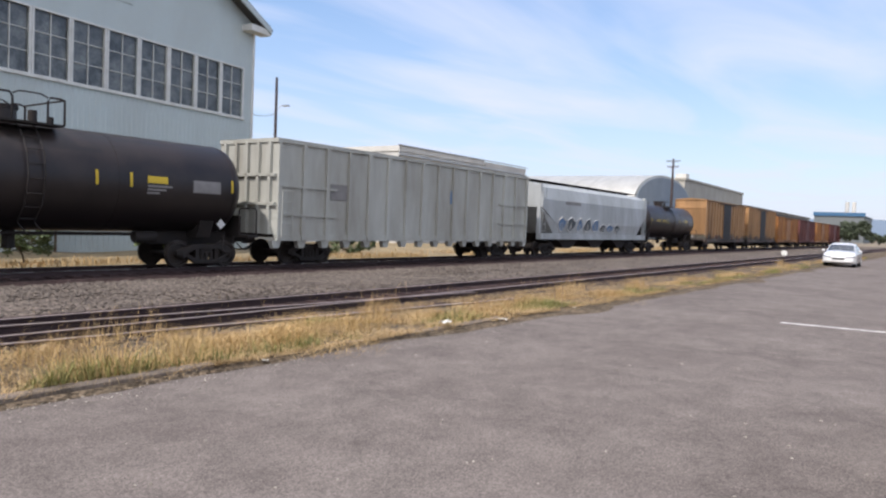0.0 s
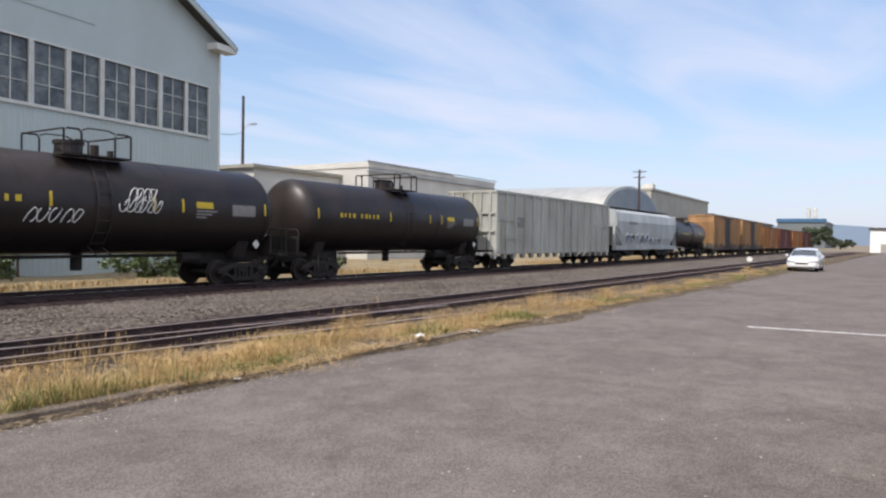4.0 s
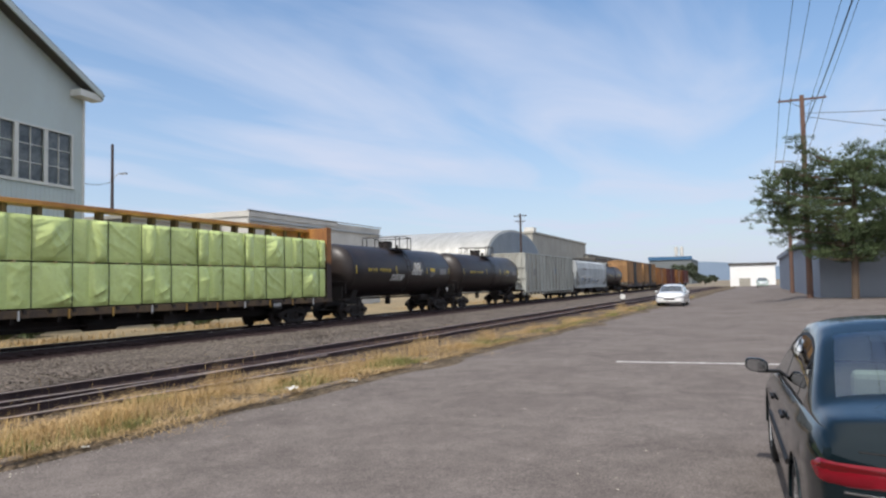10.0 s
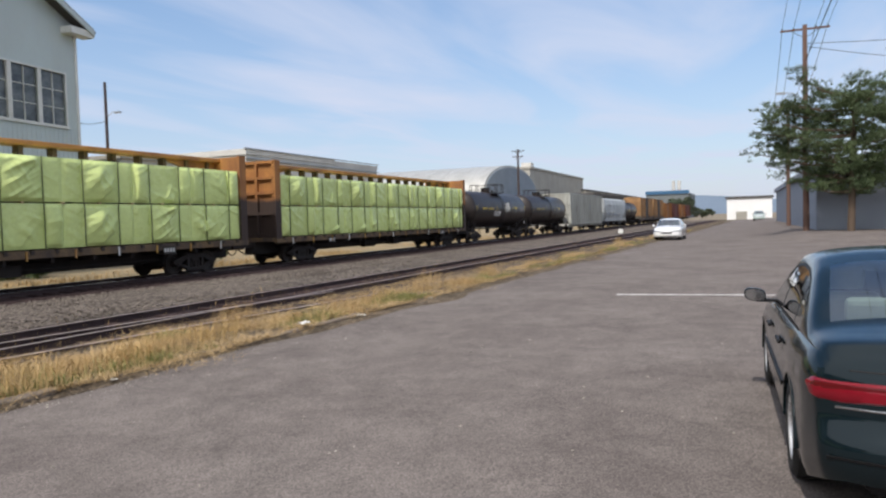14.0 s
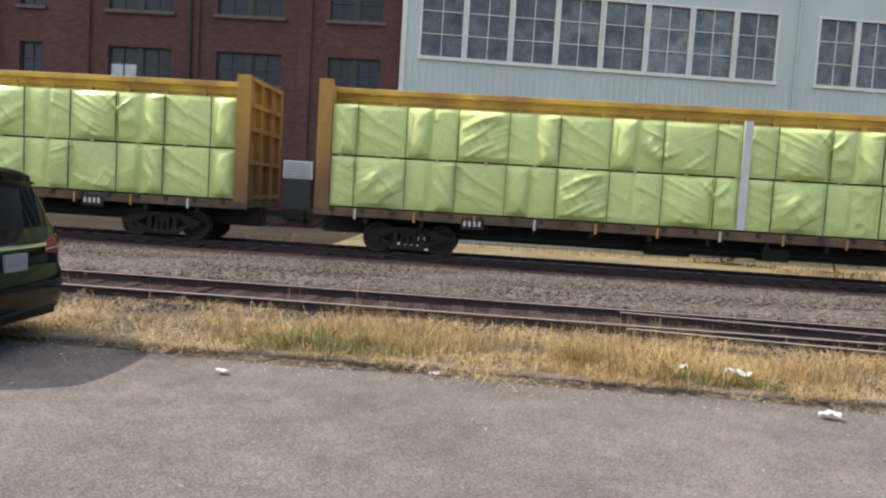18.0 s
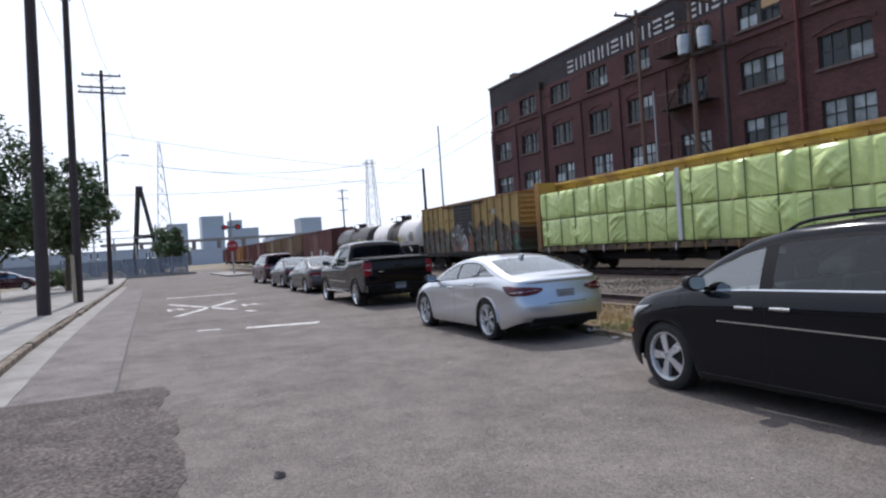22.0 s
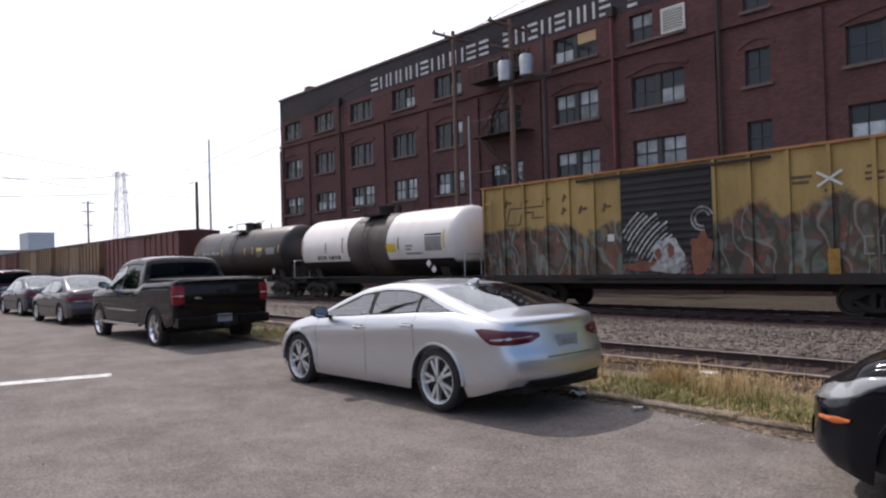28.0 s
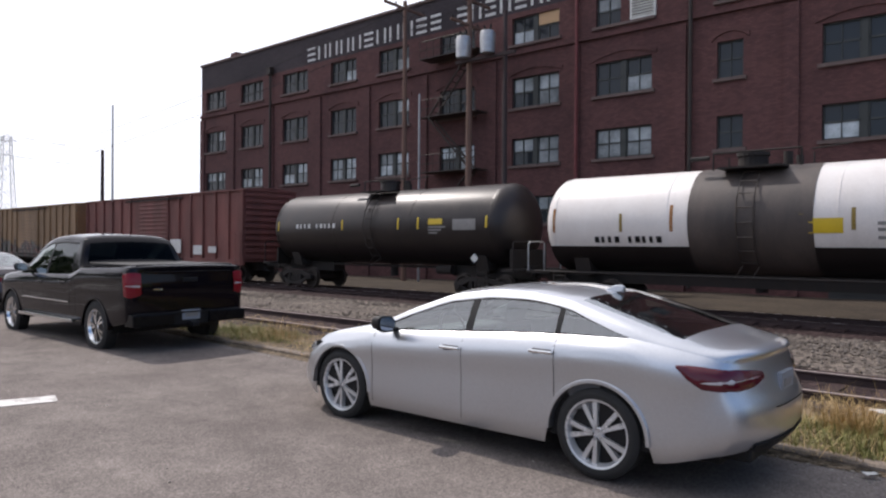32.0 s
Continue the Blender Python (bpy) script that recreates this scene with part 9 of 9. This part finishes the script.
for sx in (-0.6, 0.6):
    for sy in (-0.9, 0.9):
        part("caster", tubes([((sx, sy - 0.04, 0.07), (sx, sy + 0.04, 0.07), 0.075)], 10), RUBBER, dm)
tree("shrub", "dark green shrub between the rails and the pale hall", 20.3, 24.6, -0.2, 0.3, (0, 0, 0.6, 2.0, 0.9, 0.75), 71, 2600, 0.1, None, 0.05)
tree("shrub", "low green shrub on the straw beside the rails", 30.5, 24.3, -0.2, 0.25, (0, 0, 0.4, 3.2, 0.8, 0.5), 72, 2600, 0.09, None, 0.05)
# litter
for k, (x, y, s) in enumerate(((3.32, 5.22, 0.24), (3.79, 4.37, 0.18), (10.93, 4.62, 0.2), (-1.46, 4.4, 0.12), (-11.6, 5.4, 0.2), (-10.7, 5.25, 0.12), (2.85, 5.39, 0.15), (12.6, 4.5, 0.18), (0.4, 4.8, 0.1), (-10.9, 7.2, 0.22), (-9.3, 7.0, 0.2), (15.5, 4.4, 0.12), (7.2, 4.65, 0.09))):
    rnd = random.Random(k)
    bm = bmesh.new()
    n = 5
    s *= 0.62
    g = [[bm.verts.new(((i / n - 0.5) * s * 1.5, (j / n - 0.5) * s, 0.03 + rnd.uniform(0, 0.4) * s * (0.4 if x < 3 and k % 2 else 1))) for j in range(n + 1)] for i in range(n + 1)]
    for a, b in zip(g, g[1:]):
        for j in range(n):
            bm.faces.new((a[j], b[j], b[j + 1], a[j + 1]))
    ob = part("litter_paper", bm, PAPER, at=pose(x, y, road_z(x) + (0.1 if y > kerb_y(x) else 0.005), 0, 0, rnd.uniform(0, 180)))
    tagged(ob, "crumpled white scrap of paper litter", "litter", "scraps of litter")
bk = tagged(part("debris_lump", bmesh.new(), ASPHALT), "small dark lump on the asphalt", "debris")
bm = bmesh.new()
bmesh.ops.create_icosphere(bm, subdivisions=2, radius=0.045)
for v in bm.verts:
    v.co *= 1 + 0.3 * bump_noise(v.co.x, v.co.y, v.co.z, 30)
bm.to_mesh(bk.data); bm.free()
bk.matrix_basis = pose(-7.1, -0.67, 0.04)

# tags on the second tank car
squig = [c for c, _ in CARS if "sprayed tags" in c["label"]][0]
rnd = random.Random(77)
for x0, z0, w, n in ((-2.0, -0.35, 1.6, 5), (0.6, 0.0, 1.3, 6), (0.9, 0.35, 0.9, 4)):
    for k in range(n):
        bm = bmesh.new()
        a = rnd.uniform(0, 6)
        pts = []
        for j in range(12):
            s = j / 11 * 5
            x = x0 + w * k / n + 0.16 * math.cos(a + s)
            t = z0 / 1.42 + 0.13 * math.sin(a + s * 1.3)
            pts.append((x, -1.46 * math.cos(t), 2.52 + 1.46 * math.sin(t)))
        bm_path(bm, pts, 0.018, 5)
        part("spray_tag", bm, WHITE_MARK, squig)

# ---- ground cover: stones and grass ----


def scatter(name, mat, pts, template_v, template_f, label, lo, hi, flat=0.6, seed=3):
    rng = np.random.default_rng(seed)
    tv = np.array(template_v, float)
    n = len(pts)
    sc = rng.uniform(lo, hi, (n, 1, 1)) * np.array([[[1, 1, flat]]]) * rng.uniform(0.7, 1.3, (n, 1, 3))
    a = rng.uniform(0, 6.28, n)
    c, s = np.cos(a), np.sin(a)
    v = tv[None] * sc + rng.normal(0, 0.12, (n, len(tv), 3)) * sc
    x, y = v[..., 0].copy(), v[..., 1].copy()
    v[..., 0], v[..., 1] = x * c[:, None] - y * s[:, None], x * s[:, None] + y * c[:, None]
    v += np.array(pts)[:, None, :]
    tf = np.array(template_f)
    f = (tf[None] + (np.arange(n) * len(tv))[:, None, None]).reshape(-1, tf.shape[1])
    me = bpy.data.meshes.new(name)
    me.from_pydata(v.reshape(-1, 3).tolist(), [], f.tolist())
    me.materials.append(mat)
    return tagged(part(name, me, mat), label, "stones", kind="stuff")


OCT_V = [(1, 0, 0), (-1, 0, 0), (0, 1, 0), (0, -1, 0), (0, 0, 1), (0, 0, -1)]
OCT_F = [(0, 2, 4), (2, 1, 4), (1, 3, 4), (3, 0, 4), (2, 0, 5), (1, 2, 5), (3, 1, 5), (0, 3, 5)]
rng = np.random.default_rng(11)
pts = []
for k in range(26000):
    x = float(rng.normal(0, 16))
    f = float(rng.uniform(0, 1))
    y = (spur_y(x) + 1.6) * (1 - f) + (main_y(x) - 2.7) * f
    if -40 < x < 60 and (f > 0.45 or rng.uniform() < 0.3):
        pts.append((x, y, -0.09 - 0.05 * f + 0.01 * float(rng.uniform())))
scatter("crushed_stone", STONE, pts, OCT_V, OCT_F, "loose grey crushed stone between the tracks", 0.025, 0.06)
pts = []
for k in range(5000):
    x = float(rng.normal(0, 14))
    y = spur_y(x) + float(rng.uniform(-2.4, -1.3))
    pts.append((x, y, -0.06))
scatter("siding_stone", STONE, pts, OCT_V, OCT_F, "scattered stones round the siding", 0.015, 0.04)
pts = []
for k in range(2500):
    x = float(rng.normal(-2, 9))
    y = kerb_y(x) - abs(float(rng.normal(0, 0.22))) - 0.02 if rng.uniform() < 0.75 else float(rng.uniform(-4, 4))
    pts.append((x, y, road_z(x) + 0.004))
scatter("road_grit", GRIT, pts, OCT_V, OCT_F, "pale grit washed against the kerb", 0.005, 0.016)


def blades(name, mat, roots, label, h0, h1, w, lean, seed):
    rng = np.random.default_rng(seed)
    n = len(roots)
    r = np.array(roots)
    h = rng.uniform(h0, h1, n) * r[:, 3]
    a = rng.uniform(0, 6.28, n)
    d = np.stack([np.cos(a), np.sin(a), 0 * a], 1)
    out = rng.uniform(0.1, lean, n)[:, None] * h[:, None] * np.stack([np.cos(a + 1.5), np.sin(a + 1.5), 0 * a], 1)
    up = np.stack([0 * h, 0 * h, h], 1)
    ww = (w * rng.uniform(0.6, 1.4, n))[:, None]
    p = r[:, :3]
    v = np.stack([p - d * ww, p + d * ww, p + up * 0.6 + out * 0.35 + d * ww * 0.8, p + up * 0.6 + out * 0.35 - d * ww * 0.8, p + up * 0.92 + out], 1)
    k = (np.arange(n) * 5)[:, None]
    quads = (k + np.array([[0, 1, 2, 3]])).tolist()
    tris = (k + np.array([[3, 2, 4]])).tolist()
    me = bpy.data.meshes.new(name)
    me.from_pydata(v.reshape(-1, 3).tolist(), [], quads + tris)
    me.materials.append(mat)
    return tagged(part(name, me, mat), label, "grass", kind="stuff")


dry, green, tall, shaggy = [], [], [], []
for k in range(230000):
    x = float(rng.uniform(-50, 75)) if k % 3 else float(rng.normal(2, 9))
    if not -50 < x < 75:
        continue
    f = float(rng.uniform(0, 1)) ** 1.1
    lo, hi = kerb_y(x) + 0.1, spur_y(x) - 1.3
    y = lo + (hi - lo) * f
    dens = bump_noise(x * 0.55, y * 0.9, 1.0) + 0.5 * bump_noise(x * 1.7, y * 2.2, 5.0) + (0.16 if x < 11 else 0.04) - 1.3 * max(0, f - 0.32)
    if dens < 0 or y > hi:
        continue
    z = road_z(x) * (1 - 0.5 * f) + 0.05 - 0.12 * f
    g = bump_noise(x * 0.35, y * 0.6, 7.0)
    left = 0.62 if x < -8.5 else (-0.32 if x < 2 else -0.1)
    s = 0.3 + min(1.15, 1.9 * dens) * float(rng.uniform(0.45, 1.15))
    (green if g + left + (0.24 if f < 0.2 else -0.15) + float(rng.normal(0, 0.16)) > 0.14 else dry).append((x, y, z, s))
for cx, cy, m in ((2.0, 6.0, 420), (-10.2, 6.6, 500), (8.9, 5.6, 350), (13.2, 5.3, 300), (5.4, 6.2, 260), (-0.6, 6.3, 260), (11.5, 6.4, 250), (17, 5.4, 300), (22, 5.3, 300), (-9.0, 7.4, 200), (-20, 6.7, 300), (48, 5.4, 260), (2.9, 6.9, 120), (7.0, 7.2, 140), (19.5, 6.2, 200)):
    for k in range(m):
        tall.append((cx + float(rng.normal(0, 0.32)), cy + float(rng.normal(0, 0.2)), 0.0 + road_z(cx), float(rng.uniform(0.6, 1.1))))
for cx, cy, m, wide in ((1.82, 5.5, 520, 0.13), (3.1, 5.9, 420, 0.2), (4.1, 5.6, 520, 0.3), (5.5, 5.3, 480, 0.28), (6.7, 5.4, 420, 0.3), (-0.2, 5.7, 500, 0.4), (0.7, 6.1, 420, 0.35), (8.1, 5.3, 320, 0.25), (-1.6, 5.7, 380, 0.35), (9.8, 5.5, 320, 0.3), (14.8, 5.3, 320, 0.35), (-11.06, 6.55, 620, 0.16), (-10.2, 6.1, 260, 0.3), (-12.6, 6.5, 360, 0.35), (-15.2, 6.4, 380, 0.4), (-17.0, 6.7, 320, 0.35)):
    for k in range(m):
        x = cx + float(rng.normal(0, wide))
        shaggy.append((x, cy + float(rng.normal(0, wide * 0.6)), road_z(cx), float(rng.uniform(0.5, 1.15))))
for k in range(1100):
    x = float(rng.uniform(-20, 50))
    if bump_noise(x * 0.9, 3.3) < -0.05:
        continue
    tall.append((x, spur_y(x) + float(rng.uniform(-1.4, 1.1)), -0.05, float(rng.uniform(0.25, 0.75))))
blades("dry_grass", DRY, dry, "straw-coloured dry grass on the verge", 0.05, 0.21, 0.0028, 2.4, 1)
blades("green_grass", GREEN, green, "patchy green grass along the kerb", 0.06, 0.24, 0.0045, 1.4, 2)
blades("tall_grass", DRY, tall, "tall dry grass tufts with seed heads", 0.24, 0.54, 0.0021, 0.9, 3)
blades("shaggy_grass", RUSSET, shaggy, "shaggy golden-brown grass tufts on the verge", 0.2, 0.5, 0.0024, 1.1, 6)
straw = []
for k in range(26000):
    x = float(rng.uniform(-60, 90))
    y = main_y(x) + 2.3 + abs(float(rng.normal(0, 1.8)))
    if x < -4 + 3 * bump_noise(x * 0.9, y * 0.9) - 2.5 * float(rng.uniform(0, 1)) ** 2 or bump_noise(x * 0.22, y * 0.35, 4.0) < 0.0:
        continue
    straw.append((x, y, -0.14, float(rng.uniform(0.5, 1.2))))
blades("straw_grass", STRAW, straw, "sunlit straw grass beyond the main track", 0.08, 0.3, 0.012, 0.8, 4)
flat = []
for k in range(90000):
    x = float(rng.normal(2, 14))
    y = kerb_y(x) - 0.02 + float(rng.uniform(0, 1.0)) ** 1.3 * 3.0
    if k % 6 == 0 and x > -4:  # a broken fringe washed over the kerb
        y = kerb_y(x) + 0.1 - abs(float(rng.normal(0, 0.45))) * max(0.0, bump_noise(x * 0.55, 5.0) + 0.3)
    if bump_noise(x * 1.1, y * 1.6, 8.0) < -0.08 + 0.5 * float(rng.uniform(-1, 1)) ** 3:
        continue
    flat.append((x, y, road_z(x) + 0.045 - 0.03 * (y - kerb_y(x)), float(rng.uniform(0.6, 1.3))))
blades("matted_straw", STRAW, flat, "matted flattened straw on the verge", 0.02, 0.1, 0.003, 5.0, 5)



def motions():
    times = [0, 4, 8, 12, 16, 20, 24, 28, 32]
    for car, mid in CARS:
        walk(car, [(t, train_at(mid, t)) for t in times])
    near = [c for c, mid in CARS if -180 < mid < 55]
    for ob, car, k in ROLLING:
        if car in near:
            rows = []
            for j in range(241):
                t = j * 4 / FPS
                s = SPEED * t + ACC * ((t - 16) ** 2 - 256) / 2
                rows.append((t, Matrix.Translation((k, 0, 0.42)) @ Matrix.Rotation(s / 0.42, 4, "Y")))
            walk(ob, rows)


motions()
